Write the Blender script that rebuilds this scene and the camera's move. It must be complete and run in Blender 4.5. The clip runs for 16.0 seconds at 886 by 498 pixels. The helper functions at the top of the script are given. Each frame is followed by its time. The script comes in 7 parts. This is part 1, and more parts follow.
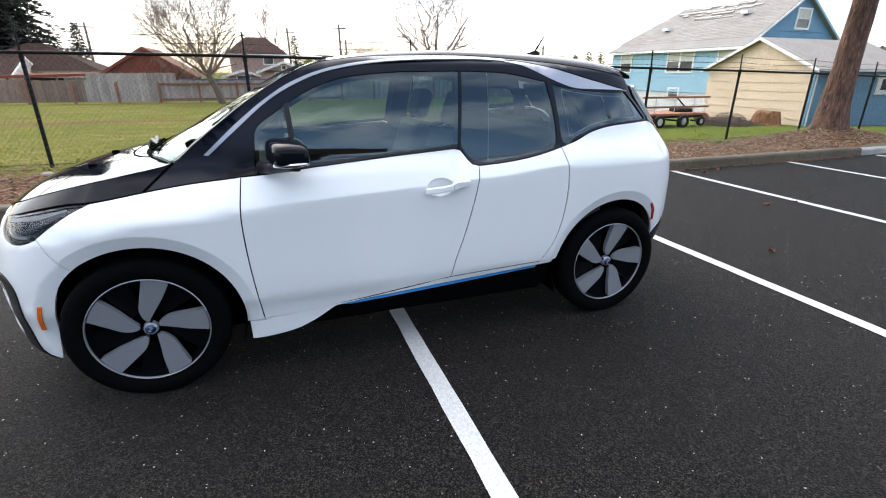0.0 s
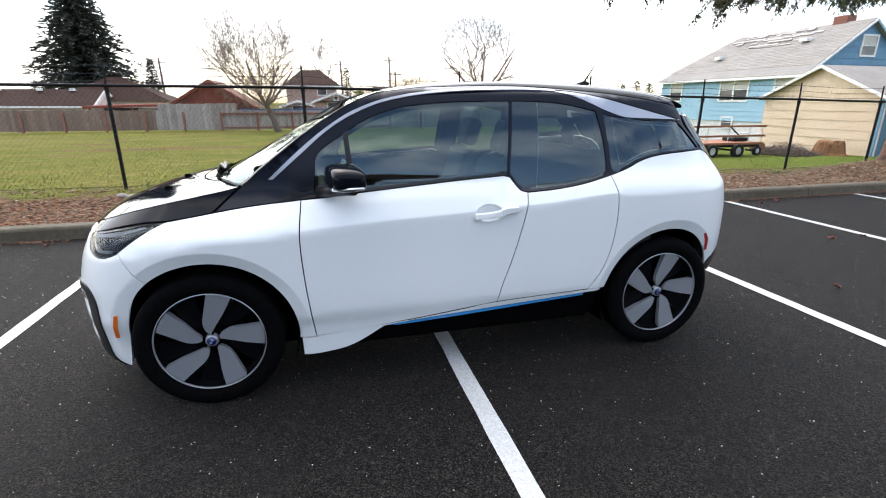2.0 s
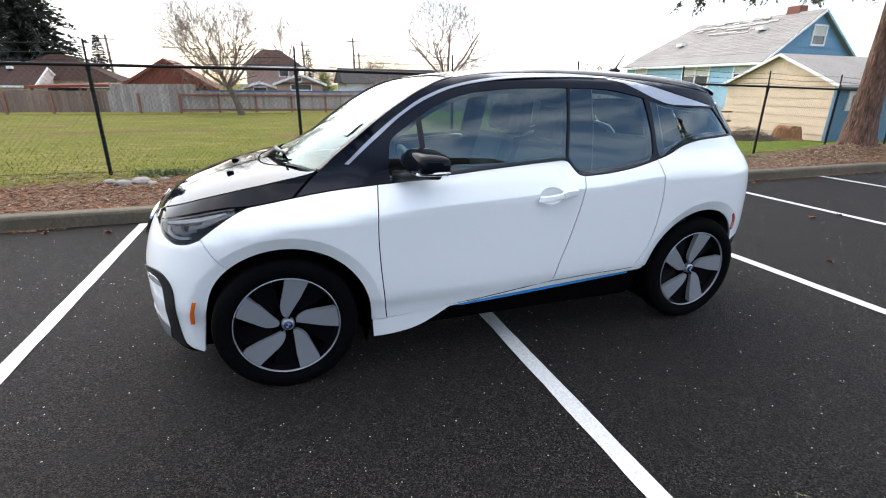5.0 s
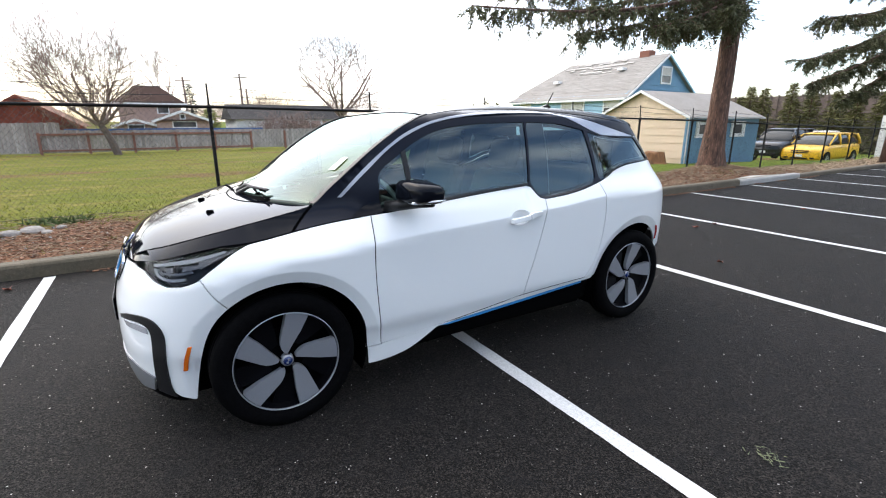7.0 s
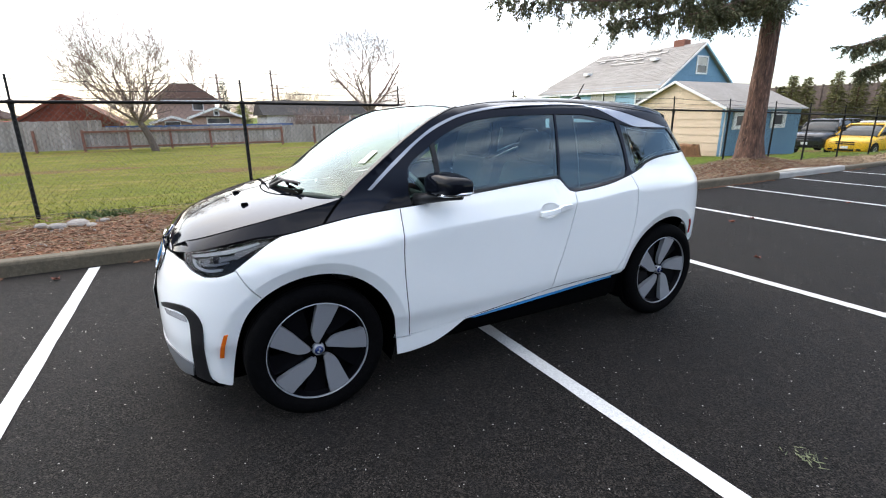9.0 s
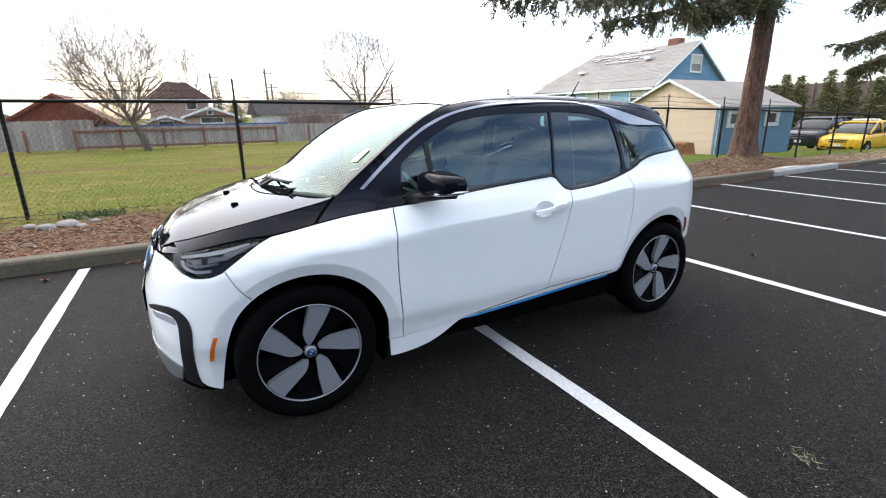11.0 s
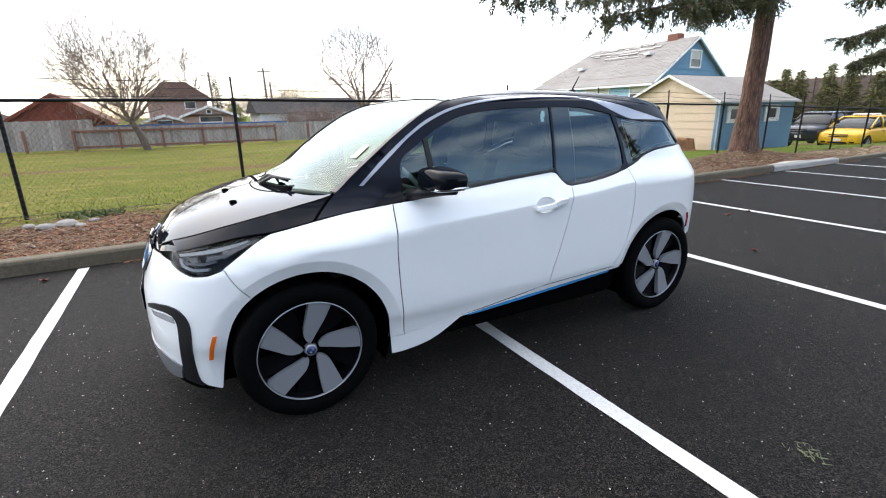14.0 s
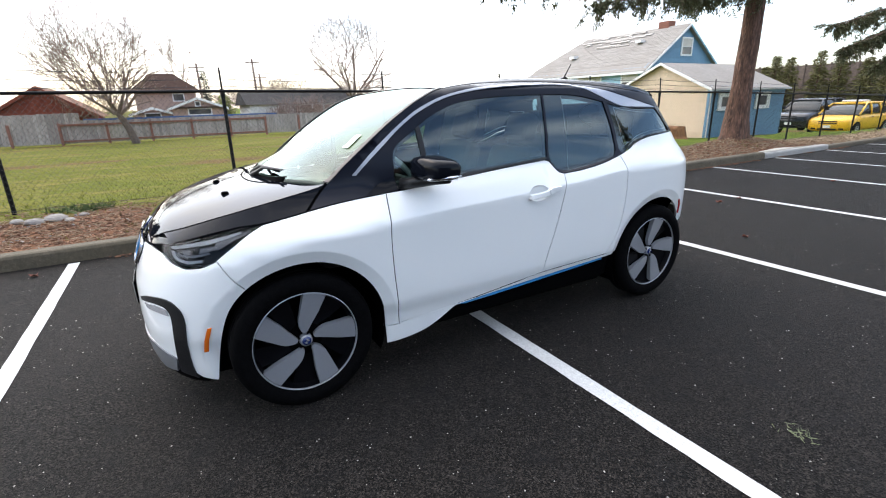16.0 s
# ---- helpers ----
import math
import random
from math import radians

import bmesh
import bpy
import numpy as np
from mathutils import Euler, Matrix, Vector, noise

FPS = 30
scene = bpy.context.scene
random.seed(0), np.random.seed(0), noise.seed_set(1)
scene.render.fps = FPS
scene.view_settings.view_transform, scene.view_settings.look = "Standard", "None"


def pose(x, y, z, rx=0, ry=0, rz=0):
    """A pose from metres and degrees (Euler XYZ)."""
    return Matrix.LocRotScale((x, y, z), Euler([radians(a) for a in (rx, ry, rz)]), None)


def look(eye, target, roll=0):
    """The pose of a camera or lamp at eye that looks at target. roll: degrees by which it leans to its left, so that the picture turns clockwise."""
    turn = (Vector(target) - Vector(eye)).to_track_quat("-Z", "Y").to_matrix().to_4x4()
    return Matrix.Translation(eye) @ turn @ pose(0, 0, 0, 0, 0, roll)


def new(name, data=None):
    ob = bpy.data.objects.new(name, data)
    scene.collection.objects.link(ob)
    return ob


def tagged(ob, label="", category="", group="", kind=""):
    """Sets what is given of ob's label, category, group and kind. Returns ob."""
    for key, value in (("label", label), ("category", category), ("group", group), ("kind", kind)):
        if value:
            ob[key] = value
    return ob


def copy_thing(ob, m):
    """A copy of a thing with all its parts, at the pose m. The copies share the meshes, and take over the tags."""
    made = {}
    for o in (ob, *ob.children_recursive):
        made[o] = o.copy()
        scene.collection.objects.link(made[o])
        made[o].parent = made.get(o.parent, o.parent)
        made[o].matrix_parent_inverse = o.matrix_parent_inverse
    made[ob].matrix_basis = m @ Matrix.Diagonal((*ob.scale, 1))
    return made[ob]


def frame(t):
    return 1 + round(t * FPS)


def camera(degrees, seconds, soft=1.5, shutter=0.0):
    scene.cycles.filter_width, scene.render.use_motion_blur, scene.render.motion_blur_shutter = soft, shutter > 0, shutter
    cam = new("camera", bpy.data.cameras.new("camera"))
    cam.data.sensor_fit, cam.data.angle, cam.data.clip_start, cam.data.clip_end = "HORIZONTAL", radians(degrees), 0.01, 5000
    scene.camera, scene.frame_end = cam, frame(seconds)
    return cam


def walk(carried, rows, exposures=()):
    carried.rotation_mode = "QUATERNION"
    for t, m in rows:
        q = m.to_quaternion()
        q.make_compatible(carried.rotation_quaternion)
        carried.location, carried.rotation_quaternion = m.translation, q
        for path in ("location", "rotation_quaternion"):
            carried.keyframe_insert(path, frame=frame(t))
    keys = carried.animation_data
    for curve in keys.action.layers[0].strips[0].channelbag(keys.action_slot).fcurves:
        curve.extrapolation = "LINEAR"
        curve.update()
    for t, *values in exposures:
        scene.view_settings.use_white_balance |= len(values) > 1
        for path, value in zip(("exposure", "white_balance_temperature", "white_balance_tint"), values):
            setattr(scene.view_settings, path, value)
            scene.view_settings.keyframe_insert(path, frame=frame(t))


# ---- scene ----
cam = camera(86.3, 16.0, soft=1.1)
PATH = [
    (0, (0.616, -3.114, 1.473), (1.259, -1.353, 0.775), 0.3),
    (0.5, (0.61, -3.115, 1.479), (1.235, -1.337, 0.81), 1.2),
    (1, (0.578, -3.128, 1.485), (1.119, -1.305, 0.865), 0.8),
    (1.5, (0.561, -3.133, 1.481), (1.048, -1.28, 0.907), 0.1),
    (2, (0.571, -3.147, 1.475), (1.057, -1.3, 0.883), 0.1),
    (2.5, (0.59, -3.141, 1.476), (1.212, -1.336, 0.88), 0.0),
    (3, (0.571, -3.134, 1.471), (1.119, -1.318, 0.838), 0.3),
    (3.5, (0.563, -3.141, 1.478), (1.11, -1.319, 0.862), 0.2),
    (4, (0.477, -3.143, 1.482), (1.095, -1.35, 0.848), 0.5),
    (4.2, (0.419, -3.119, 1.482), (0.987, -1.32, 0.819), -0.1),
    (6.3, (-0.478, -3.055, 1.496), (0.382, -1.335, 0.946), 0.4),
    (6.5, (-0.479, -3.052, 1.489), (0.424, -1.344, 0.973), -0.3),
    (7, (-0.457, -3.032, 1.492), (0.557, -1.389, 0.969), -0.0),
    (7.5, (-0.45, -3.025, 1.481), (0.46, -1.319, 0.969), -1.4),
    (8, (-0.454, -3.009, 1.487), (0.443, -1.292, 0.99), -1.9),
    (8.5, (-0.464, -3.031, 1.488), (0.468, -1.344, 0.957), -0.6),
    (9, (-0.47, -3.036, 1.485), (0.443, -1.342, 0.94), -0.6),
    (11.5, (-0.435, -2.996, 1.476), (0.503, -1.317, 0.925), -1.0),
    (12, (-0.426, -2.986, 1.47), (0.492, -1.299, 0.913), -2.4),
    (12.5, (-0.42, -3.004, 1.461), (0.496, -1.319, 0.893), -2.2),
    (13, (-0.422, -3.013, 1.464), (0.498, -1.333, 0.888), -1.9),
    (13.5, (-0.427, -3.003, 1.461), (0.519, -1.338, 0.884), -0.9),
    (14, (-0.438, -2.993, 1.467), (0.488, -1.311, 0.909), -1.1),
    (14.5, (-0.424, -3.002, 1.462), (0.563, -1.363, 0.88), -1.3),
    (15, (-0.44, -2.989, 1.459), (0.493, -1.324, 0.859), -2.1),
    (15.5, (-0.445, -2.993, 1.459), (0.488, -1.328, 0.862), -1.7),
    (16, (-0.443, -2.997, 1.458), (0.501, -1.337, 0.863), -1.6),
]
walk(cam, [(t, look(eye, target, roll)) for t, eye, target, roll in PATH])

# ---- world, sun and exposure ----
world = bpy.data.worlds.new("overcast_sky")
scene.world = world
world.use_nodes = True
wn, wl = world.node_tree.nodes, world.node_tree.links
sky = wn.new("ShaderNodeTexSky")
sky.sky_type = "NISHITA"
sky.sun_disc = False
SUN_EL, SUN_AZ = radians(50), radians(346)
sky.sun_elevation, sky.sun_rotation = SUN_EL, SUN_AZ
sky.dust_density = 2.2
wtc = wn.new("ShaderNodeTexCoord")
wmap = wn.new("ShaderNodeMapping")
wmap.inputs["Scale"].default_value = (1.3, 1.3, 3.6)
cloud = wn.new("ShaderNodeTexNoise")
cloud.inputs["Scale"].default_value = 2.4
cloud.inputs["Detail"].default_value = 7
cloud.inputs["Roughness"].default_value = 0.6
cramp = wn.new("ShaderNodeMapRange")
cramp.inputs["From Min"].default_value, cramp.inputs["From Max"].default_value = 0.44, 0.70
cramp.inputs["To Min"].default_value, cramp.inputs["To Max"].default_value = 0.0, 0.85
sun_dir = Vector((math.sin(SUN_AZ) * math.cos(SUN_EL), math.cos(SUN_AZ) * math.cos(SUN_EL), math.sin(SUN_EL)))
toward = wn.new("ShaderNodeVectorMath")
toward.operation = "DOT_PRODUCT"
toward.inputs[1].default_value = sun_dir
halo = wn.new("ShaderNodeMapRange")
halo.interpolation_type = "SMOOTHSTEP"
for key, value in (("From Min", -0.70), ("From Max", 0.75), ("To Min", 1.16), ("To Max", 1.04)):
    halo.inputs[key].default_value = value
skygain = wn.new("ShaderNodeVectorMath")
skygain.operation = "SCALE"
skygain.inputs["Scale"].default_value = 0.13
wmix = wn.new("ShaderNodeMix")
wmix.data_type = "RGBA"
wmix.inputs["B"].default_value = (1.01, 1.01, 1.03, 1)
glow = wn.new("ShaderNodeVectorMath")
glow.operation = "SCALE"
wbg = wn["Background"]
wbg.inputs["Strength"].default_value = 1.0
wl.new(wtc.outputs["Generated"], wmap.inputs["Vector"])
wl.new(wmap.outputs["Vector"], cloud.inputs["Vector"])
wl.new(cloud.outputs["Fac"], cramp.inputs["Value"])
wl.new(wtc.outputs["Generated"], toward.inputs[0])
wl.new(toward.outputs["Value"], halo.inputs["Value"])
wl.new(sky.outputs["Color"], skygain.inputs[0])
wl.new(skygain.outputs["Vector"], wmix.inputs["A"])
wl.new(cramp.outputs["Result"], wmix.inputs["Factor"])
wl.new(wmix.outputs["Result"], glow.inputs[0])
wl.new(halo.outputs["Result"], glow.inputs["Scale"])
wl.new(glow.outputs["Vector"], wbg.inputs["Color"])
sun_lamp = bpy.data.lights.new("sun", "SUN")
sun_lamp.energy, sun_lamp.angle, sun_lamp.color = 1.45, radians(122), (1.0, 0.95, 0.88)
sun = new("sun", sun_lamp)
sun.matrix_world = look(sun_dir * 50, (0, 0, 0))
scene.view_settings.exposure = 1.56


# ---- materials ----
def mat(name, base, rough=0.6, metal=0.0, vary=0.0, scale=8.0, bump=0.0, bscale=60.0, coat=0.0, tint=None, patch=0.0, pscale=1.2,
        island=0.0, spec=0.5, emit=None, stretch=(1, 1, 1)):
    """A surface with fine grain (vary, scale), broad stains towards tint (patch, pscale) and relief (bump, bscale, millimetres)."""
    m = bpy.data.materials.new(name)
    m.use_nodes = True
    n, l = m.node_tree.nodes, m.node_tree.links
    b = n["Principled BSDF"]
    b.inputs["Base Color"].default_value = (*base, 1)
    b.inputs["Roughness"].default_value = rough
    b.inputs["Metallic"].default_value = metal
    b.inputs["Coat Weight"].default_value = coat
    b.inputs["Coat Roughness"].default_value = 0.03
    b.inputs["Specular IOR Level"].default_value = spec
    tc = n.new("ShaderNodeTexCoord")
    mp = n.new("ShaderNodeMapping")
    mp.inputs["Scale"].default_value = stretch
    l.new(tc.outputs["Object"], mp.inputs["Vector"])
    color = None

    def noise_node(s, detail=5):
        t = n.new("ShaderNodeTexNoise")
        t.inputs["Scale"].default_value, t.inputs["Detail"].default_value = s, detail
        l.new(mp.outputs["Vector"], t.inputs["Vector"])
        return t.outputs["Fac"]

    def mixed(fac, a, bcol, mode="MIX"):
        x = n.new("ShaderNodeMix")
        x.data_type, x.blend_type = "RGBA", mode
        l.new(fac, x.inputs["Factor"])
        if a is None:
            x.inputs["A"].default_value = (*base, 1)
        else:
            l.new(a, x.inputs["A"])
        x.inputs["B"].default_value = (*bcol, 1)
        return x.outputs["Result"]

    def ranged(value, lo, hi, to_lo, to_hi):
        r = n.new("ShaderNodeMapRange")
        for key, v in (("From Min", lo), ("From Max", hi), ("To Min", to_lo), ("To Max", to_hi)):
            r.inputs[key].default_value = v
        l.new(value, r.inputs["Value"])
        return r.outputs["Result"]

    if vary:
        dark = tuple(c * (1 - vary) for c in base)
        color = mixed(ranged(noise_node(scale, 6), 0.35, 0.65, 0, 1), color, dark)
        light = tuple(min(1, c * (1 + vary)) for c in base)
        color = mixed(ranged(noise_node(scale * 2.7, 4), 0.52, 0.7, 0, 0.8), color, light)
    if patch:
        color = mixed(ranged(noise_node(pscale, 4), 0.45, 0.68, 0, patch), color, tint or tuple(c * 0.5 for c in base))
    if island:
        g = n.new("ShaderNodeNewGeometry")
        color = mixed(ranged(g.outputs["Random Per Island"], 0, 1, 0, island), color, tuple(c * 0.35 for c in base))
    if color is not None:
        l.new(color, b.inputs["Base Color"])
    if bump:
        bn = n.new("ShaderNodeBump")
        bn.inputs["Strength"].default_value = 1.0
        bn.inputs["Distance"].default_value = bump / 1000
        l.new(noise_node(bscale, 4), bn.inputs["Height"])
        l.new(bn.outputs["Normal"], b.inputs["Normal"])
    if emit:
        b.inputs["Emission Color"].default_value = (*emit, 1)
        b.inputs["Emission Strength"].default_value = 1
    return m


def asphalt_mat():
    """Sealed asphalt: dark binder, paler stones of a few millimetres, broad dusty patches."""
    m = mat("asphalt", (0.009, 0.009, 0.0095), 0.8, spec=0.13)
    n, l = m.node_tree.nodes, m.node_tree.links
    b = n["Principled BSDF"]
    geo = n.new("ShaderNodeNewGeometry")
    stones = n.new("ShaderNodeTexVoronoi")
    stones.inputs["Scale"].default_value = 170
    l.new(geo.outputs["Position"], stones.inputs["Vector"])
    sep = n.new("ShaderNodeSeparateColor")
    l.new(stones.outputs["Color"], sep.inputs["Color"])

    def ramp(v, lo, hi, a, c):
        r = n.new("ShaderNodeMapRange")
        for key, val in (("From Min", lo), ("From Max", hi), ("To Min", a), ("To Max", c)):
            r.inputs[key].default_value = val
        l.new(v, r.inputs["Value"])
        return r.outputs["Result"]

    def mix(f, a, c):
        x = n.new("ShaderNodeMix")
        x.data_type = "RGBA"
        l.new(f, x.inputs["Factor"])
        for key, v in (("A", a), ("B", c)):
            if isinstance(v, tuple):
                x.inputs[key].default_value = (*v, 1)
            else:
                l.new(v, x.inputs[key])
        return x.outputs["Result"]

    def tex(s, d):
        t = n.new("ShaderNodeTexNoise")
        t.inputs["Scale"].default_value, t.inputs["Detail"].default_value = s, d
        l.new(geo.outputs["Position"], t.inputs["Vector"])
        return t.outputs["Fac"]

    col = mix(ramp(sep.outputs["Red"], 0.35, 1.0, 0, 1), (0.0008, 0.0008, 0.0008), (0.039, 0.0338, 0.0301))
    col = mix(ramp(sep.outputs["Green"], 0.992, 0.998, 0, 0.6), col, (0.14, 0.13, 0.12))
    col = mix(ramp(tex(0.7, 5), 0.40, 0.7, 0, 0.45), col, (0.0190, 0.0166, 0.0150))
    col = mix(ramp(sep.outputs["Blue"], 0.80, 0.86, 0, 0.85), col, (0.0006, 0.0006, 0.0006))
    col = mix(ramp(tex(6, 5), 0.5, 0.75, 0, 0.6), col, (0.007, 0.007, 0.0075))
    l.new(col, b.inputs["Base Color"])
    bump = n.new("ShaderNodeBump")
    bump.inputs["Distance"].default_value = 0.006
    l.new(stones.outputs["Distance"], bump.inputs["Height"])
    bump.inputs["Strength"].default_value = 0.8
    l.new(bump.outputs["Normal"], b.inputs["Normal"])
    return m


M_ASPHALT = asphalt_mat()
M_LINE = mat("line_paint", (0.56, 0.56, 0.55), 0.75, vary=0.30, scale=90, bump=3, bscale=140, patch=0.18, pscale=3, tint=(0.45, 0.45, 0.44))
M_KERB = mat("kerb_concrete", (0.112, 0.092, 0.062), 0.9, vary=0.35, scale=25, bump=6, bscale=90, patch=0.7, pscale=2.2, tint=(0.068, 0.058, 0.036))
M_KERB_NEW = mat("new_concrete", (0.34, 0.335, 0.315), 0.85, vary=0.2, scale=25, bump=4, bscale=90, patch=0.4, pscale=2.0)
M_BARK = mat("bark_chip", (0.25, 0.125, 0.070), 0.95, vary=0.4, scale=14, island=0.95)
M_STONE = mat("pale_stone", (0.36, 0.33, 0.30), 0.9, vary=0.3, scale=20, island=0.5)
M_BLADE = mat("grass_blade", (0.120, 0.145, 0.018), 0.9, spec=0.02, vary=0.25, scale=3, island=0.12, patch=0.8, pscale=0.7, tint=(0.21, 0.155, 0.055))
M_BLACK_STEEL = mat("black_coated_steel", (0.006, 0.006, 0.0065), 0.55, vary=0.2, scale=30, spec=0.18)
M_WIRE = mat("black_vinyl_wire", (0.02, 0.021, 0.022), 0.5)
M_FENCE_WOOD = mat("weathered_board", (0.42, 0.37, 0.34), 0.9, vary=0.3, scale=3, island=0.55, stretch=(3, 3, 0.4))
M_FENCE_BROWN = mat("brown_stained_board", (0.26, 0.175, 0.135), 0.9, vary=0.3, scale=3, island=0.55, stretch=(3, 3, 0.4))
M_RED_WOOD = mat("red_brown_post", (0.26, 0.115, 0.08), 0.85, vary=0.3, scale=5)
M_TWIG = mat("grey_bark_twig", (0.24, 0.17, 0.145), 0.9, vary=0.3, scale=6)
M_SHOOT = mat("olive_shoot", (0.18, 0.135, 0.085), 0.9, vary=0.3, scale=6)
M_TREE_TRUNK = mat("grey_brown_trunk", (0.13, 0.095, 0.075), 0.9, vary=0.4, scale=8)
M_TRUNK = mat("fir_bark", (0.15, 0.082, 0.056), 0.95, vary=0.7, scale=14, bump=70, bscale=16, patch=0.6, pscale=3, tint=(0.07, 0.045, 0.035), stretch=(1, 1, 0.22))
M_NEEDLE = mat("fir_needles", (0.085, 0.092, 0.028), 0.7, vary=0.4, scale=2.5, island=0.75)
M_NEEDLE_FAR = mat("far_fir_needles", (0.026, 0.032, 0.019), 0.8, vary=0.4, scale=1.5, island=0.7)
M_HEDGE = mat("arborvitae_leaf", (0.13, 0.122, 0.032), 0.75, vary=0.4, scale=2.0, island=0.55)


def ground_mat():
    """Bark chips in the bed by the kerb, patchy winter grass beyond."""
    m = mat("grass_and_bed", (0.13, 0.15, 0.030), 1.0, bump=25, bscale=35, spec=0.03)
    n, l = m.node_tree.nodes, m.node_tree.links
    b = n["Principled BSDF"]
    geo = n.new("ShaderNodeNewGeometry")
    sep = n.new("ShaderNodeSeparateXYZ")
    l.new(geo.outputs["Position"], sep.inputs["Vector"])

    def tex(s, d, stretch=(1, 1, 1)):
        mp = n.new("ShaderNodeMapping")
        mp.inputs["Scale"].default_value = stretch
        t = n.new("ShaderNodeTexNoise")
        t.inputs["Scale"].default_value, t.inputs["Detail"].default_value = s, d
        l.new(geo.outputs["Position"], mp.inputs["Vector"])
        l.new(mp.outputs["Vector"], t.inputs["Vector"])
        return t.outputs["Fac"]

    def ramp(v, lo, hi, a=0.0, c=1.0):
        r = n.new("ShaderNodeMapRange")
        for key, val in (("From Min", lo), ("From Max", hi), ("To Min", a), ("To Max", c)):
            r.inputs[key].default_value = val
        l.new(v, r.inputs["Value"])
        return r.outputs["Result"]

    def mix(f, a, c):
        x = n.new("ShaderNodeMix")
        x.data_type = "RGBA"
        l.new(f, x.inputs["Factor"])
        for key, v in (("A", a), ("B", c)):
            if isinstance(v, tuple):
                x.inputs[key].default_value = (*v, 1)
            else:
                l.new(v, x.inputs[key])
        return x.outputs["Result"]

    def math_node(op, a, c):
        x = n.new("ShaderNodeMath")
        x.operation = op
        for k, v in enumerate((a, c)):
            if isinstance(v, (int, float)):
                x.inputs[k].default_value = v
            else:
                l.new(v, x.inputs[k])
        return x.outputs["Value"]

    grass = mix(ramp(tex(0.35, 5), 0.4, 0.62), (0.085, 0.112, 0.014), (0.135, 0.130, 0.026))
    grass = mix(ramp(tex(0.9, 6, (0.5, 1.3, 1)), 0.49, 0.64, 0, 0.75), grass, (0.20, 0.155, 0.055))
    grass = mix(ramp(tex(5, 6), 0.4, 0.7), grass, (0.065, 0.08, 0.012))
    grass = mix(ramp(tex(60, 3), 0.45, 0.75), grass, (0.19, 0.165, 0.05))
    grass = mix(ramp(sep.outputs["X"], 8.5, 12.5, 0, 0.65), grass, (0.090, 0.140, 0.024))
    dirt = mix(ramp(tex(12, 6), 0.35, 0.65), (0.17, 0.085, 0.048), (0.07, 0.038, 0.025))
    dirt = mix(ramp(tex(38, 3), 0.55, 0.7), dirt, (0.30, 0.23, 0.18))
    edge = math_node("SUBTRACT", math_node("ADD", sep.outputs["Y"], math_node("MULTIPLY", tex(0.9, 5), 1.5)), 5.35)
    bed = ramp(edge, -0.12, 0.12)
    bare = ramp(tex(0.28, 4, (0.6, 1.4, 1)), 0.60, 0.68, 0, 0.8)
    worn = None
    for (cx, cy), (rx, ry) in (((1.2, 13.5), (2.0, 1.1)), ((-5.5, 17.0), (3.2, 1.0)), ((6.5, 19.5), (3.0, 1.3))):
        mp = n.new("ShaderNodeMapping")
        mp.vector_type = "TEXTURE"
        mp.inputs["Location"].default_value = (cx, cy, 0)
        mp.inputs["Scale"].default_value = (rx, ry, 1000)
        l.new(geo.outputs["Position"], mp.inputs["Vector"])
        far = n.new("ShaderNodeVectorMath")
        far.operation = "LENGTH"
        l.new(mp.outputs["Vector"], far.inputs[0])
        spot = ramp(math_node("ADD", far.outputs["Value"], math_node("MULTIPLY", tex(1.6, 6), 1.6)), 1.85, 1.35, 0, 0.75)
        worn = spot if worn is None else math_node("MAXIMUM", worn, spot)
    l.new(mix(bed, dirt, mix(math_node("MAXIMUM", worn, bare), grass, dirt)), b.inputs["Base Color"])
    return m


M_GROUND = ground_mat()


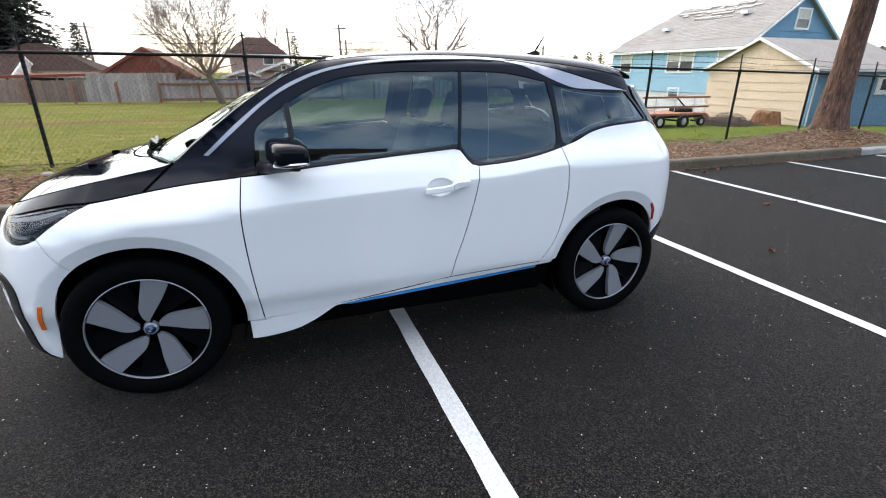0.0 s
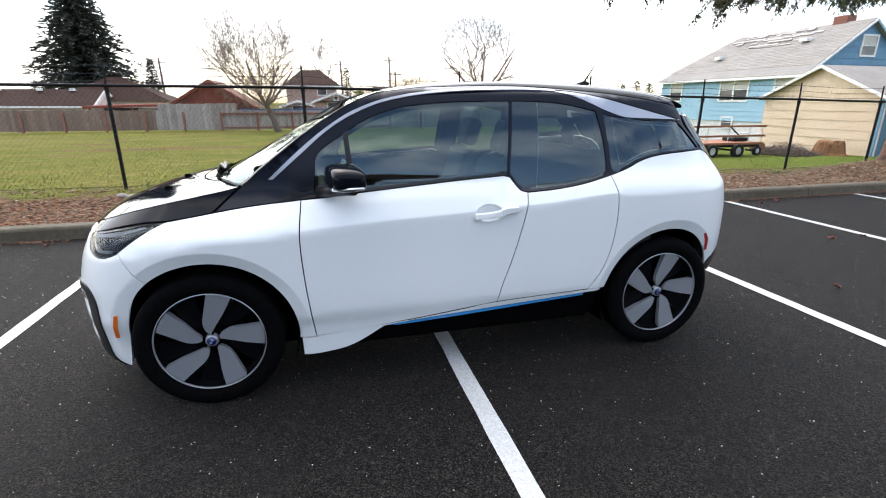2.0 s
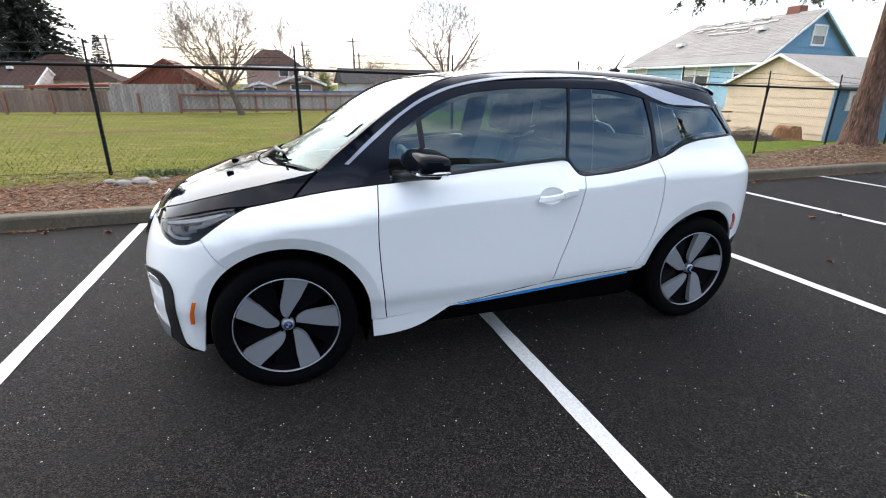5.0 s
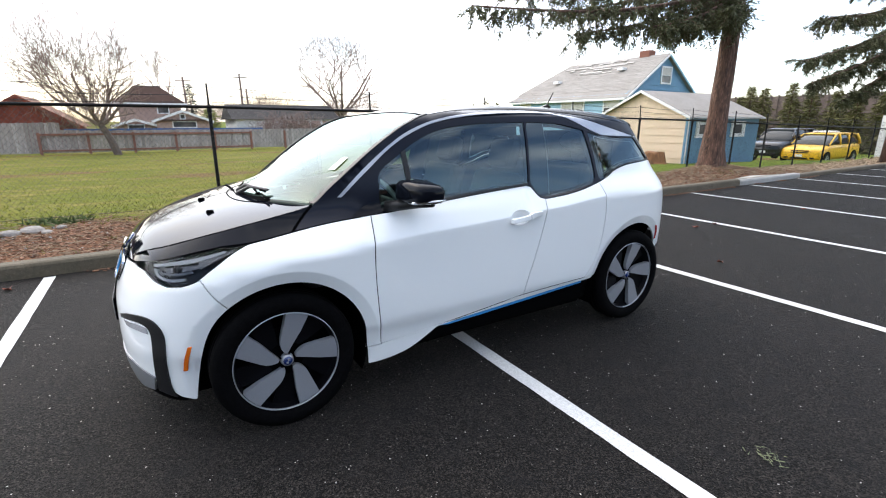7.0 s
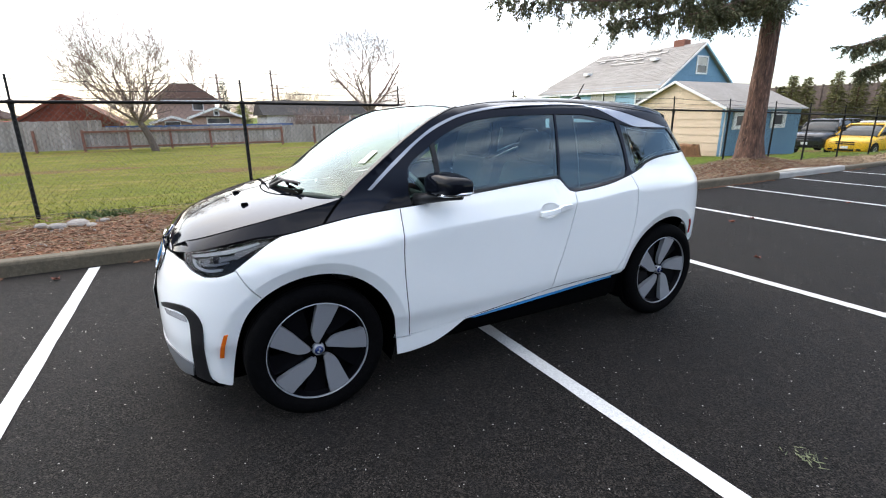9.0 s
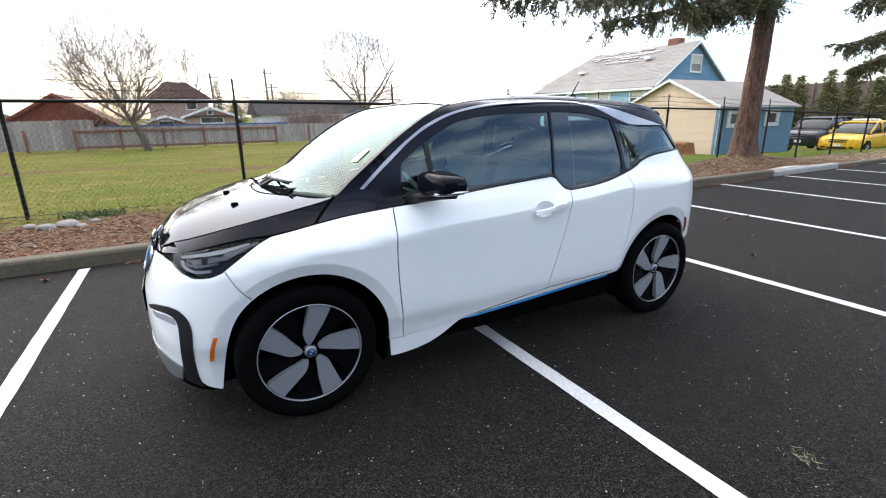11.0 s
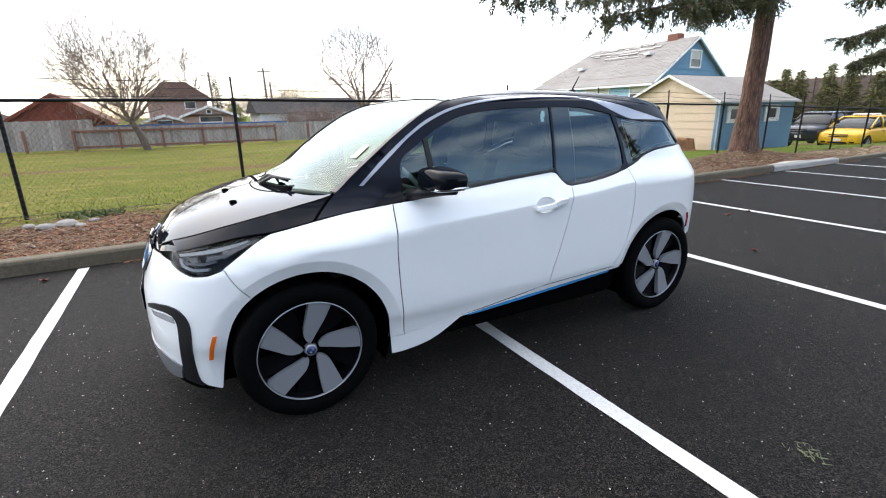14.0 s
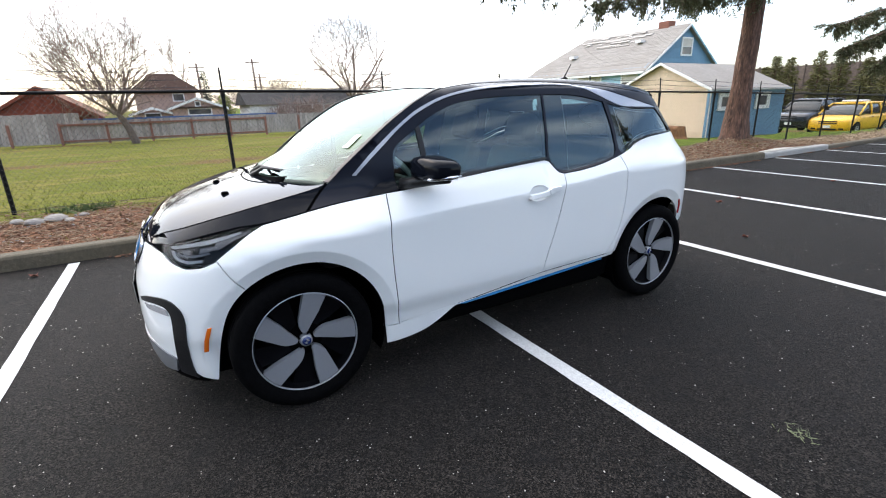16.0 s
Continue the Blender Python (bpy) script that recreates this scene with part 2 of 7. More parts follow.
# ---- building helpers ----
class Geo:
    """Vertices and faces of one mesh."""

    def __init__(self):
        self.v, self.f = [], []

    def add(self, verts, faces):
        k = len(self.v)
        self.v += [tuple(p) for p in verts]
        self.f += [tuple(i + k for i in f) for f in faces]
        return self

    def box(self, a, b, m=None):
        (x0, y0, z0), (x1, y1, z1) = a, b
        p = [Vector(q) for q in ((x0, y0, z0), (x1, y0, z0), (x1, y1, z0), (x0, y1, z0), (x0, y0, z1), (x1, y0, z1), (x1, y1, z1), (x0, y1, z1))]
        if m is not None:
            p = [m @ q for q in p]
        return self.add(p, [(0, 3, 2, 1), (4, 5, 6, 7), (0, 1, 5, 4), (1, 2, 6, 5), (2, 3, 7, 6), (3, 0, 4, 7)])

    def bevel_box(self, a, b, r, m=None):
        """A box whose edges are cut off by r."""
        (x0, y0, z0), (x1, y1, z1) = a, b
        bm = bmesh.new()
        bmesh.ops.create_cube(bm, size=1, matrix=Matrix.Translation(((x0 + x1) / 2, (y0 + y1) / 2, (z0 + z1) / 2)) @ Matrix.Diagonal((x1 - x0, y1 - y0, z1 - z0, 1)))
        bmesh.ops.bevel(bm, geom=list(bm.edges), offset=r, segments=2, affect="EDGES", profile=0.5)
        return self.take(bm, m)

    def take(self, bm, m=None):
        bm.verts.index_update()
        self.add([(m @ v.co if m is not None else v.co) for v in bm.verts], [[v.index for v in f.verts] for f in bm.faces])
        bm.free()
        return self

    def tube(self, points, radii, n=8, cap=True):
        """A round tube through the points."""
        pts = [Vector(p) for p in points]
        if isinstance(radii, (int, float)):
            radii = [radii] * len(pts)
        k = len(self.v)
        side = None
        for i, p in enumerate(pts):
            d = (pts[min(i + 1, len(pts) - 1)] - pts[max(i - 1, 0)]).normalized()
            if side is None:
                side = d.orthogonal().normalized()
            side = (side - d * side.dot(d)).normalized()
            up = d.cross(side)
            for j in range(n):
                a = math.tau * j / n
                self.v.append(tuple(p + (side * math.cos(a) + up * math.sin(a)) * radii[i]))
        for i in range(len(pts) - 1):
            for j in range(n):
                a, b = k + i * n + j, k + i * n + (j + 1) % n
                self.f.append((a, b, b + n, a + n))
        if cap:
            self.f.append(tuple(k + j for j in reversed(range(n))))
            self.f.append(tuple(k + (len(pts) - 1) * n + j for j in range(n)))
        return self

    def lathe(self, profile, n, axis_m):
        """Turns (radius, height) pairs round the z axis of axis_m."""
        k = len(self.v)
        for r, h in profile:
            for j in range(n):
                a = math.tau * j / n
                self.v.append(tuple(axis_m @ Vector((r * math.cos(a), r * math.sin(a), h))))
        for i in range(len(profile) - 1):
            for j in range(n):
                a, b = k + i * n + j, k + i * n + (j + 1) % n
                self.f.append((a, b, b + n, a + n))
        return self

    def prism(self, outline, depth, m):
        """An outline in the xy plane of m, made depth thick along its z."""
        n = len(outline)
        lo = [m @ Vector((x, y, 0)) for x, y in outline]
        hi = [m @ Vector((x, y, depth)) for x, y in outline]
        return self.add(lo + hi, [tuple(reversed(range(n))), tuple(range(n, 2 * n))] + [(i, (i + 1) % n, (i + 1) % n + n, i + n) for i in range(n)])

    def mesh(self, name, material, smooth=False):
        me = bpy.data.meshes.new(name)
        me.from_pydata(self.v, [], self.f)
        for mm in material if isinstance(material, (list, tuple)) else [material]:
            me.materials.append(mm)
        if smooth:
            me.shade_smooth()
        me.update()
        return me


def part(name, geo, material, parent=None, label="", smooth=False):
    me = geo.mesh(name, material, smooth) if isinstance(geo, Geo) else geo
    ob = new(name, me)
    if parent is not None:
        ob.parent = parent
    return tagged(ob, label)


def thing(name, label, category, at=(0, 0, 0), group="", kind="", turn=0):
    ob = new(name)
    ob.empty_display_size = 0.1
    ob.matrix_basis = pose(*at, 0, 0, turn)
    return tagged(ob, label, category, group, kind)


def terrain(x, y):
    """Height of the soil behind the kerb."""
    mound = 0.26 * math.exp(-((x - 12.3) / 1.6) ** 2 - ((y - 4.1) / 0.8) ** 2)
    base = 0.13 if y < 4 else 0.13 - 0.035 * (y - 4) if y < 8 else max(-0.01 - 0.022 * (y - 8), -0.55)
    if x > 10 and y > 5:
        base -= min(0.25, 0.02 * (x - 10)) * min(1, (y - 5) / 3)
    if x > 22 and y > 5:
        base -= min(0.56, 0.08 * (x - 22)) * min(1, (y - 5) / 3)
    base += 0.10 * math.exp(-((y - 5.0) / 0.9) ** 2) * (min(1.0, (9 - x) / 8) if x < 9 else -0.5 * min(1.0, x - 9))
    if x > 13:
        base -= min(0.10, 0.02 * (x - 13)) * max(0.0, min(1.0, 6.5 - y))
    return base + mound + 0.025 * (noise.noise((x * 0.9, y * 0.9, 0)) if y < 9 else 0)


# ---- ground ----
def axis_steps(lo, hi, near_lo, near_hi, fine, growth=1.35):
    out, s, p = [], fine, near_hi
    a = near_lo
    while a < near_hi - 1e-6:
        out.append(a)
        a += fine
    while p < hi:
        out.append(p)
        s *= growth
        p += s
    out.append(hi)
    s, p = fine, near_lo
    while True:
        s *= growth
        p -= s
        if p <= lo:
            break
        out.insert(0, p)
    out.insert(0, lo)
    return out


xs, ys = axis_steps(-900, 900, -8, 20, 0.25), axis_steps(3.0, 1500, 3.0, 9.0, 0.2)
g = Geo()
g.add([(x, y, terrain(x, y)) for y in ys for x in xs],
      [(j * len(xs) + i, j * len(xs) + i + 1, (j + 1) * len(xs) + i + 1, (j + 1) * len(xs) + i) for j in range(len(ys) - 1) for i in range(len(xs) - 1)])
tagged(part("ground", g, M_GROUND, smooth=True), "patchy winter grass field with a strip of bark mulch along the kerb", "ground", kind="structure")

lot = Geo()
lot.add([(x, y, 0) for y in (-900, -40, 2.99) for x in (-900, -40, 60, 900)], [(j * 4 + i, j * 4 + i + 1, j * 4 + i + 5, j * 4 + i + 4) for j in range(2) for i in range(3)])
tagged(part("parking_lot", lot, M_ASPHALT), "dark freshly sealed asphalt parking lot with fine aggregate", "asphalt", kind="structure")

STALL, LINE_X = 2.72, -1.43
for k in range(-3, 12):
    x = LINE_X + STALL * k if k < 4 else 9.40 + 2.45 * (k - 4)
    line = Geo()
    n = 34
    rnd = random.Random(k)
    for i in range(n + 1):
        y = 2.79 - i * 5.5 / n
        for s in (-1, 1):
            line.v.append((x - (0.016 * (2.8 - y) if k == 0 else 0) - 0.002 + s * (0.048 + rnd.uniform(-0.003, 0.003)), y, 0.004))
    line.f = [(2 * i, 2 * i + 2, 2 * i + 3, 2 * i + 1) for i in range(n)]
    tagged(part("parking_line", line, M_LINE), "white painted parking stall line on black asphalt", "parking line", group="stall lines", kind="structure")

kerb = thing("kerb", "weathered concrete kerb with stained joints along the lot", "kerb", kind="structure")
kx = -19.0
while kx < 45:
    length = 3.05
    fresh = 11.4 < kx + 1 < 14.0
    g = Geo()
    y0, y1, h, r = 2.86, 3.03, 0.10 if kx > 14 else 0.125 if fresh else 0.15, 0.035
    prof = [(y0 - 0.012, -0.05), (y0 - 0.004, h - r), (y0 + 0.3 * r, h - 0.3 * r), (y0 + r, h), (y1 - 0.01, h), (y1, h - 0.01), (y1, -0.05)]
    m = len(prof)
    cuts = [0.006 + (length - 0.012) * i / 8 for i in range(9)]
    for c in cuts:
        for (py, pz) in prof:
            g.v.append((kx + c, py + 0.006 * noise.noise((kx + c, pz * 9, 2.0)), pz + 0.005 * noise.noise((kx + c, py * 5, 7.0))))
    for i in range(8):
        for j in range(m - 1):
            g.f.append((i * m + j, (i + 1) * m + j, (i + 1) * m + j + 1, i * m + j + 1))
    g.f += [tuple(range(m)), tuple(8 * m + j for j in reversed(range(m)))]
    part("kerb_segment", g, M_KERB_NEW if fresh else M_KERB, kerb, "clean new pale concrete length" if fresh else "")
    kx += length

# ---- bark chips, stones, leaves, grass ----
rnd = random.Random(4)


def scatter_chips(count, size_lo, size_hi, x_lo, x_hi, y_lo, y_hi, flat=0.35):
    g = Geo()
    for _ in range(count):
        x, y = rnd.uniform(x_lo, x_hi), rnd.uniform(y_lo, y_hi)
        if y > 4.35 + 0.5 * noise.noise((x * 0.7, y * 0.7, 3)) and rnd.random() < 0.85:
            continue
        s = rnd.uniform(size_lo, size_hi)
        m = Matrix.Translation((x, y, terrain(x, y) + s * 0.15)) @ Euler((rnd.uniform(-0.5, 0.5), rnd.uniform(-0.5, 0.5), rnd.uniform(0, 6.3))).to_matrix().to_4x4()
        l, w, h = s, s * rnd.uniform(0.3, 0.7), s * flat * rnd.uniform(0.3, 1)
        g.box((-l / 2, -w / 2, -h / 2), (l / 2, w / 2, h / 2), m)
    return g


tagged(part("bark_mulch", scatter_chips(19000, 0.012, 0.055, -7, 16, 3.05, 5.0), M_BARK), "reddish brown bark mulch chips covering the bed", "mulch", kind="stuff")
M_STRAW = mat("dry_straw_twig", (0.34, 0.25, 0.16), 0.95, vary=0.3, scale=20, island=0.7)
twigs = Geo()
for _ in range(8000):
    x, y = 20 - 27 * rnd.random() ** 1.5, rnd.uniform(3.05, 5.3)
    s, a = rnd.uniform(0.03, 0.13), rnd.uniform(0, 6.3)
    p = Vector((x, y, terrain(x, y) + rnd.uniform(0.008, 0.03)))
    d = Vector((math.cos(a), math.sin(a), rnd.uniform(-0.15, 0.15))) * s
    twigs.tube([p - d, p + Vector((0, 0, 0.008)), p + d], [0.002, 0.0035, 0.0015], 3, cap=False)
tagged(part("dry_twigs", twigs, M_STRAW), "dry straw coloured twigs strewn over the bed", "twigs", kind="stuff")
tagged(part("straw_litter", scatter_chips(4200, 0.015, 0.055, 6.5, 17, 3.05, 5.0, 0.3), M_STRAW), "pale straw coloured bark and twigs over the bed", "litter", kind="stuff")
tagged(part("bark_litter", scatter_chips(5000, 0.03, 0.12, 16, 30, 3.05, 5.0), M_STRAW), "coarse tan bark and twigs covering the far bed", "mulch", kind="stuff")
litter = Geo()
for _ in range(2600):
    x = rnd.uniform(-8, 16)
    if noise.noise((x * 0.9, 0, 5)) < -0.05:
        continue
    y = 2.845 - abs(rnd.gauss(0, 0.045))
    s = rnd.uniform(0.006, 0.028)
    litter.box((-s, -s * 0.3, 0), (s, s * 0.3, s * 0.25), Matrix.Translation((x, y, 0.002)) @ Euler((rnd.uniform(-0.3, 0.3), 0, rnd.uniform(0, 6.3))).to_matrix().to_4x4())
tagged(part("kerb_litter", litter, M_BARK), "reddish needles and chips swept against the kerb", "litter", kind="stuff")
tagged(part("pale_stones", scatter_chips(600, 0.012, 0.045, -7, 16, 3.05, 4.6, 0.8), M_STONE), "small pale stones lying among the bark mulch", "stones", kind="stuff")

for lx, ly, s0 in ((-1.97, 4.35, 0.10), (-1.76, 4.42, 0.12), (-1.62, 4.30, 0.07), (-2.15, 4.45, 0.08), (-1.5, 4.5, 0.06)):
    bm = bmesh.new()
    bmesh.ops.create_icosphere(bm, subdivisions=2, radius=s0)
    for vert in bm.verts:
        vert.co *= 1 + 0.35 * noise.noise(vert.co * 9 + Vector((lx * 5, ly, 0)))
        vert.co.z *= 0.5
    rock = part("rock", Geo().take(bm), M_STONE)
    rock.matrix_basis = pose(lx, ly, terrain(lx, ly) + s0 * 0.12, 0, 0, rnd.uniform(0, 360))
    tagged(rock, "pale grey flat rock lying in the bark mulch", "rock", group="rocks in the bed")
M_WEED = mat("weed_leaf", (0.075, 0.11, 0.025), 0.8, vary=0.3, scale=30, island=0.5)
for lx, ly, n in ((-1.55, 4.75, 60), (-1.40, 4.80, 90), (-1.75, 4.85, 40), (3.2, 4.3, 60), (9.6, 4.4, 60)):
    tuft = Geo()
    for _ in range(n):
        p = Vector((rnd.gauss(0, 0.09), rnd.gauss(0, 0.06), 0.0))
        d = Vector((rnd.uniform(-1, 1), rnd.uniform(-1, 1), rnd.uniform(0.2, 1.1))).normalized() * rnd.uniform(0.05, 0.13)
        w_ = d.orthogonal().normalized() * rnd.uniform(0.008, 0.018)
        tuft.add([p - w_, p + w_, p + d * 0.6 + w_ * 0.7, p + d], [(0, 1, 2), (0, 2, 3)])
    weed = part("weed", tuft, M_WEED)
    weed.matrix_basis = pose(lx, ly, terrain(lx, ly))
    tagged(weed, "small green weed growing in the bark mulch", "weed", group="weeds in the bed", kind="stuff")

blades = Geo()
for _ in range(52000):
    y = 3.15 + 20.0 * rnd.random() ** 2.1
    x = rnd.uniform(-8 - 0.4 * y, 15)
    if y < 4.6 + 0.5 * noise.noise((x * 0.7, y * 0.7, 3)) and noise.noise((x * 0.8, y * 1.4, 9)) < 0.30 and rnd.random() < 0.96:
        continue
    if x > 5 and rnd.random() < 0.7:
        continue
    z = terrain(x, y)
    h, w, a = rnd.uniform(0.02, 0.05), rnd.uniform(0.005, 0.011), rnd.uniform(0, 6.3)
    dx, dy = math.cos(a) * w, math.sin(a) * w
    lx, ly = rnd.uniform(-0.04, 0.04), rnd.uniform(-0.04, 0.04)
    blades.add([(x - dx, y - dy, z - 0.01), (x + dx, y + dy, z - 0.01), (x + lx, y + ly, z + h)], [(0, 1, 2)])
tagged(part("grass", blades, M_BLADE), "short yellowish green grass blades of the field", "grass", kind="stuff")

# ---- chain link fence ----
FY = 5.0


def rail_z(x):
    """Height of the top rail, which falls with the ground."""
    return 1.70 - 0.0145 * max(0.0, x) - 0.010 * max(0.0, x - 12.0)


POSTS = [-14.6, -12.1, -9.6, -7.0, -4.75, -2.28, 0.43, 3.0, 5.5, 8.0, 10.43, 12.75, 15.0, 16.95, 19.2, 21.55, 23.9, 26.2, 28.5, 30.8]
fence = thing("chain_link_fence", "black chain link fence with a top rail and barbed wire strands", "fence", kind="structure")
for x in POSTS:
    g = Geo()
    zb = terrain(x, FY)
    big = 0.026
    zr = rail_z(x)
    g.tube([(x, FY, zb - 0.1), (x, FY, zr)], big, 12)
    g.tube([(x, FY, zr - 0.08), (x, FY, zr + 0.03)], 0.034, 12)
    g.tube([(x, FY, zr - 0.03), (x, FY + 0.02, zr + 0.33)], 0.014, 8)
    part("post", g, M_BLACK_STEEL, fence, smooth=False)
part("top_rail", Geo().tube([(x, FY - 0.03, rail_z(x)) for x in POSTS], 0.022, 10), M_BLACK_STEEL, fence, smooth=True)
part("bottom_wire", Geo().tube([(x, FY - 0.03, terrain(x, FY) + 0.05) for x in POSTS], 0.003, 5), M_WIRE, fence)
for z in (0.07, 0.17, 0.28):
    g = Geo()
    for a, b in zip(POSTS, POSTS[1:]):
        g.tube([(a + (b - a) * i / 6, FY + 0.01, z + rail_z(a + (b - a) * i / 6) - 0.03 * math.sin(math.pi * i / 6)) for i in range(7)], 0.005, 4)
    xb = POSTS[0]
    while xb < POSTS[-1]:
        g.tube([(xb, FY - 0.01, z + rail_z(xb) - 0.035), (xb + 0.02, FY + 0.03, z + rail_z(xb) + 0.01)], 0.002, 3)
        xb += 0.13
    part("barbed_wire", g, M_WIRE, fence, "thin barbed wire strand")
mesh_geo = Geo()
step = 0.072
x = POSTS[0]
while x < POSTS[-1] - 1.6:
    z0 = terrain(x, FY) + 0.03
    zr = rail_z(x)
    h = zr - z0
    for s in (0, 1):
        a, b = (x, x + h * 0.95) if s == 0 else (x + h * 0.95, x)
        mesh_geo.tube([(a, FY - 0.03 + 0.004 * s, z0), (b, FY - 0.03 + 0.004 * s, zr + 0.03)], 0.0015, 3, cap=False)
    x += step
tagged(part("chain_link_mesh", mesh_geo, M_WIRE, fence), "black diamond wire mesh", kind="stuff")

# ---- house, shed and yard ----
# Light from the left is painted in: paler blue side wall, darker blue gable.
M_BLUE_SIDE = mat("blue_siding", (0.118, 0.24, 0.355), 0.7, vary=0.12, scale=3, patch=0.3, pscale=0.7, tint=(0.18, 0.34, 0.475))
M_LIT_BLUE = mat("lit_blue_siding", (0.29, 0.475, 0.585), 0.7, vary=0.1, scale=3, patch=0.3, pscale=0.7, tint=(0.41, 0.60, 0.69))
M_CREAM = mat("cream_siding", (0.70, 0.545, 0.385), 0.75, vary=0.12, scale=4, patch=0.35, pscale=0.9, tint=(0.58, 0.45, 0.31))
M_TRIM = mat("white_trim", (0.75, 0.74, 0.72), 0.6, vary=0.08, scale=9)
M_SHINGLE = mat("grey_shingle", (0.33, 0.31, 0.285), 0.9, spec=0.1, vary=0.2, scale=9, patch=0.55, pscale=0.8, tint=(0.25, 0.23, 0.21), island=0.3)
M_PATCH = mat("torn_shingle", (0.52, 0.49, 0.45), 0.9, vary=0.3, scale=8, island=0.6)
M_BRICK = mat("chimney_brick", (0.22, 0.09, 0.06), 0.9, vary=0.3, scale=20)
M_PANE = mat("window_pane", (0.06, 0.062, 0.065), 0.12, vary=0.2, scale=2, patch=0.6, pscale=1.1, tint=(0.22, 0.19, 0.17))
M_BLIND = mat("pale_blind", (0.55, 0.52, 0.46), 0.85, vary=0.12, scale=5)
M_FOUND = mat("white_foundation", (0.66, 0.65, 0.63), 0.85, vary=0.1, scale=4)
M_BROWN_ROOF = mat("brown_shingle_roof", (0.042, 0.023, 0.018), 0.9, spec=0.1, vary=0.25, scale=2)
M_RED_ROOF = mat("rust_red_wall", (0.20, 0.058, 0.038), 0.9, spec=0.1, vary=0.25, scale=2)
M_BARN_ROOF = mat("faded_red_brown_roof", (0.20, 0.105, 0.075), 0.9, spec=0.1, vary=0.25, scale=2)
M_GABLE = mat("pale_pink_wall", (0.60, 0.50, 0.45), 0.85, vary=0.12, scale=2)
M_BROWN_WALL = mat("brown_wall", (0.42, 0.28, 0.23), 0.85, vary=0.15, scale=2)
M_GREY_ROOF = mat("grey_roof", (0.045, 0.043, 0.043), 0.9, spec=0.1, vary=0.2, scale=2)
M_TARP = mat("blue_tarp", (0.05, 0.11, 0.30), 0.6, vary=0.3, scale=3)
M_ORANGE_WOOD = mat("orange_stained_rail", (0.33, 0.125, 0.055), 0.75, vary=0.25, scale=6)
M_STUMP = mat("cut_stump", (0.26, 0.125, 0.055), 0.95, vary=0.5, scale=12, bump=30, bscale=14, stretch=(1, 1, 0.3))
M_GREY_METAL = mat("grey_metal", (0.45, 0.46, 0.47), 0.4, metal=0.5)
M_HEDGE_WALL = mat("brown_board_wall", (0.16, 0.12, 0.10), 0.9, vary=0.25, scale=2)


def siding(parent, m, width, height, course, material, cut=None):
    """Lapped boards on a wall that stands at the xz plane of m, facing its -y; cut(z) gives the span of a gable."""
    z = 0.0
    while z < height - 1e-3:
        z1 = min(z + course, height)
        a0, a1 = cut(z) if cut else (0, width)
        b0, b1 = cut(z1) if cut else (0, width)
        if a1 - a0 > 0.05:
            b0, b1 = (b0, b1) if b1 > b0 else ((a0 + a1) / 2, (a0 + a1) / 2 + 0.01)
            v = [(a0, -0.030, z), (a1, -0.030, z), (b1, -0.008, z1), (b0, -0.008, z1), (a0, 0.02, z), (a1, 0.02, z), (b1, 0.02, z1), (b0, 0.02, z1)]
            g = Geo().add([m @ Vector(p) for p in v], [(0, 1, 2, 3), (4, 7, 6, 5), (0, 4, 5, 1), (3, 2, 6, 7), (0, 3, 7, 4), (1, 5, 6, 2)])
            part("siding_board", g, material, parent)
        z = z1


def window(parent, m, w, h, mullions=1, curtain=False, t=0.09, tz=0.09, sash=True):
    """A framed window at the xz plane of m, facing its -y, from its lower left corner."""
    g = Geo()
    g.box((-t, -0.07, -tz), (w + t, -0.01, 0), m).box((-t, -0.07, h), (w + t, -0.01, h + tz), m)
    g.box((-t, -0.07, 0), (0, -0.01, h), m).box((w, -0.07, 0), (w + t, -0.01, h), m)
    win = part("window", g, M_TRIM, parent, "white framed window")
    for k in range(mullions):
        x = w * (k + 1) / (mullions + 1)
        part("mullion", Geo().box((x - 0.05, -0.068, 0), (x + 0.05, -0.012, h), m), M_TRIM, win)
    for k in range(mullions + 1):
        x0, x1 = w * k / (mullions + 1), w * (k + 1) / (mullions + 1)
        part("pane", Geo().box((x0, -0.036, 0), (x1, -0.028, h), m), M_PANE, win)
        if sash:
            part("sash_bar", Geo().box((x0, -0.055, h * 0.48), (x1, -0.037, h * 0.52), m), M_TRIM, win)
        if curtain:
            part("blind", Geo().box((x0 + 0.02, -0.0365 - 0.006, h * 0.53), (x1 - 0.02, -0.0365, h - 0.01), m), M_BLIND, win, "drawn pale blind")
    return win


def roof_slab(a, b, c, d, thick=0.12):
    p = [Vector(q) for q in (a, b, c, d)]
    n = (p[1] - p[0]).cross(p[3] - p[0]).normalized() * thick
    return Geo().add(p + [q - n for q in p], [(0, 1, 2, 3), (7, 6, 5, 4), (0, 4, 5, 1), (1, 5, 6, 2), (2, 6, 7, 3), (3, 7, 4, 0)])


house = thing("blue_house", "blue sided house with a worn grey shingle roof beyond the fence", "house")
HX0, HX1, HY0, HY1, HG, HE, HR = 23.55, 30.25, 15.75, 25.8, -0.5, 3.02, 5.38
hxm = (HX0 + HX1) / 2
part("foundation", Geo().box((HX0 + 0.04, HY0 + 0.04, HG - 0.4), (HX1 - 0.04, HY1 - 0.04, 0.56)), M_FOUND, house, "white painted foundation wall")
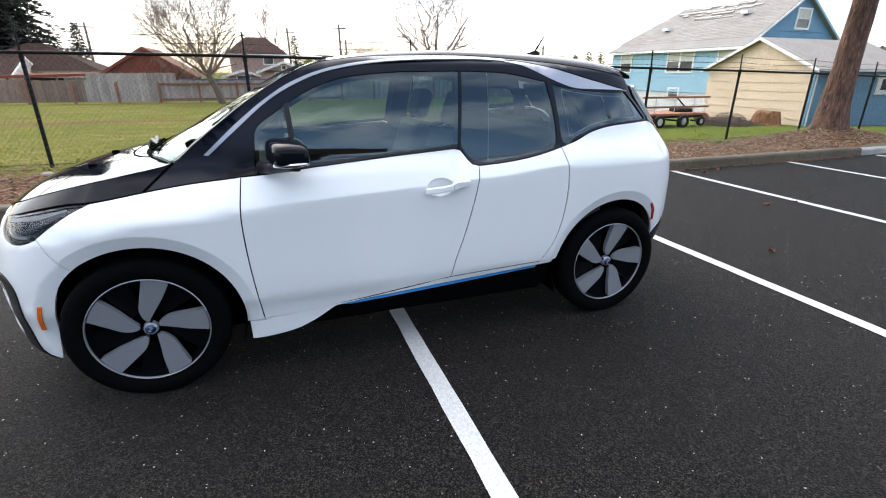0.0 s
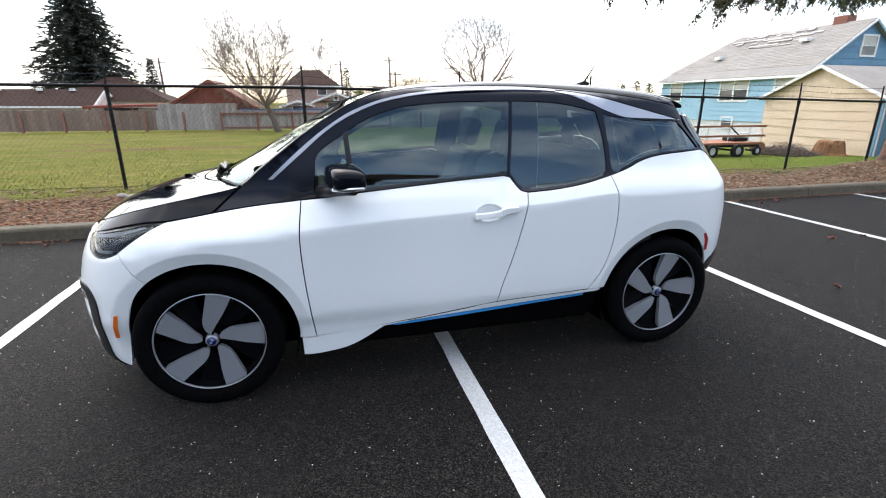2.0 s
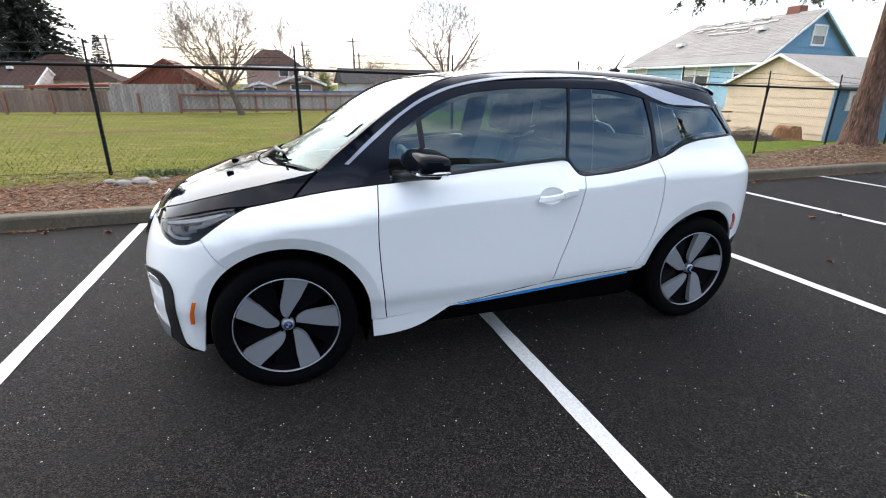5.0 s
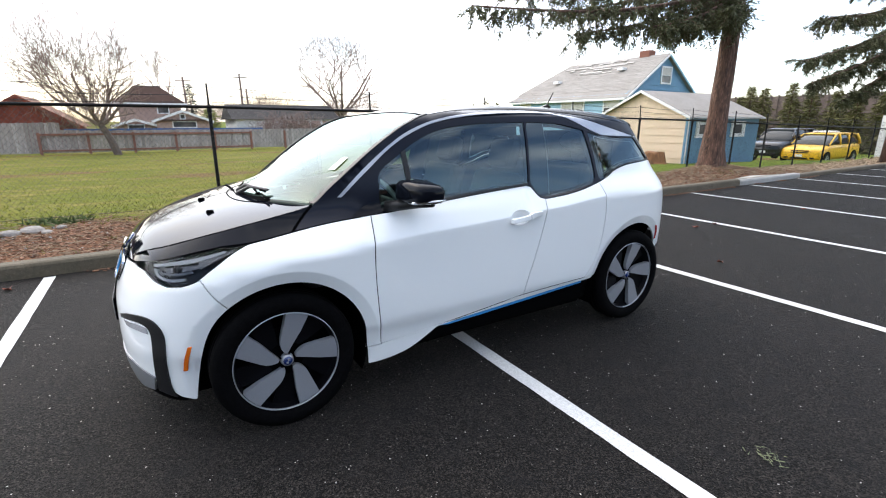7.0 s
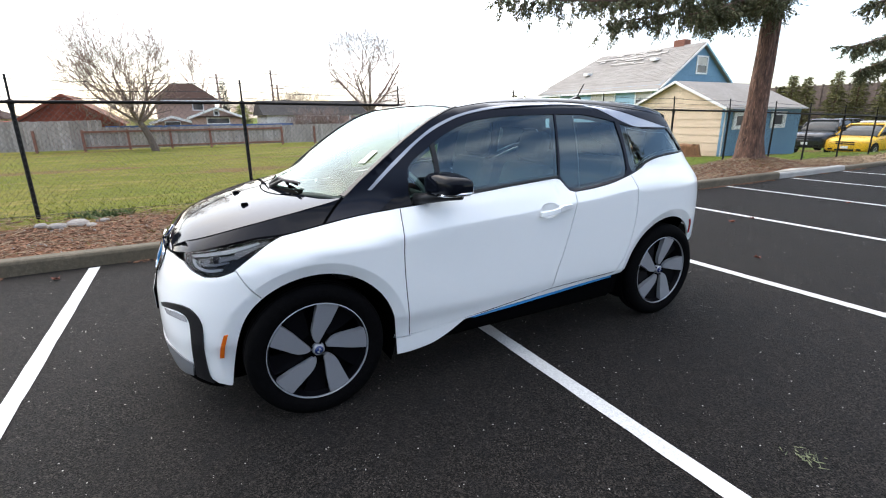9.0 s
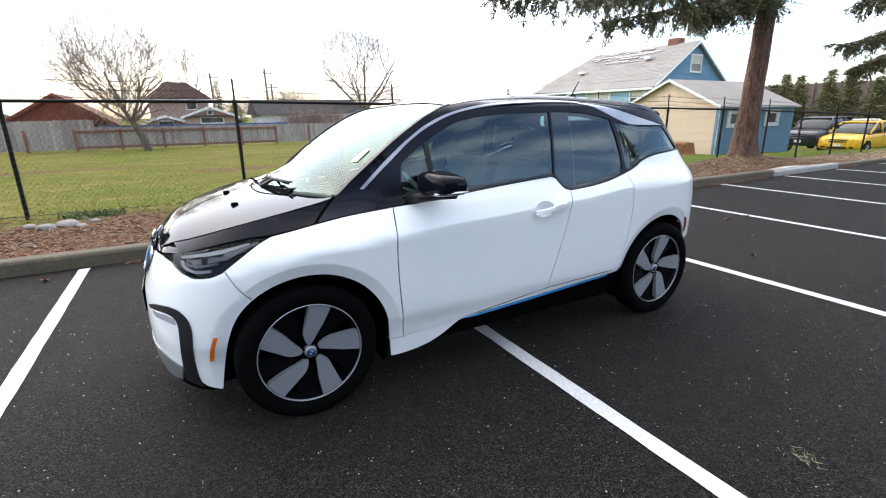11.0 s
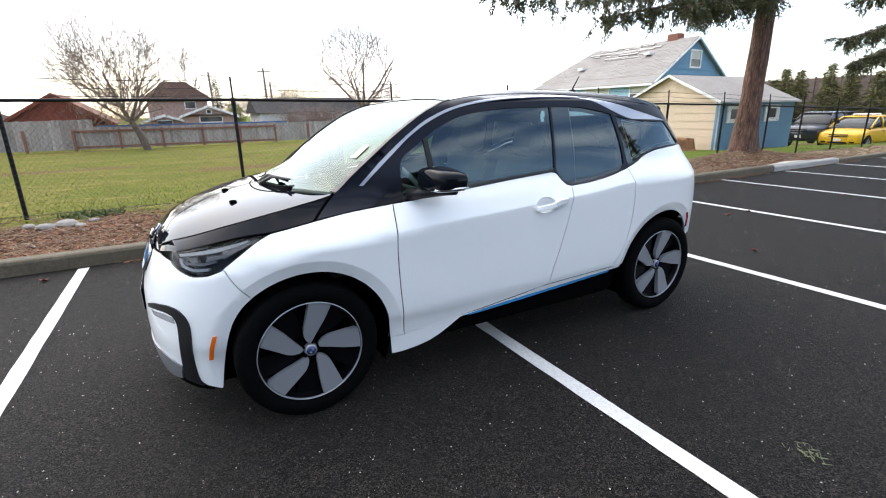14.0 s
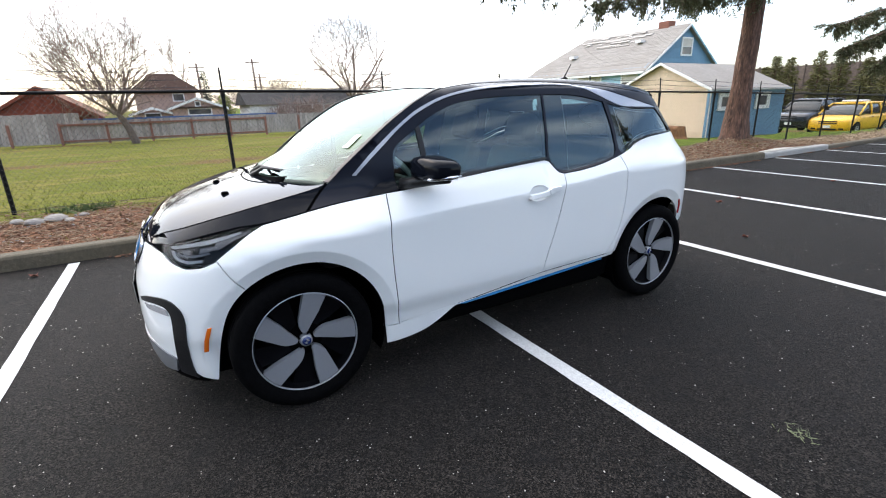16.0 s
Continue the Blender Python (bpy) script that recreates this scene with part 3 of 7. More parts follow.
part("wall", Geo().box((HX0 + 0.03, HY0 + 0.03, 0.56), (HX1 - 0.03, HY1 - 0.03, HE - 0.05)).prism([(HX0 + 0.03, HE - 0.06), (HX1 - 0.03, HE - 0.06), (hxm, HR - 0.1)], 0.3, Matrix.Translation((0, HY0 + 0.33, 0)) @ Euler((radians(90), 0, 0)).to_matrix().to_4x4()), M_BLUE_SIDE, house)
side_m = Matrix.Translation((HX0, HY1, 0.50)) @ Euler((0, 0, radians(-90))).to_matrix().to_4x4()
siding(house, side_m, HY1 - HY0, HE - 0.50, 0.27, M_LIT_BLUE)
gab_m = Matrix.Translation((HX0, HY0, 0.50))
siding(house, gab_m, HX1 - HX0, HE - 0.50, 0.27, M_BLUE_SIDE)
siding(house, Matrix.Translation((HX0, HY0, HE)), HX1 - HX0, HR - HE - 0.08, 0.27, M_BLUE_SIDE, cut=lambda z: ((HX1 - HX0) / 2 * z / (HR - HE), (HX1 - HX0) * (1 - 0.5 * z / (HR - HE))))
over = 0.28
slope = (HR - HE) / (hxm - HX0)
roof = part("roof", roof_slab((HX0 - over, HY1 + 0.2, HE - over * slope), (HX0 - over, HY0 - 0.2, HE - over * slope), (hxm, HY0 - 0.2, HR), (hxm, HY1 - 2.6, HR)), M_SHINGLE, house, "weathered grey shingle roof with torn patches")
part("roof_slope", roof_slab((HX1 + over, HY0 - 0.2, HE - over * slope), (HX1 + over, HY1 + 0.2, HE - over * slope), (hxm, HY1 - 2.6, HR), (hxm, HY0 - 0.2, HR)), M_SHINGLE, roof)
part("roof_hip", Geo().add([(HX0 - over, HY1 + 0.2, HE - over * slope), (hxm, HY1 - 2.6, HR), (HX1 + over, HY1 + 0.2, HE - over * slope)], [(0, 1, 2)]), M_SHINGLE, roof)
rnd = random.Random(11)
up = Vector((hxm - HX0, 0, HR - HE)).normalized()
nrm = Vector((-(HR - HE), 0, hxm - HX0)).normalized()
course = Geo()
k = 0.10
while k < 0.985:
    p = Vector((HX0, 0, HE)) + up * (k * (hxm - HX0) / up.x)
    y = HY0 - 0.2
    end = HY1 + 0.2 - 2.6 * k
    while y < end - 0.1:
        L = min(rnd.uniform(0.5, 1.1), end - y)
        a, b = p + nrm * 0.012, p + up * 0.17 + nrm * 0.004
        course.add([(a.x, y, a.z), (a.x, y + L - 0.01, a.z), (b.x, y + L - 0.01, b.z), (b.x, y, b.z)], [(0, 3, 2, 1)])
        course.add([(a.x, y, a.z), (a.x, y + L - 0.01, a.z), (a.x - nrm.x * 0.02, y + L - 0.01, a.z - 0.014), (a.x - nrm.x * 0.02, y, a.z - 0.014)], [(0, 1, 2, 3)])
        y += L
    k += 0.036
tagged(part("shingles", course, M_SHINGLE, roof), kind="stuff")
for i in range(34):
    kk = rnd.choice((rnd.uniform(0.80, 0.97), rnd.uniform(0.80, 0.97), rnd.uniform(0.62, 0.93)))
    y = rnd.uniform(HY0 + 1.0, HY1 - 3.2)
    p = Vector((HX0, y, HE)) + up * (kk * (hxm - HX0) / up.x) + nrm * 0.03
    L, w = rnd.uniform(0.3, 1.5), rnd.uniform(0.08, 0.2)
    m = Matrix.Translation(p) @ Matrix((( up.x, 0, nrm.x, 0), (0, 1, 0, 0), (up.z, 0, nrm.z, 0), (0, 0, 0, 1)))
    part("loose_shingle", Geo().box((-w / 2, -L / 2, -0.01), (w / 2, L / 2, rnd.uniform(0.01, 0.06)), m), M_PATCH, roof)
for y, z0 in ((17.9, 4.55), (22.6, 4.0)):
    p = Vector((HX0 + (z0 - HE) / slope, y, z0))
    part("roof_vent", Geo().box((p.x - 0.3, p.y - 0.22, p.z), (p.x + 0.1, p.y + 0.22, p.z + 0.16)), M_TRIM, house)
part("chimney", Geo().box((hxm - 0.1, 16.9, HR - 0.5), (hxm + 0.5, 17.6, HR + 0.33)), M_BRICK, house, "red brick chimney")
for e in (0, 1):
    a, b = Vector((HX0 - over, HY0 - 0.22, HE - over * slope)), Vector((hxm, HY0 - 0.22, HR))
    if e:
        a.x, b.x = HX1 + over, hxm
    g = Geo().add([a + Vector((0, -0.04, -0.02)), b + Vector((0, -0.04, -0.02)), b + Vector((0, -0.04, -0.14)), a + Vector((0, -0.04, -0.14)), a + Vector((0, 0, -0.02)), b + Vector((0, 0, -0.02)), b + Vector((0, 0, -0.14)), a + Vector((0, 0, -0.14))], [(0, 1, 2, 3), (4, 7, 6, 5), (0, 4, 5, 1), (3, 2, 6, 7)])
    part("bargeboard", g, M_TRIM if not e else M_LIT_BLUE, house)
part("gutter", Geo().box((HX0 - over - 0.1, HY0 - 0.2, HE - over * slope - 0.16), (HX0 - over, HY1 + 0.2, HE - over * slope - 0.03)), M_TRIM, house, "white gutter")
part("corner_board", Geo().box((HX0 - 0.04, HY0 - 0.04, 0.5), (HX0 + 0.06, HY0 + 0.06, HE)), M_LIT_BLUE, house)
window(house, Matrix.Translation((HX0, 20.75, 1.63)) @ Euler((0, 0, radians(-90))).to_matrix().to_4x4(), 1.85, 1.12, 1, True)
window(house, Matrix.Translation((HX0, 24.85, 1.62)) @ Euler((0, 0, radians(-90))).to_matrix().to_4x4(), 0.95, 1.05, 0, True)
window(house, Matrix.Translation((HX0, 17.25, 1.75)) @ Euler((0, 0, radians(-90))).to_matrix().to_4x4(), 1.0, 1.05, 0, True)
window(house, Matrix.Translation((HX0 + 0.04, 20.35, 0.16)) @ Euler((0, 0, radians(-90))).to_matrix().to_4x4(), 0.7, 0.5, 0)
window(house, Matrix.Translation((26.58, HY0, 3.74)), 0.86, 0.84, 0, True)

shed = thing("garden_shed", "low shed with a cream gable, blue wall and grey roof", "shed")
SX0, SX1, SY0, SY1, SG, SE, SR = 17.85, 23.3, 8.3, 12.5, -0.28, 1.76, 2.74
sym = (SY0 + SY1) / 2
part("wall", Geo().box((SX0 + 0.03, SY0 + 0.03, SG - 0.3), (SX1, SY1, SE)).prism([(-SY1, SE - 0.02), (-SY0 - 0.03, SE - 0.02), (-sym, SR - 0.06)], SX1 - SX0 - 0.03, Matrix.Translation((SX0 + 0.03, 0, 0)) @ Matrix(((0, 0, 1, 0), (-1, 0, 0, 0), (0, 1, 0, 0), (0, 0, 0, 1)))), M_BLUE_SIDE, shed)
siding(shed, Matrix.Translation((SX0, SY0, SG)), SX1 - SX0, SE - SG, 0.30, M_BLUE_SIDE)
shed_g = Matrix.Translation((SX0, SY1, SG)) @ Euler((0, 0, radians(-90))).to_matrix().to_4x4()
siding(shed, shed_g, SY1 - SY0, SE - SG, 0.30, M_CREAM)
siding(shed, Matrix.Translation((SX0, SY1, SE)) @ Euler((0, 0, radians(-90))).to_matrix().to_4x4(), SY1 - SY0, SR - SE - 0.08, 0.30, M_CREAM, cut=lambda z: ((SY1 - SY0) / 2 * z / (SR - SE), (SY1 - SY0) * (1 - 0.5 * z / (SR - SE))))
ss = (SR - SE) / (sym - SY0)
rf = part("roof", roof_slab((SX0 - 0.2, SY0 - 0.22, SE - 0.22 * ss), (SX1 + 0.06, SY0 - 0.22, SE - 0.22 * ss), (SX1 + 0.06, sym, SR), (SX0 - 0.2, sym, SR), 0.08), M_SHINGLE, shed, "grey shingle roof")
part("roof_slope", roof_slab((SX1 + 0.06, SY1 + 0.22, SE - 0.22 * ss), (SX0 - 0.2, SY1 + 0.22, SE - 0.22 * ss), (SX0 - 0.2, sym, SR), (SX1 + 0.06, sym, SR), 0.08), M_SHINGLE, rf)
for y_e in (SY0 - 0.22, SY1 + 0.22):
    a, b = Vector((SX0 - 0.22, y_e, SE - 0.22 * ss)), Vector((SX0 - 0.22, sym, SR))
    q = [a, b, b - Vector((0, 0, 0.10)), a - Vector((0, 0, 0.10))]
    g = Geo().add(q + [p + Vector((-0.035, 0, 0)) for p in q], [(0, 1, 2, 3), (7, 6, 5, 4), (0, 4, 5, 1), (3, 2, 6, 7), (0, 3, 7, 4), (1, 5, 6, 2)])
    part("bargeboard", g, M_TRIM, shed, "white bargeboard")
part("corner_board", Geo().box((SX0 - 0.03, SY0 - 0.03, SG), (SX0 + 0.045, SY0 + 0.06, SE)), M_BLUE_SIDE, shed, "blue corner board")
part("eave_board", Geo().box((SX0 - 0.18, SY0 - 0.25, SE - 0.22 * ss - 0.07), (SX1 + 0.05, SY0 - 0.22, SE - 0.22 * ss - 0.01)), M_GREY_METAL, shed)
window(shed, Matrix.Translation((18.62, SY0, 0.98)), 0.52, 0.36, 0, False, 0.20, 0.15, False)
window(shed, Matrix.Translation((21.25, SY0, 0.98)), 0.62, 0.37, 0, False, 0.24, 0.15, False)
part("eave_board", Geo().box((SX0 - 0.02, SY0 - 0.06, SG), (SX0 + 0.05, SY0 - 0.045, SE)), M_TRIM, shed, "white downpipe strip at the corner")

# stump, brush pile, trailer
g = Geo()
prof = []
n = 26
rnd = random.Random(5)
radial = [1 + 0.12 * math.sin(3 * a / n * math.tau) + rnd.uniform(-0.08, 0.08) for a in range(n)]
for h, r in ((-0.15, 0.78), (0.0, 0.66), (0.12, 0.55), (0.45, 0.47), (0.52, 0.42)):
    for a in range(n):
        t = math.tau * a / n
        rr = r * radial[a]
        g.v.append((rr * math.cos(t), rr * math.sin(t), h + (rnd.uniform(-0.05, 0.06) if h > 0.4 else 0)))
g.f = [(i * n + j, i * n + (j + 1) % n, (i + 1) * n + (j + 1) % n, (i + 1) * n + j) for i in range(4) for j in range(n)] + [tuple(4 * n + j for j in range(n))]
stump = part("tree_stump", g, M_STUMP)
stump.matrix_basis = pose(16.8, 8.85, terrain(16.8, 8.85) - 0.02) @ Matrix.Diagonal((0.78, 0.78, 0.9, 1))
tagged(stump, "reddish cut tree stump standing on the grass", "stump")
g = Geo()
for _ in range(800):
    a, r = rnd.uniform(0, math.tau), 0.75 * math.sqrt(rnd.random())
    p = Vector((r * 1.3 * math.cos(a), r * math.sin(a), 0.50 * (1 - r / 0.8) * rnd.random()))
    d = Vector((rnd.uniform(-1, 1), rnd.uniform(-1, 1), rnd.uniform(-0.2, 0.4))).normalized() * rnd.uniform(0.12, 0.35)
    g.tube([p - d, p + d], [0.006, 0.004], 3, cap=False)
pile = part("brush_pile", g, M_TREE_TRUNK)
pile.matrix_basis = pose(15.4, 9.2, terrain(15.4, 9.2))
tagged(pile, "low pile of grey brown cut branches on grass", "brush pile", kind="stuff")

trailer = thing("utility_trailer", "small flatbed trailer with brown wooden side rails on grass", "trailer", (12.75, 9.2, terrain(12.75, 9.2)))
part("bed", Geo().box((-1.6, -0.6, 0.37), (0.98, 0.6, 0.43)), M_ORANGE_WOOD, trailer, "orange stained deck")
for z in (0.60, 0.88):
    part("side_rail", Geo().box((-1.6, -0.62, z), (1.0, -0.58, z + 0.055)), M_ORANGE_WOOD, trailer)
for x in (-1.05, -0.3, 0.45, 0.93):
    part("rail_post", Geo().tube([(x, -0.55, 0.36), (x, -0.55, 0.92)], 0.016, 6), M_GREY_METAL, trailer)
part("end_rail", Geo().tube([(0.96, -0.58, 0.66), (0.96, 0.58, 0.66)], 0.018, 6), M_GREY_METAL, trailer)
for x, wr, ys_ in ((-0.95, 1.0, (-0.68, 0.68)), (-0.02, 1.0, (-0.68, 0.68)), (1.12, 0.72, (-0.3,))):
    for y in ys_:
        m = Matrix.Translation((x, y, 0.20 * wr)) @ Euler((radians(90), 0, 0)).to_matrix().to_4x4() @ Matrix.Scale(wr, 4)
        w = part("wheel", Geo().lathe([(0.11, -0.07), (0.18, -0.07), (0.20, -0.04), (0.20, 0.04), (0.18, 0.07), (0.11, 0.07)], 24, m), M_BLACK_STEEL, trailer, "small black tyre")
        part("wheel_rim", Geo().lathe([(0.0, 0.05), (0.06, 0.055), (0.11, 0.045), (0.11, -0.045), (0.0, -0.05)], 20, m), M_TRIM if x < -0.5 else M_GREY_METAL, w, "pale rim")
    part("axle", Geo().tube([(x, ys_[0], 0.20 * wr), (x, ys_[-1] if len(ys_) > 1 else 0.1, 0.20 * wr)], 0.03, 8), M_BLACK_STEEL, trailer)
part("chassis", Geo().box((-1.5, -0.5, 0.29), (0.95, -0.42, 0.36)).box((-1.5, 0.42, 0.29), (0.95, 0.5, 0.36)), M_BLACK_STEEL, trailer, "dark steel chassis rails")
part("drawbar", Geo().bevel_box((1.25, -0.2, 0.16), (1.55, 0.12, 0.36), 0.03).tube([(0.9, 0, 0.34), (1.30, 0, 0.28)], 0.035, 6), M_RED_WOOD, trailer, "red drawbar and jack")
part("mower_load", Geo().bevel_box((0.25, -0.25, 0.43), (0.80, 0.25, 0.56), 0.05).tube([(0.7, -0.1, 0.5), (0.2, -0.1, 0.86)], 0.022, 6), M_BLACK_STEEL, trailer, "dark machine on the deck")

# ---- wooden fence and houses across the field ----
wood = thing("wooden_fence", "weathered grey board fence with red brown posts across the field", "fence", kind="structure")
boards, brown = Geo(), Geo()
WY0 = 35.0
x = -46.0
rnd = random.Random(8)
while x < 40:
    w = 0.19
    zb = -0.42 + 0.03 * noise.noise((x * 0.1, 0, 0))
    zt = 0.92 + 0.05 * noise.noise((x * 0.3, 5, 0)) + rnd.uniform(-0.025, 0.025)
    if -10.0 < x < -4.8:
        zt += 0.45
    (brown if x < -10.1 else boards).box((x, WY0, zb), (x + w - 0.012, WY0 + 0.025, zt))
    x += w
tagged(part("fence_boards", boards, M_FENCE_WOOD, wood), kind="stuff")
tagged(part("brown_fence_boards", brown, M_FENCE_BROWN, wood, "stretch of brown stained boards"), kind="stuff")
x = -45.0
framed = 0
while x < 40:
    part("fence_post", Geo().box((x, WY0 - 0.12, -0.55), (x + 0.14, WY0 - 0.005, 0.80)), M_RED_WOOD, wood)
    framed += 1
    if -6 < x < 6:
        part("fence_rail", Geo().box((x + 0.14, WY0 - 0.09, 0.62), (x + 2.44, WY0 - 0.005, 0.74)), M_RED_WOOD, wood)
        part("fence_rail", Geo().box((x + 0.14, WY0 - 0.09, -0.34), (x + 2.44, WY0 - 0.005, -0.24)), M_RED_WOOD, wood)
    x += 2.44
tagged(part("blue_tarp", Geo().box((-4.6, WY0 + 0.028, 0.55), (7.2, WY0 + 0.06, 1.02)), M_TARP), "long blue tarpaulin hung behind the board fence", "tarpaulin")


def cottage(name, label, x0, x1, y0, y1, ground, eave, ridge, wall, roofm, along="x", hip=0.0, trim=None):
    """A simple far house; along: the way its ridge runs."""
    trim = trim or M_TRIM
    h = thing(name, label, "house")
    part("wall", Geo().box((x0, y0, ground), (x1, y1, eave)), wall, h)
    o = 0.4
    if along == "x":
        ym = (y0 + y1) / 2
        part("roof", Geo().add([(x0 - o, y0 - o, eave - 0.1), (x1 + o, y0 - o, eave - 0.1), (x1 + o, y1 + o, eave - 0.1), (x0 - o, y1 + o, eave - 0.1), (x0 - o + hip, ym, ridge), (x1 + o - hip, ym, ridge)], [(0, 1, 5, 4), (2, 3, 4, 5), (3, 0, 4), (1, 2, 5), (3, 2, 1, 0)]), roofm, h)
    else:
        xm = (x0 + x1) / 2
        part("roof", Geo().add([(x0 - o, y0 - o, eave - 0.1), (x0 - o, y1 + o, eave - 0.1), (xm, y1 + o, ridge), (xm, y0 - o, ridge), (x1 + o, y1 + o, eave - 0.1), (x1 + o, y0 - o, eave - 0.1)], [(0, 3, 2, 1), (3, 5, 4, 2), (0, 1, 4, 5)]), roofm, h)
        part("gable", Geo().add([(x0, y0, eave - 0.1), (x1, y0, eave - 0.1), (xm, y0, ridge - 0.15), (x0, y0 + 0.1, eave - 0.1), (x1, y0 + 0.1, eave - 0.1), (xm, y0 + 0.1, ridge - 0.15)], [(0, 1, 2), (5, 4, 3), (0, 2, 5, 3), (1, 4, 5, 2)]), wall, h)
        for sx in (-1, 1):
            xe = x0 - o if sx < 0 else x1 + o
            q = [Vector((xe, y0 - o - 0.05, eave - 0.1)), Vector((xm, y0 - o - 0.05, ridge)), Vector((xm, y0 - o - 0.05, ridge - 0.22)), Vector((xe, y0 - o - 0.05, eave - 0.32))]
            part("bargeboard", Geo().add(q, [(0, 1, 2, 3)]), trim, h)
    return h


def far_window(h, x, y, z, w, ht):
    win = part("window", Geo().box((x - 0.1, y - 0.06, z - 0.1), (x + w + 0.1, y - 0.01, z + ht + 0.1)), M_TRIM, h)
    part("pane", Geo().box((x, y - 0.08, z), (x + w, y - 0.055, z + ht)), M_PANE, win)


hip = cottage("brown_house", "brown house with a hipped shingle roof across the field", -2.2, 3.3, 55, 62, -0.6, 3.4, 5.12, M_BROWN_WALL, M_BROWN_ROOF, "x", 2.1)
far_window(hip, 1.2, 55, 2.3, 0.9, 0.6)
part("band", Geo().box((-2.9, 54.55, 3.05), (3.9, 54.62, 3.25)), M_TRIM, hip)
gb = cottage("brown_gable_house", "small brown gabled house with white trim", 0.7, 4.9, 47, 53, -0.6, 1.62, 2.46, M_BROWN_WALL, M_BROWN_ROOF, "y")
far_window(gb, 2.0, 47, 0.98, 1.8, 0.42)
far_window(gb, 2.65, 47, 1.72, 0.30, 0.30)
gb2 = cottage("brown_porch", "low brown porch wing with white trim", -2.3, 0.6, 47.5, 52, -0.6, 1.22, 1.70, M_BROWN_WALL, M_BROWN_ROOF, "y")
far_window(gb2, -1.4, 47.5, 0.82, 1.1, 0.3)
red = cottage("red_barn", "rust red barn with a low pitched gable", -10.3, -4.3, 40, 46, -0.6, 1.2, 3.2, M_RED_ROOF, M_BARN_ROOF, "y", trim=M_RED_ROOF)
port = thing("red_carport", "flat rust red carport roof beside the barn", "carport")
part("roof", Geo().add([(-16.4, 40, 0.98), (-10.2, 40, 1.16), (-10.2, 44, 1.24), (-16.4, 44, 1.06), (-16.4, 40, 1.16), (-10.2, 40, 1.34), (-10.2, 44, 1.42), (-16.4, 44, 1.24)], [(0, 3, 2, 1), (4, 5, 6, 7), (0, 1, 5, 4), (1, 2, 6, 5), (2, 3, 7, 6), (3, 0, 4, 7)]), M_RED_ROOF, port, "flat rust red roof")
for px in (-16.1, -13.2, -10.5):
    part("post", Geo().box((px, 40.2, -0.6), (px + 0.12, 40.32, 1.1)), M_RED_WOOD, port)
part("stored_sheet", Geo().box((-13.0, 41.2, -0.5), (-10.3, 41.4, 0.98)), M_FOUND, port, "pale sheet stored under the roof")
part("back_wall", Geo().box((-16.3, 43.7, -0.6), (-10.2, 43.9, 1.0)), M_GREY_ROOF, port)
lw = cottage("long_brown_house", "long low house with a brown roof and pale gable", -34.0, -19.0, 48, 54, -0.6, 1.15, 2.6, M_GABLE, M_BROWN_ROOF, "x")
tri = [(-18.52, 47.6, 1.05), (-18.52, 54.4, 1.05), (-18.52, 51, 2.56)]
part("gable", Geo().add(tri + [(x - 0.1, y, z) for x, y, z in tri], [(0, 1, 2), (5, 4, 3), (0, 2, 5, 3), (1, 4, 5, 2)]), M_GABLE, lw, "pale pink gable end")
for ya in (47.45, 54.55):
    q = [Vector((-18.5, ya, 1.05)), Vector((-18.5, 51, 2.66)), Vector((-18.5, 51, 2.44)), Vector((-18.5, ya, 0.83))]
    part("bargeboard", Geo().add(q + [p + Vector((0.05, 0, 0)) for p in q], [(0, 1, 2, 3), (7, 6, 5, 4), (0, 4, 5, 1), (3, 2, 6, 7)]), M_TRIM, lw)
part("gutter", Geo().box((-34.4, 47.5, 0.95), (-18.6, 47.6, 1.10)), M_TRIM, lw, "white gutter")
for vx in (-30.5, -27.0, -23.8, -21.2):
    part("roof_vent", Geo().box((vx, 50.3, 2.45), (vx + 0.35, 50.7, 2.68)), M_TRIM, lw)
cottage("brown_roof_house", "house with a brown hipped roof behind the board fence", -24.0, -13.6, 52, 58, -0.6, 1.65, 3.9, M_GABLE, M_BROWN_ROOF, "x", 5.0)
gr = cottage("grey_house", "pale house with a long grey roof across the field", 7.4, 17.5, 48, 55, -0.6, 1.75, 3.15, M_FOUND, M_GREY_ROOF, "x")
for i in range(4):
    part("porch_post", Geo().box((12.0 + i * 1.2, 47.3, -0.6), (12.15 + i * 1.2, 47.45, 1.6)), M_TRIM, gr)
part("porch_shade", Geo().box((11.8, 47.85, -0.4), (16.4, 47.98, 1.5)), M_BROWN_WALL, gr)

for px, pt, py in ((-15.7, 6.2, 60), (10.3, 6.9, 60), (4.3, 6.3, 60), (12.0, 5.6, 66)):
    pole = part("utility_pole", Geo().tube([(px, py, -0.6), (px - 0.15, py, pt)], [0.16, 0.11], 8).box((px - 0.9, py - 0.06, pt - 0.5), (px + 0.7, py + 0.06, pt - 0.38)), M_TWIG)
    tagged(pole, "grey wooden utility pole behind the far houses", "utility pole", group="utility poles")

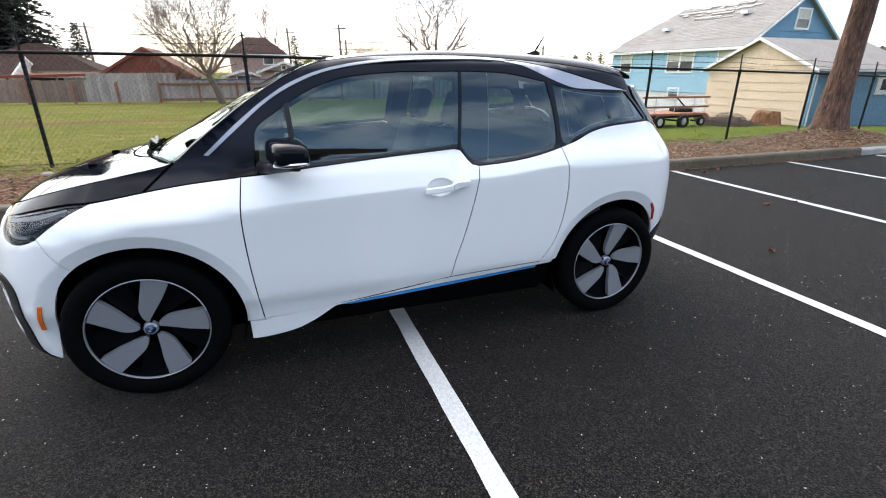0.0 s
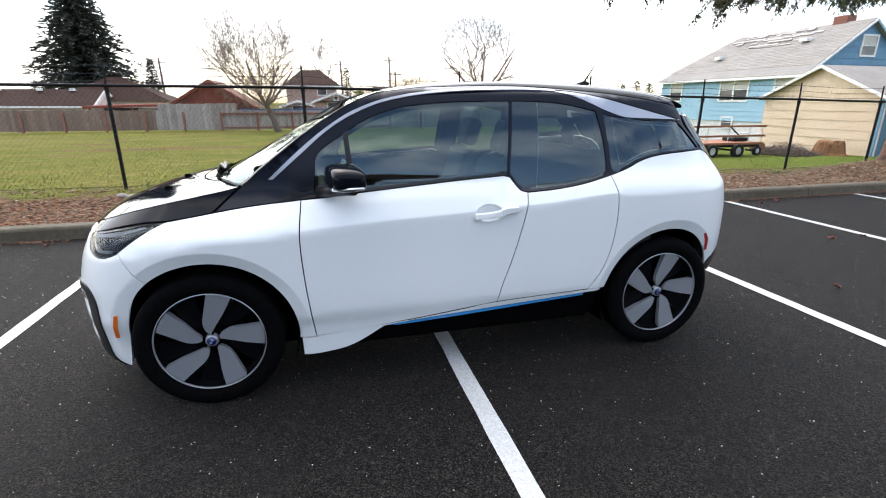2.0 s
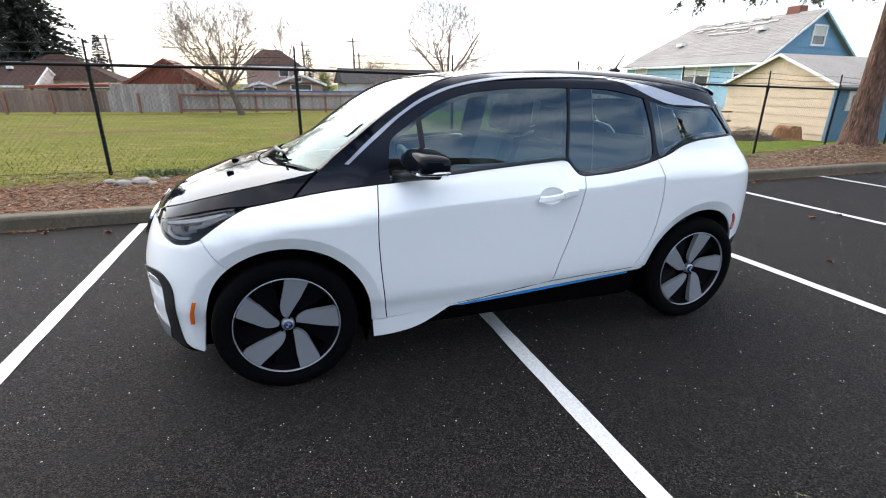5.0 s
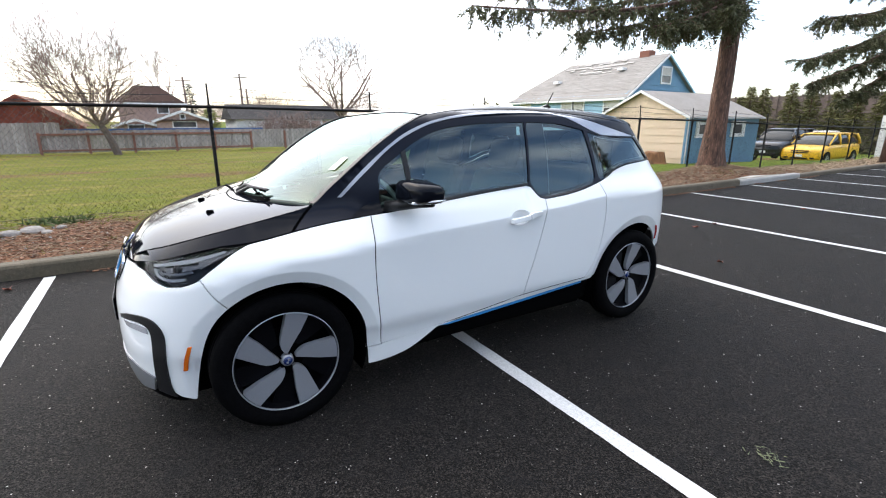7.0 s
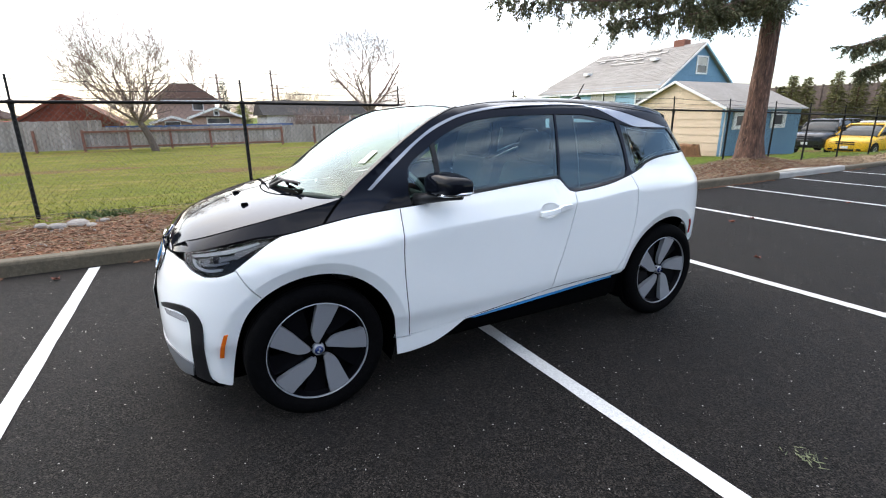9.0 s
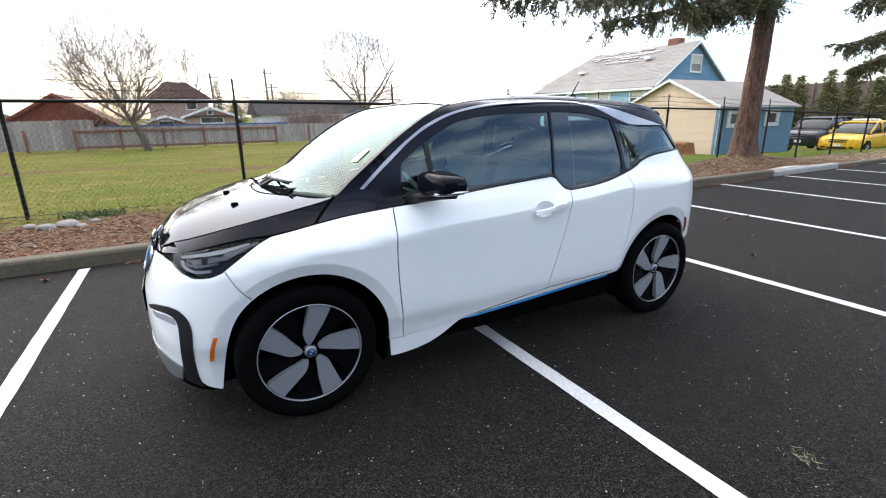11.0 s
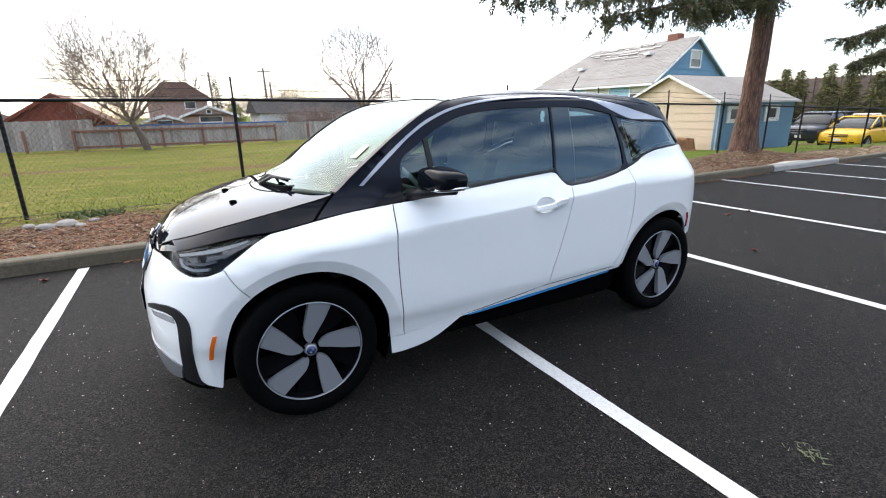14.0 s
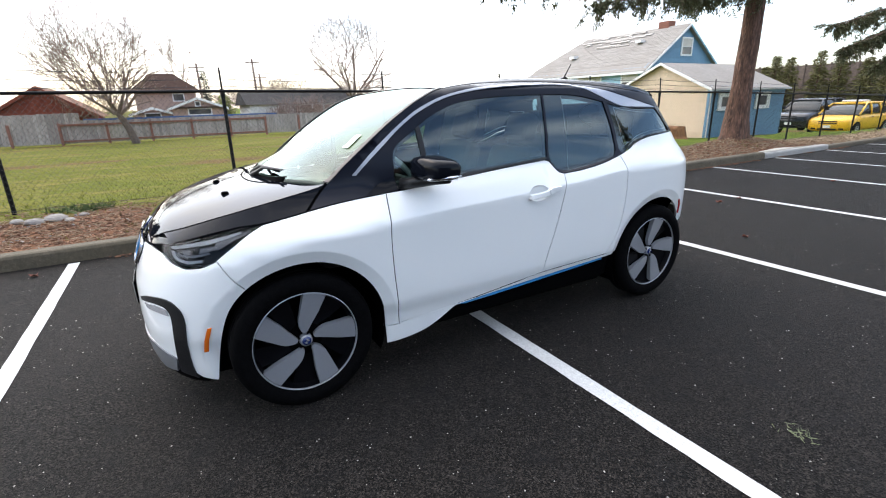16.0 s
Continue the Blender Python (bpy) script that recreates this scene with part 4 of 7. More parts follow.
# ---- trees ----
def limb(geo, p, d, length, radius, level, rng, spread=0.5, up_pull=0.12, forks=(3, 4, 4, 3, 3), inside=None):
    """One bent limb with its forks."""
    n = 4 if level < 2 else 3
    radius = max(radius, rng.twig)
    pts, rad = [p.copy()], [radius]
    q, dirn = p.copy(), d.copy()
    for i in range(n):
        dirn = (dirn + Vector((rng.uniform(-1, 1), rng.uniform(-1, 1), rng.uniform(-0.5, 1))) * 0.17 + Vector((0, 0, up_pull))).normalized()
        q = q + dirn * length / n
        if inside is not None and i and not inside(q):
            break
        pts.append(q.copy())
        rad.append(max(rng.twig * 0.75, radius * (1 - 0.5 * (i + 1) / n)))
    n = len(pts) - 1
    geo.tube(pts, rad, 7 if level == 0 else 5 if level == 1 else 3, cap=False)
    if level >= len(forks) or (inside is not None and not inside(q)):
        return
    for k in range(forks[level]):
        s = rng.uniform(0.35, 1.0) if k else 1.0
        i = min(n, max(1, int(s * n)))
        side = dirn.orthogonal().normalized()
        side.rotate(Matrix.Rotation(rng.uniform(0, math.tau), 3, dirn))
        nd = (dirn + side * rng.uniform(0.7, 1.6) * spread).normalized()
        limb(geo, pts[i], nd, length * rng.uniform(0.66, 0.90), rad[i] * rng.uniform(0.55, 0.72), level + 1, rng, spread, up_pull, forks, inside)


def bare_tree(label, at, lean, trunk_len, trunk_r, seed, forks, spread, scale_len=1.0, crown_at=None, crown_r=None, twig=0.012, shoots=0):
    rng = random.Random(seed)
    rng.twig = twig
    t = thing("bare_tree", label, "tree", at)
    base = Geo()
    top = Vector(lean)
    base.tube([(0, 0, -0.2), tuple(top * 0.5 + Vector((0.05, 0, 0))), tuple(top)], [trunk_r * 1.25, trunk_r, trunk_r * 0.85], 9)
    part("trunk", base, M_TREE_TRUNK, t)
    crown = Geo()

    def inside(q):
        e = q - Vector(crown_at)
        e.z *= 1.0 if e.z > 0 else 0.62
        wobble = 1 + 0.22 * noise.noise(e * (2.2 / crown_r[0]) + Vector((seed, 0, 0)))
        return (e.x / crown_r[0]) ** 2 + (e.y / crown_r[0]) ** 2 + (e.z / crown_r[1]) ** 2 < wobble
    for k in range(8):
        a = math.tau * k / 8 + rng.uniform(-0.4, 0.4)
        out = rng.uniform(0.2, 0.9) if k % 2 else rng.uniform(1.0, 2.0)
        d = Vector((math.cos(a) * out, math.sin(a) * out, rng.uniform(0.6, 1.2))).normalized()
        limb(crown, top * rng.uniform(0.75, 1.0), d, trunk_len * scale_len * rng.uniform(0.8, 1.15), trunk_r * 0.5, 1, rng, spread, 0.01, forks, inside if crown_r else None)
    part("crown", crown, M_TWIG, t)
    if shoots:
        fuzz = Geo()
        for _ in range(shoots):
            p = top + Vector((rng.gauss(-0.3, 1.0), rng.gauss(0, 0.7), rng.uniform(-0.5, 1.6)))
            d = Vector((rng.uniform(-0.7, 0.7), rng.uniform(-0.5, 0.5), rng.uniform(0.2, 1.0))).normalized() * rng.uniform(0.4, 1.1)
            fuzz.tube([p, p + d * 0.5 + Vector((rng.uniform(-0.1, 0.1), 0, 0)), p + d], [0.012, 0.010, 0.006], 3, cap=False)
        tagged(part("thicket", fuzz, M_SHOOT, t, "olive brown thicket of young shoots"), kind="stuff")
    return t


bare_tree("bare spreading tree with fine twigs and a leaning trunk", (-1.85, 32.5, -0.55), (-0.72, 0.0, 1.95), 3.1, 0.20, 3, (0, 4, 4, 4, 3, 2), 0.74, 1.0, (-1.35, 0.0, 5.6), (3.5, 4.6), 0.009, 420)
bare_tree("large bare rounded tree behind the far houses", (20.5, 55, -0.6), (0.1, 0, 3.2), 5.4, 0.30, 7, (0, 4, 4, 4, 4, 3), 0.82, 1.15, (0, 0, 7.0), (6.2, 5.5), 0.013)
bare_tree("slim bare tree behind the brown house", (2.3, 66, -0.6), (0, 0, 4.2), 3.4, 0.2, 9, (0, 4, 4, 4, 4), 0.66, 1.1, (0, 0, 7.4), (2.7, 3.6), 0.024)
for i, (bx, by, s) in enumerate(((14, 70, 0.9), (17.5, 74, 1.0), (25, 72, 0.8), (8, 72, 0.7), (30, 70, 0.9), (-22, 62, 0.7))):
    bare_tree("bare brown scrub tree on the far horizon", (bx, by, -0.6), (0, 0, 1.6 * s), 2.0 * s, 0.14 * s, 20 + i, (0, 3, 4, 3, 3), 0.6, 1.2)

for i, (bx, s) in enumerate(((9.4, 0.75), (10.6, 1.0), (11.9, 0.9), (13.4, 1.05), (14.6, 0.7))):
    bare_tree("bare brown shrub in front of the grey house", (bx, 46, -0.6), (0, 0, 0.5 * s), 1.25 * s, 0.07, 60 + i, (0, 4, 4, 3), 0.75, 1.0)


def conifer(name, label, at, height, width, seed, material, boughs=140, leaf=0.45, lower=0.06, droop=0.25, group=""):
    """A trunk with drooping boughs of small flat leaf clumps."""
    rng = random.Random(seed)
    t = thing(name, label, "tree", at, group)
    part("trunk", Geo().tube([(0, 0, -0.2), (0, 0, height * 0.97)], [height * 0.02 + 0.05, 0.02], 7), M_TRUNK, t)
    g = Geo()
    for k in range(boughs):
        h = lower + (1 - lower) * (k + rng.random()) / boughs
        reach = width / 2 * (1 - h) ** 0.62 * rng.uniform(0.55, 1.12) + 0.08
        a = k * 2.399 + rng.uniform(-0.3, 0.3)
        z = h * height
        steps = max(2, int(reach / (leaf * 0.45)))
        for s in range(steps):
            f = (s + 0.6) / steps
            c = Vector((math.cos(a) * reach * f, math.sin(a) * reach * f, z - droop * reach * f * f + rng.uniform(-0.06, 0.06) * leaf))
            for _ in range(5):
                d = Vector((math.cos(a) + rng.uniform(-0.9, 0.9), math.sin(a) + rng.uniform(-0.9, 0.9), rng.uniform(-0.6, 0.25))).normalized() * leaf * rng.uniform(0.5, 1.1)
                w = Vector((rng.uniform(-1, 1), rng.uniform(-1, 1), rng.uniform(-1, 1))).normalized() * leaf * 0.16
                o = c + Vector((rng.uniform(-1, 1), rng.uniform(-1, 1), rng.uniform(-1, 1))) * leaf * 0.25
                g.add([o - w, o + w, o + d], [(0, 1, 2)])
    part("crown", g, material, t)
    return t


conifer("fir_tree", "tall dark green fir tree behind the brown roofed house", (-23.0, 60, -0.6), 14.6, 13.6, 31, M_NEEDLE_FAR, 430, 0.72, 0.08)
conifer("fir_tree", "small dark conical fir behind the board fence", (-16.2, 58, -0.6), 6.6, 3.0, 32, M_NEEDLE_FAR, 120, 0.4, 0.1)
conifer("fir_tree", "small dark fir beside the brown house", (5.3, 68, -0.6), 6.6, 2.6, 33, M_NEEDLE_FAR, 90, 0.4)
M_YELLOW_BUSH = mat("spring_leaf", (0.21, 0.24, 0.04), 0.8, vary=0.3, scale=2, island=0.5)
conifer("round_bush", "yellow green rounded bush behind the board fence", (5.6, 52, -0.6), 3.4, 3.4, 34, M_YELLOW_BUSH, 80, 0.35, droop=0.0)
for i, (x, y, h) in enumerate(((40, 56.3, 3.6), (40, 54.2, 4.4), (40, 51.3, 4.7), (40, 48.9, 4.4))):
    conifer("fir_tree", "small distant conical fir seen past the house", (x, y, -0.6), h, 2.3, 40 + i, M_HEDGE, 60, 0.35, group="distant small firs")
for i, (y, h) in enumerate(((20.4, 4.3), (19.6, 5.1), (18.5, 4.9), (16.4, 5.2), (15.0, 4.8), (13.3, 4.5), (12.0, 4.3), (10.4, 4.4), (9.0, 4.4))):
    conifer("arborvitae", "yellow green conical arborvitae before a brown wall", (45, y, -0.8), h * 1.0, 2.3, 50 + i, M_HEDGE, 150, 0.34, 0.02, 0.1, group="row of arborvitae")
wall_b = Geo()
y = -6.0
while y < 26:
    wall_b.box((48.0, y, -1.0), (48.2, y + 0.55, 3.6))
    wall_b.box((47.92, y + 0.55, -1.0), (48.2, y + 0.62, 3.7))
    y += 0.62
tagged(part("board_wall", wall_b, M_HEDGE_WALL), "long brown board wall behind the arborvitae row", "wall", kind="structure")

for x, y, h in ((26.0, -17.0, 14.0), (-16.0, -16.0, 15.0)):
    conifer("fir_tree", "tall fir across the lot, mirrored in the car", (x, y, 0.0), h, 6.5, int(x) + 70, M_NEEDLE, 150, 0.5, 0.2)

# long low building across the lot, mirrored in the side windows
M_TIMBER = mat("dark_brown_timber", (0.035, 0.026, 0.021), 0.9, vary=0.3, scale=3, stretch=(1, 1, 0.3))
hall = thing("lot_building", "long low dark brown timber building across the lot", "building")
part("wall", Geo().box((-26.0, -42.0, -0.1), (16.5, -32.0, 7.4)), M_TIMBER, hall)
part("roof", Geo().add([(-27, -43, 7.2), (17.5, -43, 7.2), (17.5, -31, 7.2), (-27, -31, 7.2), (-27, -37, 10.2), (17.5, -37, 10.2)], [(3, 2, 5, 4), (1, 0, 4, 5), (0, 3, 4), (2, 1, 5), (0, 1, 2, 3)]), M_BROWN_ROOF, hall, "dark brown low pitched roof")

# near fir: trunk and hanging boughs
fir = thing("fir_tree", "large fir with a ridged red brown trunk and hanging boughs", "tree", (12.34, 4.1, 0.0))
rng = random.Random(77)
tr = Geo()
n = 40
levels = [(-0.1, 0.50), (0.25, 0.38), (0.45, 0.315), (0.9, 0.26), (1.6, 0.23), (2.6, 0.215), (3.8, 0.20), (5.5, 0.185), (8.0, 0.16), (12.0, 0.11), (18.0, 0.03)]
rows = []
for (z0, r0), (z1, r1) in zip(levels, levels[1:]):
    m_ = max(2, int((z1 - z0) / 0.14))
    rows += [(z0 + (z1 - z0) * i / m_, r0 + (r1 - r0) * i / m_) for i in range(m_)]
rows.append(levels[-1])
for z, r in rows:
    for j in range(n):
        a = math.tau * j / n
        root = 1 + (0.22 * math.sin(a * 5 + 1.0) * max(0, 1 - (z + 0.1) / 0.8))
        bump_ = 1 + 0.16 * abs(noise.noise((math.cos(a) * 3.4, math.sin(a) * 3.4, z * 0.8))) - 0.05 * abs(noise.noise((math.cos(a) * 9, math.sin(a) * 9, z * 2)))
        tr.v.append((r * root * bump_ * math.cos(a) + 0.02 * z, r * root * bump_ * math.sin(a), z))
tr.f = [(i * n + j, i * n + (j + 1) % n, (i + 1) * n + (j + 1) % n, (i + 1) * n + j) for i in range(len(rows) - 1) for j in range(n)]
part("trunk", tr, M_TRUNK, fir, "ridged red brown trunk", smooth=True)


def bough(geo_w, geo_l, start, end, sag, rng, density=1.0, spray=0.55):
    """A sagging branch with hanging sprays of needles."""
    a, b = Vector(start), Vector(end)
    n = 12
    pts = [a.lerp(b, i / n) + Vector((0, 0, -sag * math.sin(math.pi * i / n) * 0.5 - sag * (i / n) ** 2 * 0.5)) for i in range(n + 1)]
    geo_w.tube(pts, [0.05 * (1 - 0.85 * i / n) + 0.006 for i in range(n + 1)], 5, cap=False)
    side = (b - a).cross(Vector((0, 0, 1))).normalized()
    for i in range(1, n + 1):
        for _ in range(int(9 * density)):
            p = pts[i] + (pts[i] - pts[i - 1]) * rng.uniform(-1, 0)
            d = (side * rng.uniform(-1, 1) + (b - a).normalized() * rng.uniform(-0.5, 0.8) + Vector((0, 0, rng.uniform(-1.3, 0.25)))).normalized()
            L = spray * rng.uniform(0.4, 1.2) * (1.15 - 0.5 * i / n)
            tip = p + d * L + Vector((0, 0, -0.25 * L))
            geo_w.tube([p, p.lerp(tip, 0.5) + Vector((0, 0, 0.03)), tip], [0.008, 0.006, 0.003], 3, cap=False)
            for _ in range(int(50 * density)):
                q = p.lerp(tip, rng.uniform(0.1, 1.05)) + Vector((rng.gauss(0, 1), rng.gauss(0, 1), rng.gauss(0, 1))) * 0.028
                e = (d + Vector((rng.uniform(-1, 1), rng.uniform(-1, 1), rng.uniform(-0.9, 0.4)))).normalized() * rng.uniform(0.045, 0.10)
                w = e.orthogonal().normalized() * rng.uniform(0.009, 0.019)
                w.rotate(Matrix.Rotation(rng.uniform(0, 6.3), 3, e))
                geo_l.add([q - w, q + w, q + e], [(0, 1, 2)])


gw, gl = Geo(), Geo()
for st, en, sag in (((0, 0, 4.6), (-7.7, 0.2, 3.75), 0.7), ((0, 0, 4.5), (-4.8, 0.6, 3.45), 0.4), ((0, 0, 5.0), (-6.0, 1.4, 4.6), 0.8), ((0, 0, 4.4), (-3.4, -0.3, 3.55), 0.3), ((0, 0, 5.6), (-5.2, -1.2, 5.2), 0.9), ((-0.1, 0, 4.25), (-1.6, -0.9, 3.95), 0.2),
                    ((0, 0, 4.7), (1.0, 2.6, 4.2), 0.3), ((0, 0, 5.2), (-2.6, 3.2, 4.6), 0.5), ((0, 0, 5.8), (2.8, -1.4, 5.6), 0.6), ((0, 0, 6.4), (-4.5, 0.6, 6.0), 0.8), ((0, 0, 6.8), (3.2, 1.2, 6.5), 0.8), ((0, 0, 7.5), (-3.8, -1.8, 7.0), 0.8), ((0, 0, 7.8), (0.4, -3.4, 7.4), 0.8), ((0, 0, 8.6), (-3.0, 1.8, 8.2), 0.8), ((0, 0, 9.4), (2.4, -1.6, 9.0), 0.7), ((0, 0, 10.5), (-2.2, -0.8, 10.2), 0.6), ((0, 0, 12.0), (1.6, 1.0, 11.8), 0.5), ((0, 0, 13.5), (-1.2, 0.8, 13.4), 0.3)):
    bough(gw, gl, st, en, sag, rng, 1.2 if st[2] < 5.7 else 0.6)
for _ in range(6):
    z = rng.uniform(3.4, 4.8)
    a = rng.uniform(0, math.tau)
    p = Vector((0.26 * math.cos(a), 0.26 * math.sin(a), z))
    gw.tube([p, p + Vector((math.cos(a) * 0.3, math.sin(a) * 0.3, -0.05))], [0.02, 0.008], 4, cap=False)
    for _ in range(16):
        q = p + Vector((math.cos(a) * rng.uniform(0, 0.3), math.sin(a) * rng.uniform(0, 0.3), rng.uniform(-0.3, 0.05)))
        e = Vector((rng.uniform(-1, 1), rng.uniform(-1, 1), rng.uniform(-1, 0.2))).normalized() * 0.13
        w = e.orthogonal().normalized() * 0.02
        gl.add([q - w, q + w, q + e], [(0, 1, 2)])
part("branch", gw, M_TRUNK, fir)
part("needles", gl, M_NEEDLE, fir)

fir2 = thing("fir_tree", "fir with low hanging boughs at the edge of the lot", "tree", (22.5, 3.15, 0.0))
gw, gl = Geo(), Geo()
part("trunk", Geo().tube([(0, 0, -0.1), (0, 0, 3), (0.1, 0, 13)], [0.42, 0.28, 0.05], 14), M_TRUNK, fir2, smooth=True)
for st, en, sag in (((0, 0, 5.1), (-8.6, -0.15, 3.2), 0.5), ((0, 0, 4.5), (-7.2, 0.15, 2.7), 0.4), ((0, 0, 5.7), (-7.9, -0.05, 4.3), 0.6), ((0, 0, 4), (-5.6, -0.05, 2.2), 0.3), ((0, 0, 6.3), (-7.3, -0.35, 5.2), 0.7), ((0, 0, 3.7), (-4.6, -1.05, 2.2), 0.3), ((0, 0, 4.9), (-5.2, -1.85, 3.6), 0.4), ((0, 0, 5.3), (-6.4, -0.85, 3.8), 0.4), ((0, 0, 6.4), (1.0, -3.2, 5.8), 0.6), ((0, 0, 7.7), (-6, 2.15, 6.8), 0.6), ((0, 0, 8.4), (2.0, 1.8, 8.0), 0.6), ((0, 0, 10), (-4.8, -0.45, 9.2), 0.4), ((0, 0, 4.2), (2.4, 0.8, 3.4), 0.5)):
    bough(gw, gl, st, en, sag, rng, 1.5, 0.5)
part("branch", gw, M_TRUNK, fir2)
part("needles", gl, M_NEEDLE, fir2)


# ---- parked vehicles beyond the fence ----
M_YELLOW = mat("yellow_car_paint", (0.78, 0.44, 0.012), 0.35, coat=0.25, vary=0.03, scale=40)
M_BLACK_CAR = mat("black_car_paint", (0.012, 0.013, 0.016), 0.25, coat=0.5, spec=0.4)
M_AUTO_GLASS = mat("dark_auto_glass", (0.02, 0.025, 0.027), 0.06, spec=0.45)
M_LAMP_FAR = mat("far_headlamp", (0.55, 0.57, 0.6), 0.2, coat=1.0)


def vehicle(name, label, at, paint, length, width, hood_h, height, hood_len, rake, rear_rake, turn=0, rack=False):
    """A far car that heads towards -x; its origin lies under the middle of its front."""
    v = thing(name, label, "car", at, turn=turn)
    w, sill = width / 2, 0.26

    def ring(x, half, z0, z1, lean=0.0, n=28, power=0.36):
        """A rounded upright section; lean draws its top in."""
        out = []
        for i in range(n):
            a = math.tau * i / n
            cy, cz = math.cos(a), math.sin(a)
            y = math.copysign(abs(cy) ** power, cy) * half
            z = (z0 + z1) / 2 + math.copysign(abs(cz) ** power, cz) * (z1 - z0) / 2
            out.append((x, y * (1 - lean * max(0.0, (z - z0) / (z1 - z0))), z))
        return out

    def loft(sections, material, pname, label=""):
        g = Geo()
        m = len(sections[0])
        for s in sections:
            g.v += s
        g.f = [(i * m + j, i * m + (j + 1) % m, (i + 1) * m + (j + 1) % m, (i + 1) * m + j) for i in range(len(sections) - 1) for j in range(m)]
        g.f += [tuple(reversed(range(m))), tuple((len(sections) - 1) * m + j for j in range(m))]
        return part(pname, g, material, v, label, smooth=True)

    belt = hood_h + 0.07
    loft([ring(x, w * f, sill + up, top) for x, f, up, top in ((0.0, 0.78, 0.10, hood_h - 0.22), (0.04, 0.88, 0.04, hood_h - 0.17), (0.16, 0.95, 0.0, hood_h - 0.11), (0.45, 0.985, 0.0, hood_h - 0.055), (hood_len * 0.8, 1.0, 0.0, hood_h),
          (hood_len + 0.15, 1.0, 0.0, belt), (length * 0.7, 1.0, 0.0, belt + 0.02), (length - 0.35, 0.985, 0.0, belt + 0.03), (length - 0.08, 0.93, 0.06, belt), (length, 0.80, 0.14, belt - 0.12))], paint, "body")
    x0, x1, x2, x3 = hood_len, hood_len + rake, length - rear_rake, length - 0.06
    loft([ring(x0, w * 0.90, belt - 0.10, belt + 0.02), ring(x0 + rake * 0.5, w * 0.90, belt - 0.10, (belt + height) / 2 - 0.02, 0.10), ring(x1, w * 0.90, belt - 0.10, height - 0.05, 0.17), ring(length * 0.6, w * 0.915, belt - 0.10, height - 0.015, 0.17),
          ring(x2, w * 0.90, belt - 0.10, height - 0.05, 0.17), ring(x3, w * 0.88, belt - 0.10, belt + 0.12, 0.05)], M_AUTO_GLASS, "glasshouse", "dark windows")
    loft([ring(x1 - 0.06, w * 0.70, height - 0.085, height - 0.045), ring(x1 + 0.12, w * 0.755, height - 0.10, height - 0.012), ring(length * 0.6, w * 0.775, height - 0.10, height + 0.02), ring(x2 - 0.1, w * 0.755, height - 0.10, height - 0.005), ring(x2 + 0.08, w * 0.70, height - 0.09, height - 0.045)], paint, "roof")
    for s in (-1, 1):
        for xa, xb, r in ((x0 + 0.02, x1 + 0.02, 0.045), (length * 0.47, length * 0.47 + 0.05, 0.05), (length * 0.70, length * 0.70 - 0.02, 0.05), (x3 - 0.05, x2 + 0.02, 0.07)):
            part("pillar", Geo().tube([(xa, s * w * 0.905, belt - 0.02), ((xa + xb) / 2, s * w * 0.85, (belt + height) / 2), (xb, s * w * 0.755, height - 0.06)], r, 6), paint, v, smooth=True)
        lamp = part("headlamp", Geo().bevel_box((0.03, s * w * 0.70 - 0.20, hood_h - 0.36), (0.30, s * w * 0.70 + 0.19, hood_h - 0.20), 0.05, Matrix.Rotation(-s * 0.16, 4, "Z")), M_LAMP_FAR, v, "clear headlamp")
        part("fog_lamp", Geo().bevel_box((-0.01, s * w * 0.62 - 0.11, sill + 0.10), (0.10, s * w * 0.62 + 0.11, sill + 0.19), 0.02), M_BLACK_STEEL, v)
        for x in (hood_len * 0.72, length - 0.95):
            m = Matrix.Translation((x, s * (w - 0.085), 0.34)) @ Euler((radians(90), 0, 0)).to_matrix().to_4x4()
            part("wheel_arch", Geo().lathe([(0.30, -0.095), (0.415, -0.095), (0.415, 0.095), (0.30, 0.095)], 26, m), M_DARK_FAR, v)
            wh = part("wheel", Geo().lathe([(0.2, -0.11), (0.31, -0.11), (0.34, -0.08), (0.34, 0.08), (0.31, 0.11), (0.2, 0.11)], 22, m), M_BLACK_STEEL, v)
            part("rim", Geo().lathe([(0.0, 0.10), (0.2, 0.112), (0.2, -0.112), (0.0, -0.10)], 18, m), M_GREY_METAL, wh)
            for k in range(5):
                a = math.tau * k / 5
                part("rim_gap", Geo().bevel_box((0.09, -0.035, -0.116), (0.17, 0.035, 0.116), 0.01, m @ Matrix.Rotation(a, 4, "Z")), M_DARK_FAR, wh)
        part("mirror", Geo().bevel_box((x0 + 0.30, s * (w + 0.09) - 0.11, belt + 0.04), (x0 + 0.42, s * (w + 0.09) + 0.11, belt + 0.20), 0.035), M_BLACK_STEEL, v)
        part("door_handle", Geo().bevel_box((length * 0.44, s * (w + 0.005) - 0.015, belt - 0.16), (length * 0.44 + 0.2, s * (w + 0.005) + 0.015, belt - 0.12), 0.01), M_BLACK_STEEL, v)
    for z in (hood_h - 0.345, hood_h - 0.255):
        part("grille", Geo().bevel_box((-0.015, -w * 0.42, z - 0.028), (0.10, w * 0.42, z + 0.028), 0.015), M_BLACK_STEEL, v, "dark grille slot")
    part("lower_intake", Geo().bevel_box((-0.02, -w * 0.42, sill + 0.07), (0.08, w * 0.42, sill + 0.16), 0.02), M_BLACK_STEEL, v)
    part("plate", Geo().box((-0.035, -0.16, sill + 0.19), (-0.015, 0.16, sill + 0.32)), M_TRIM, v, "blank pale number plate")
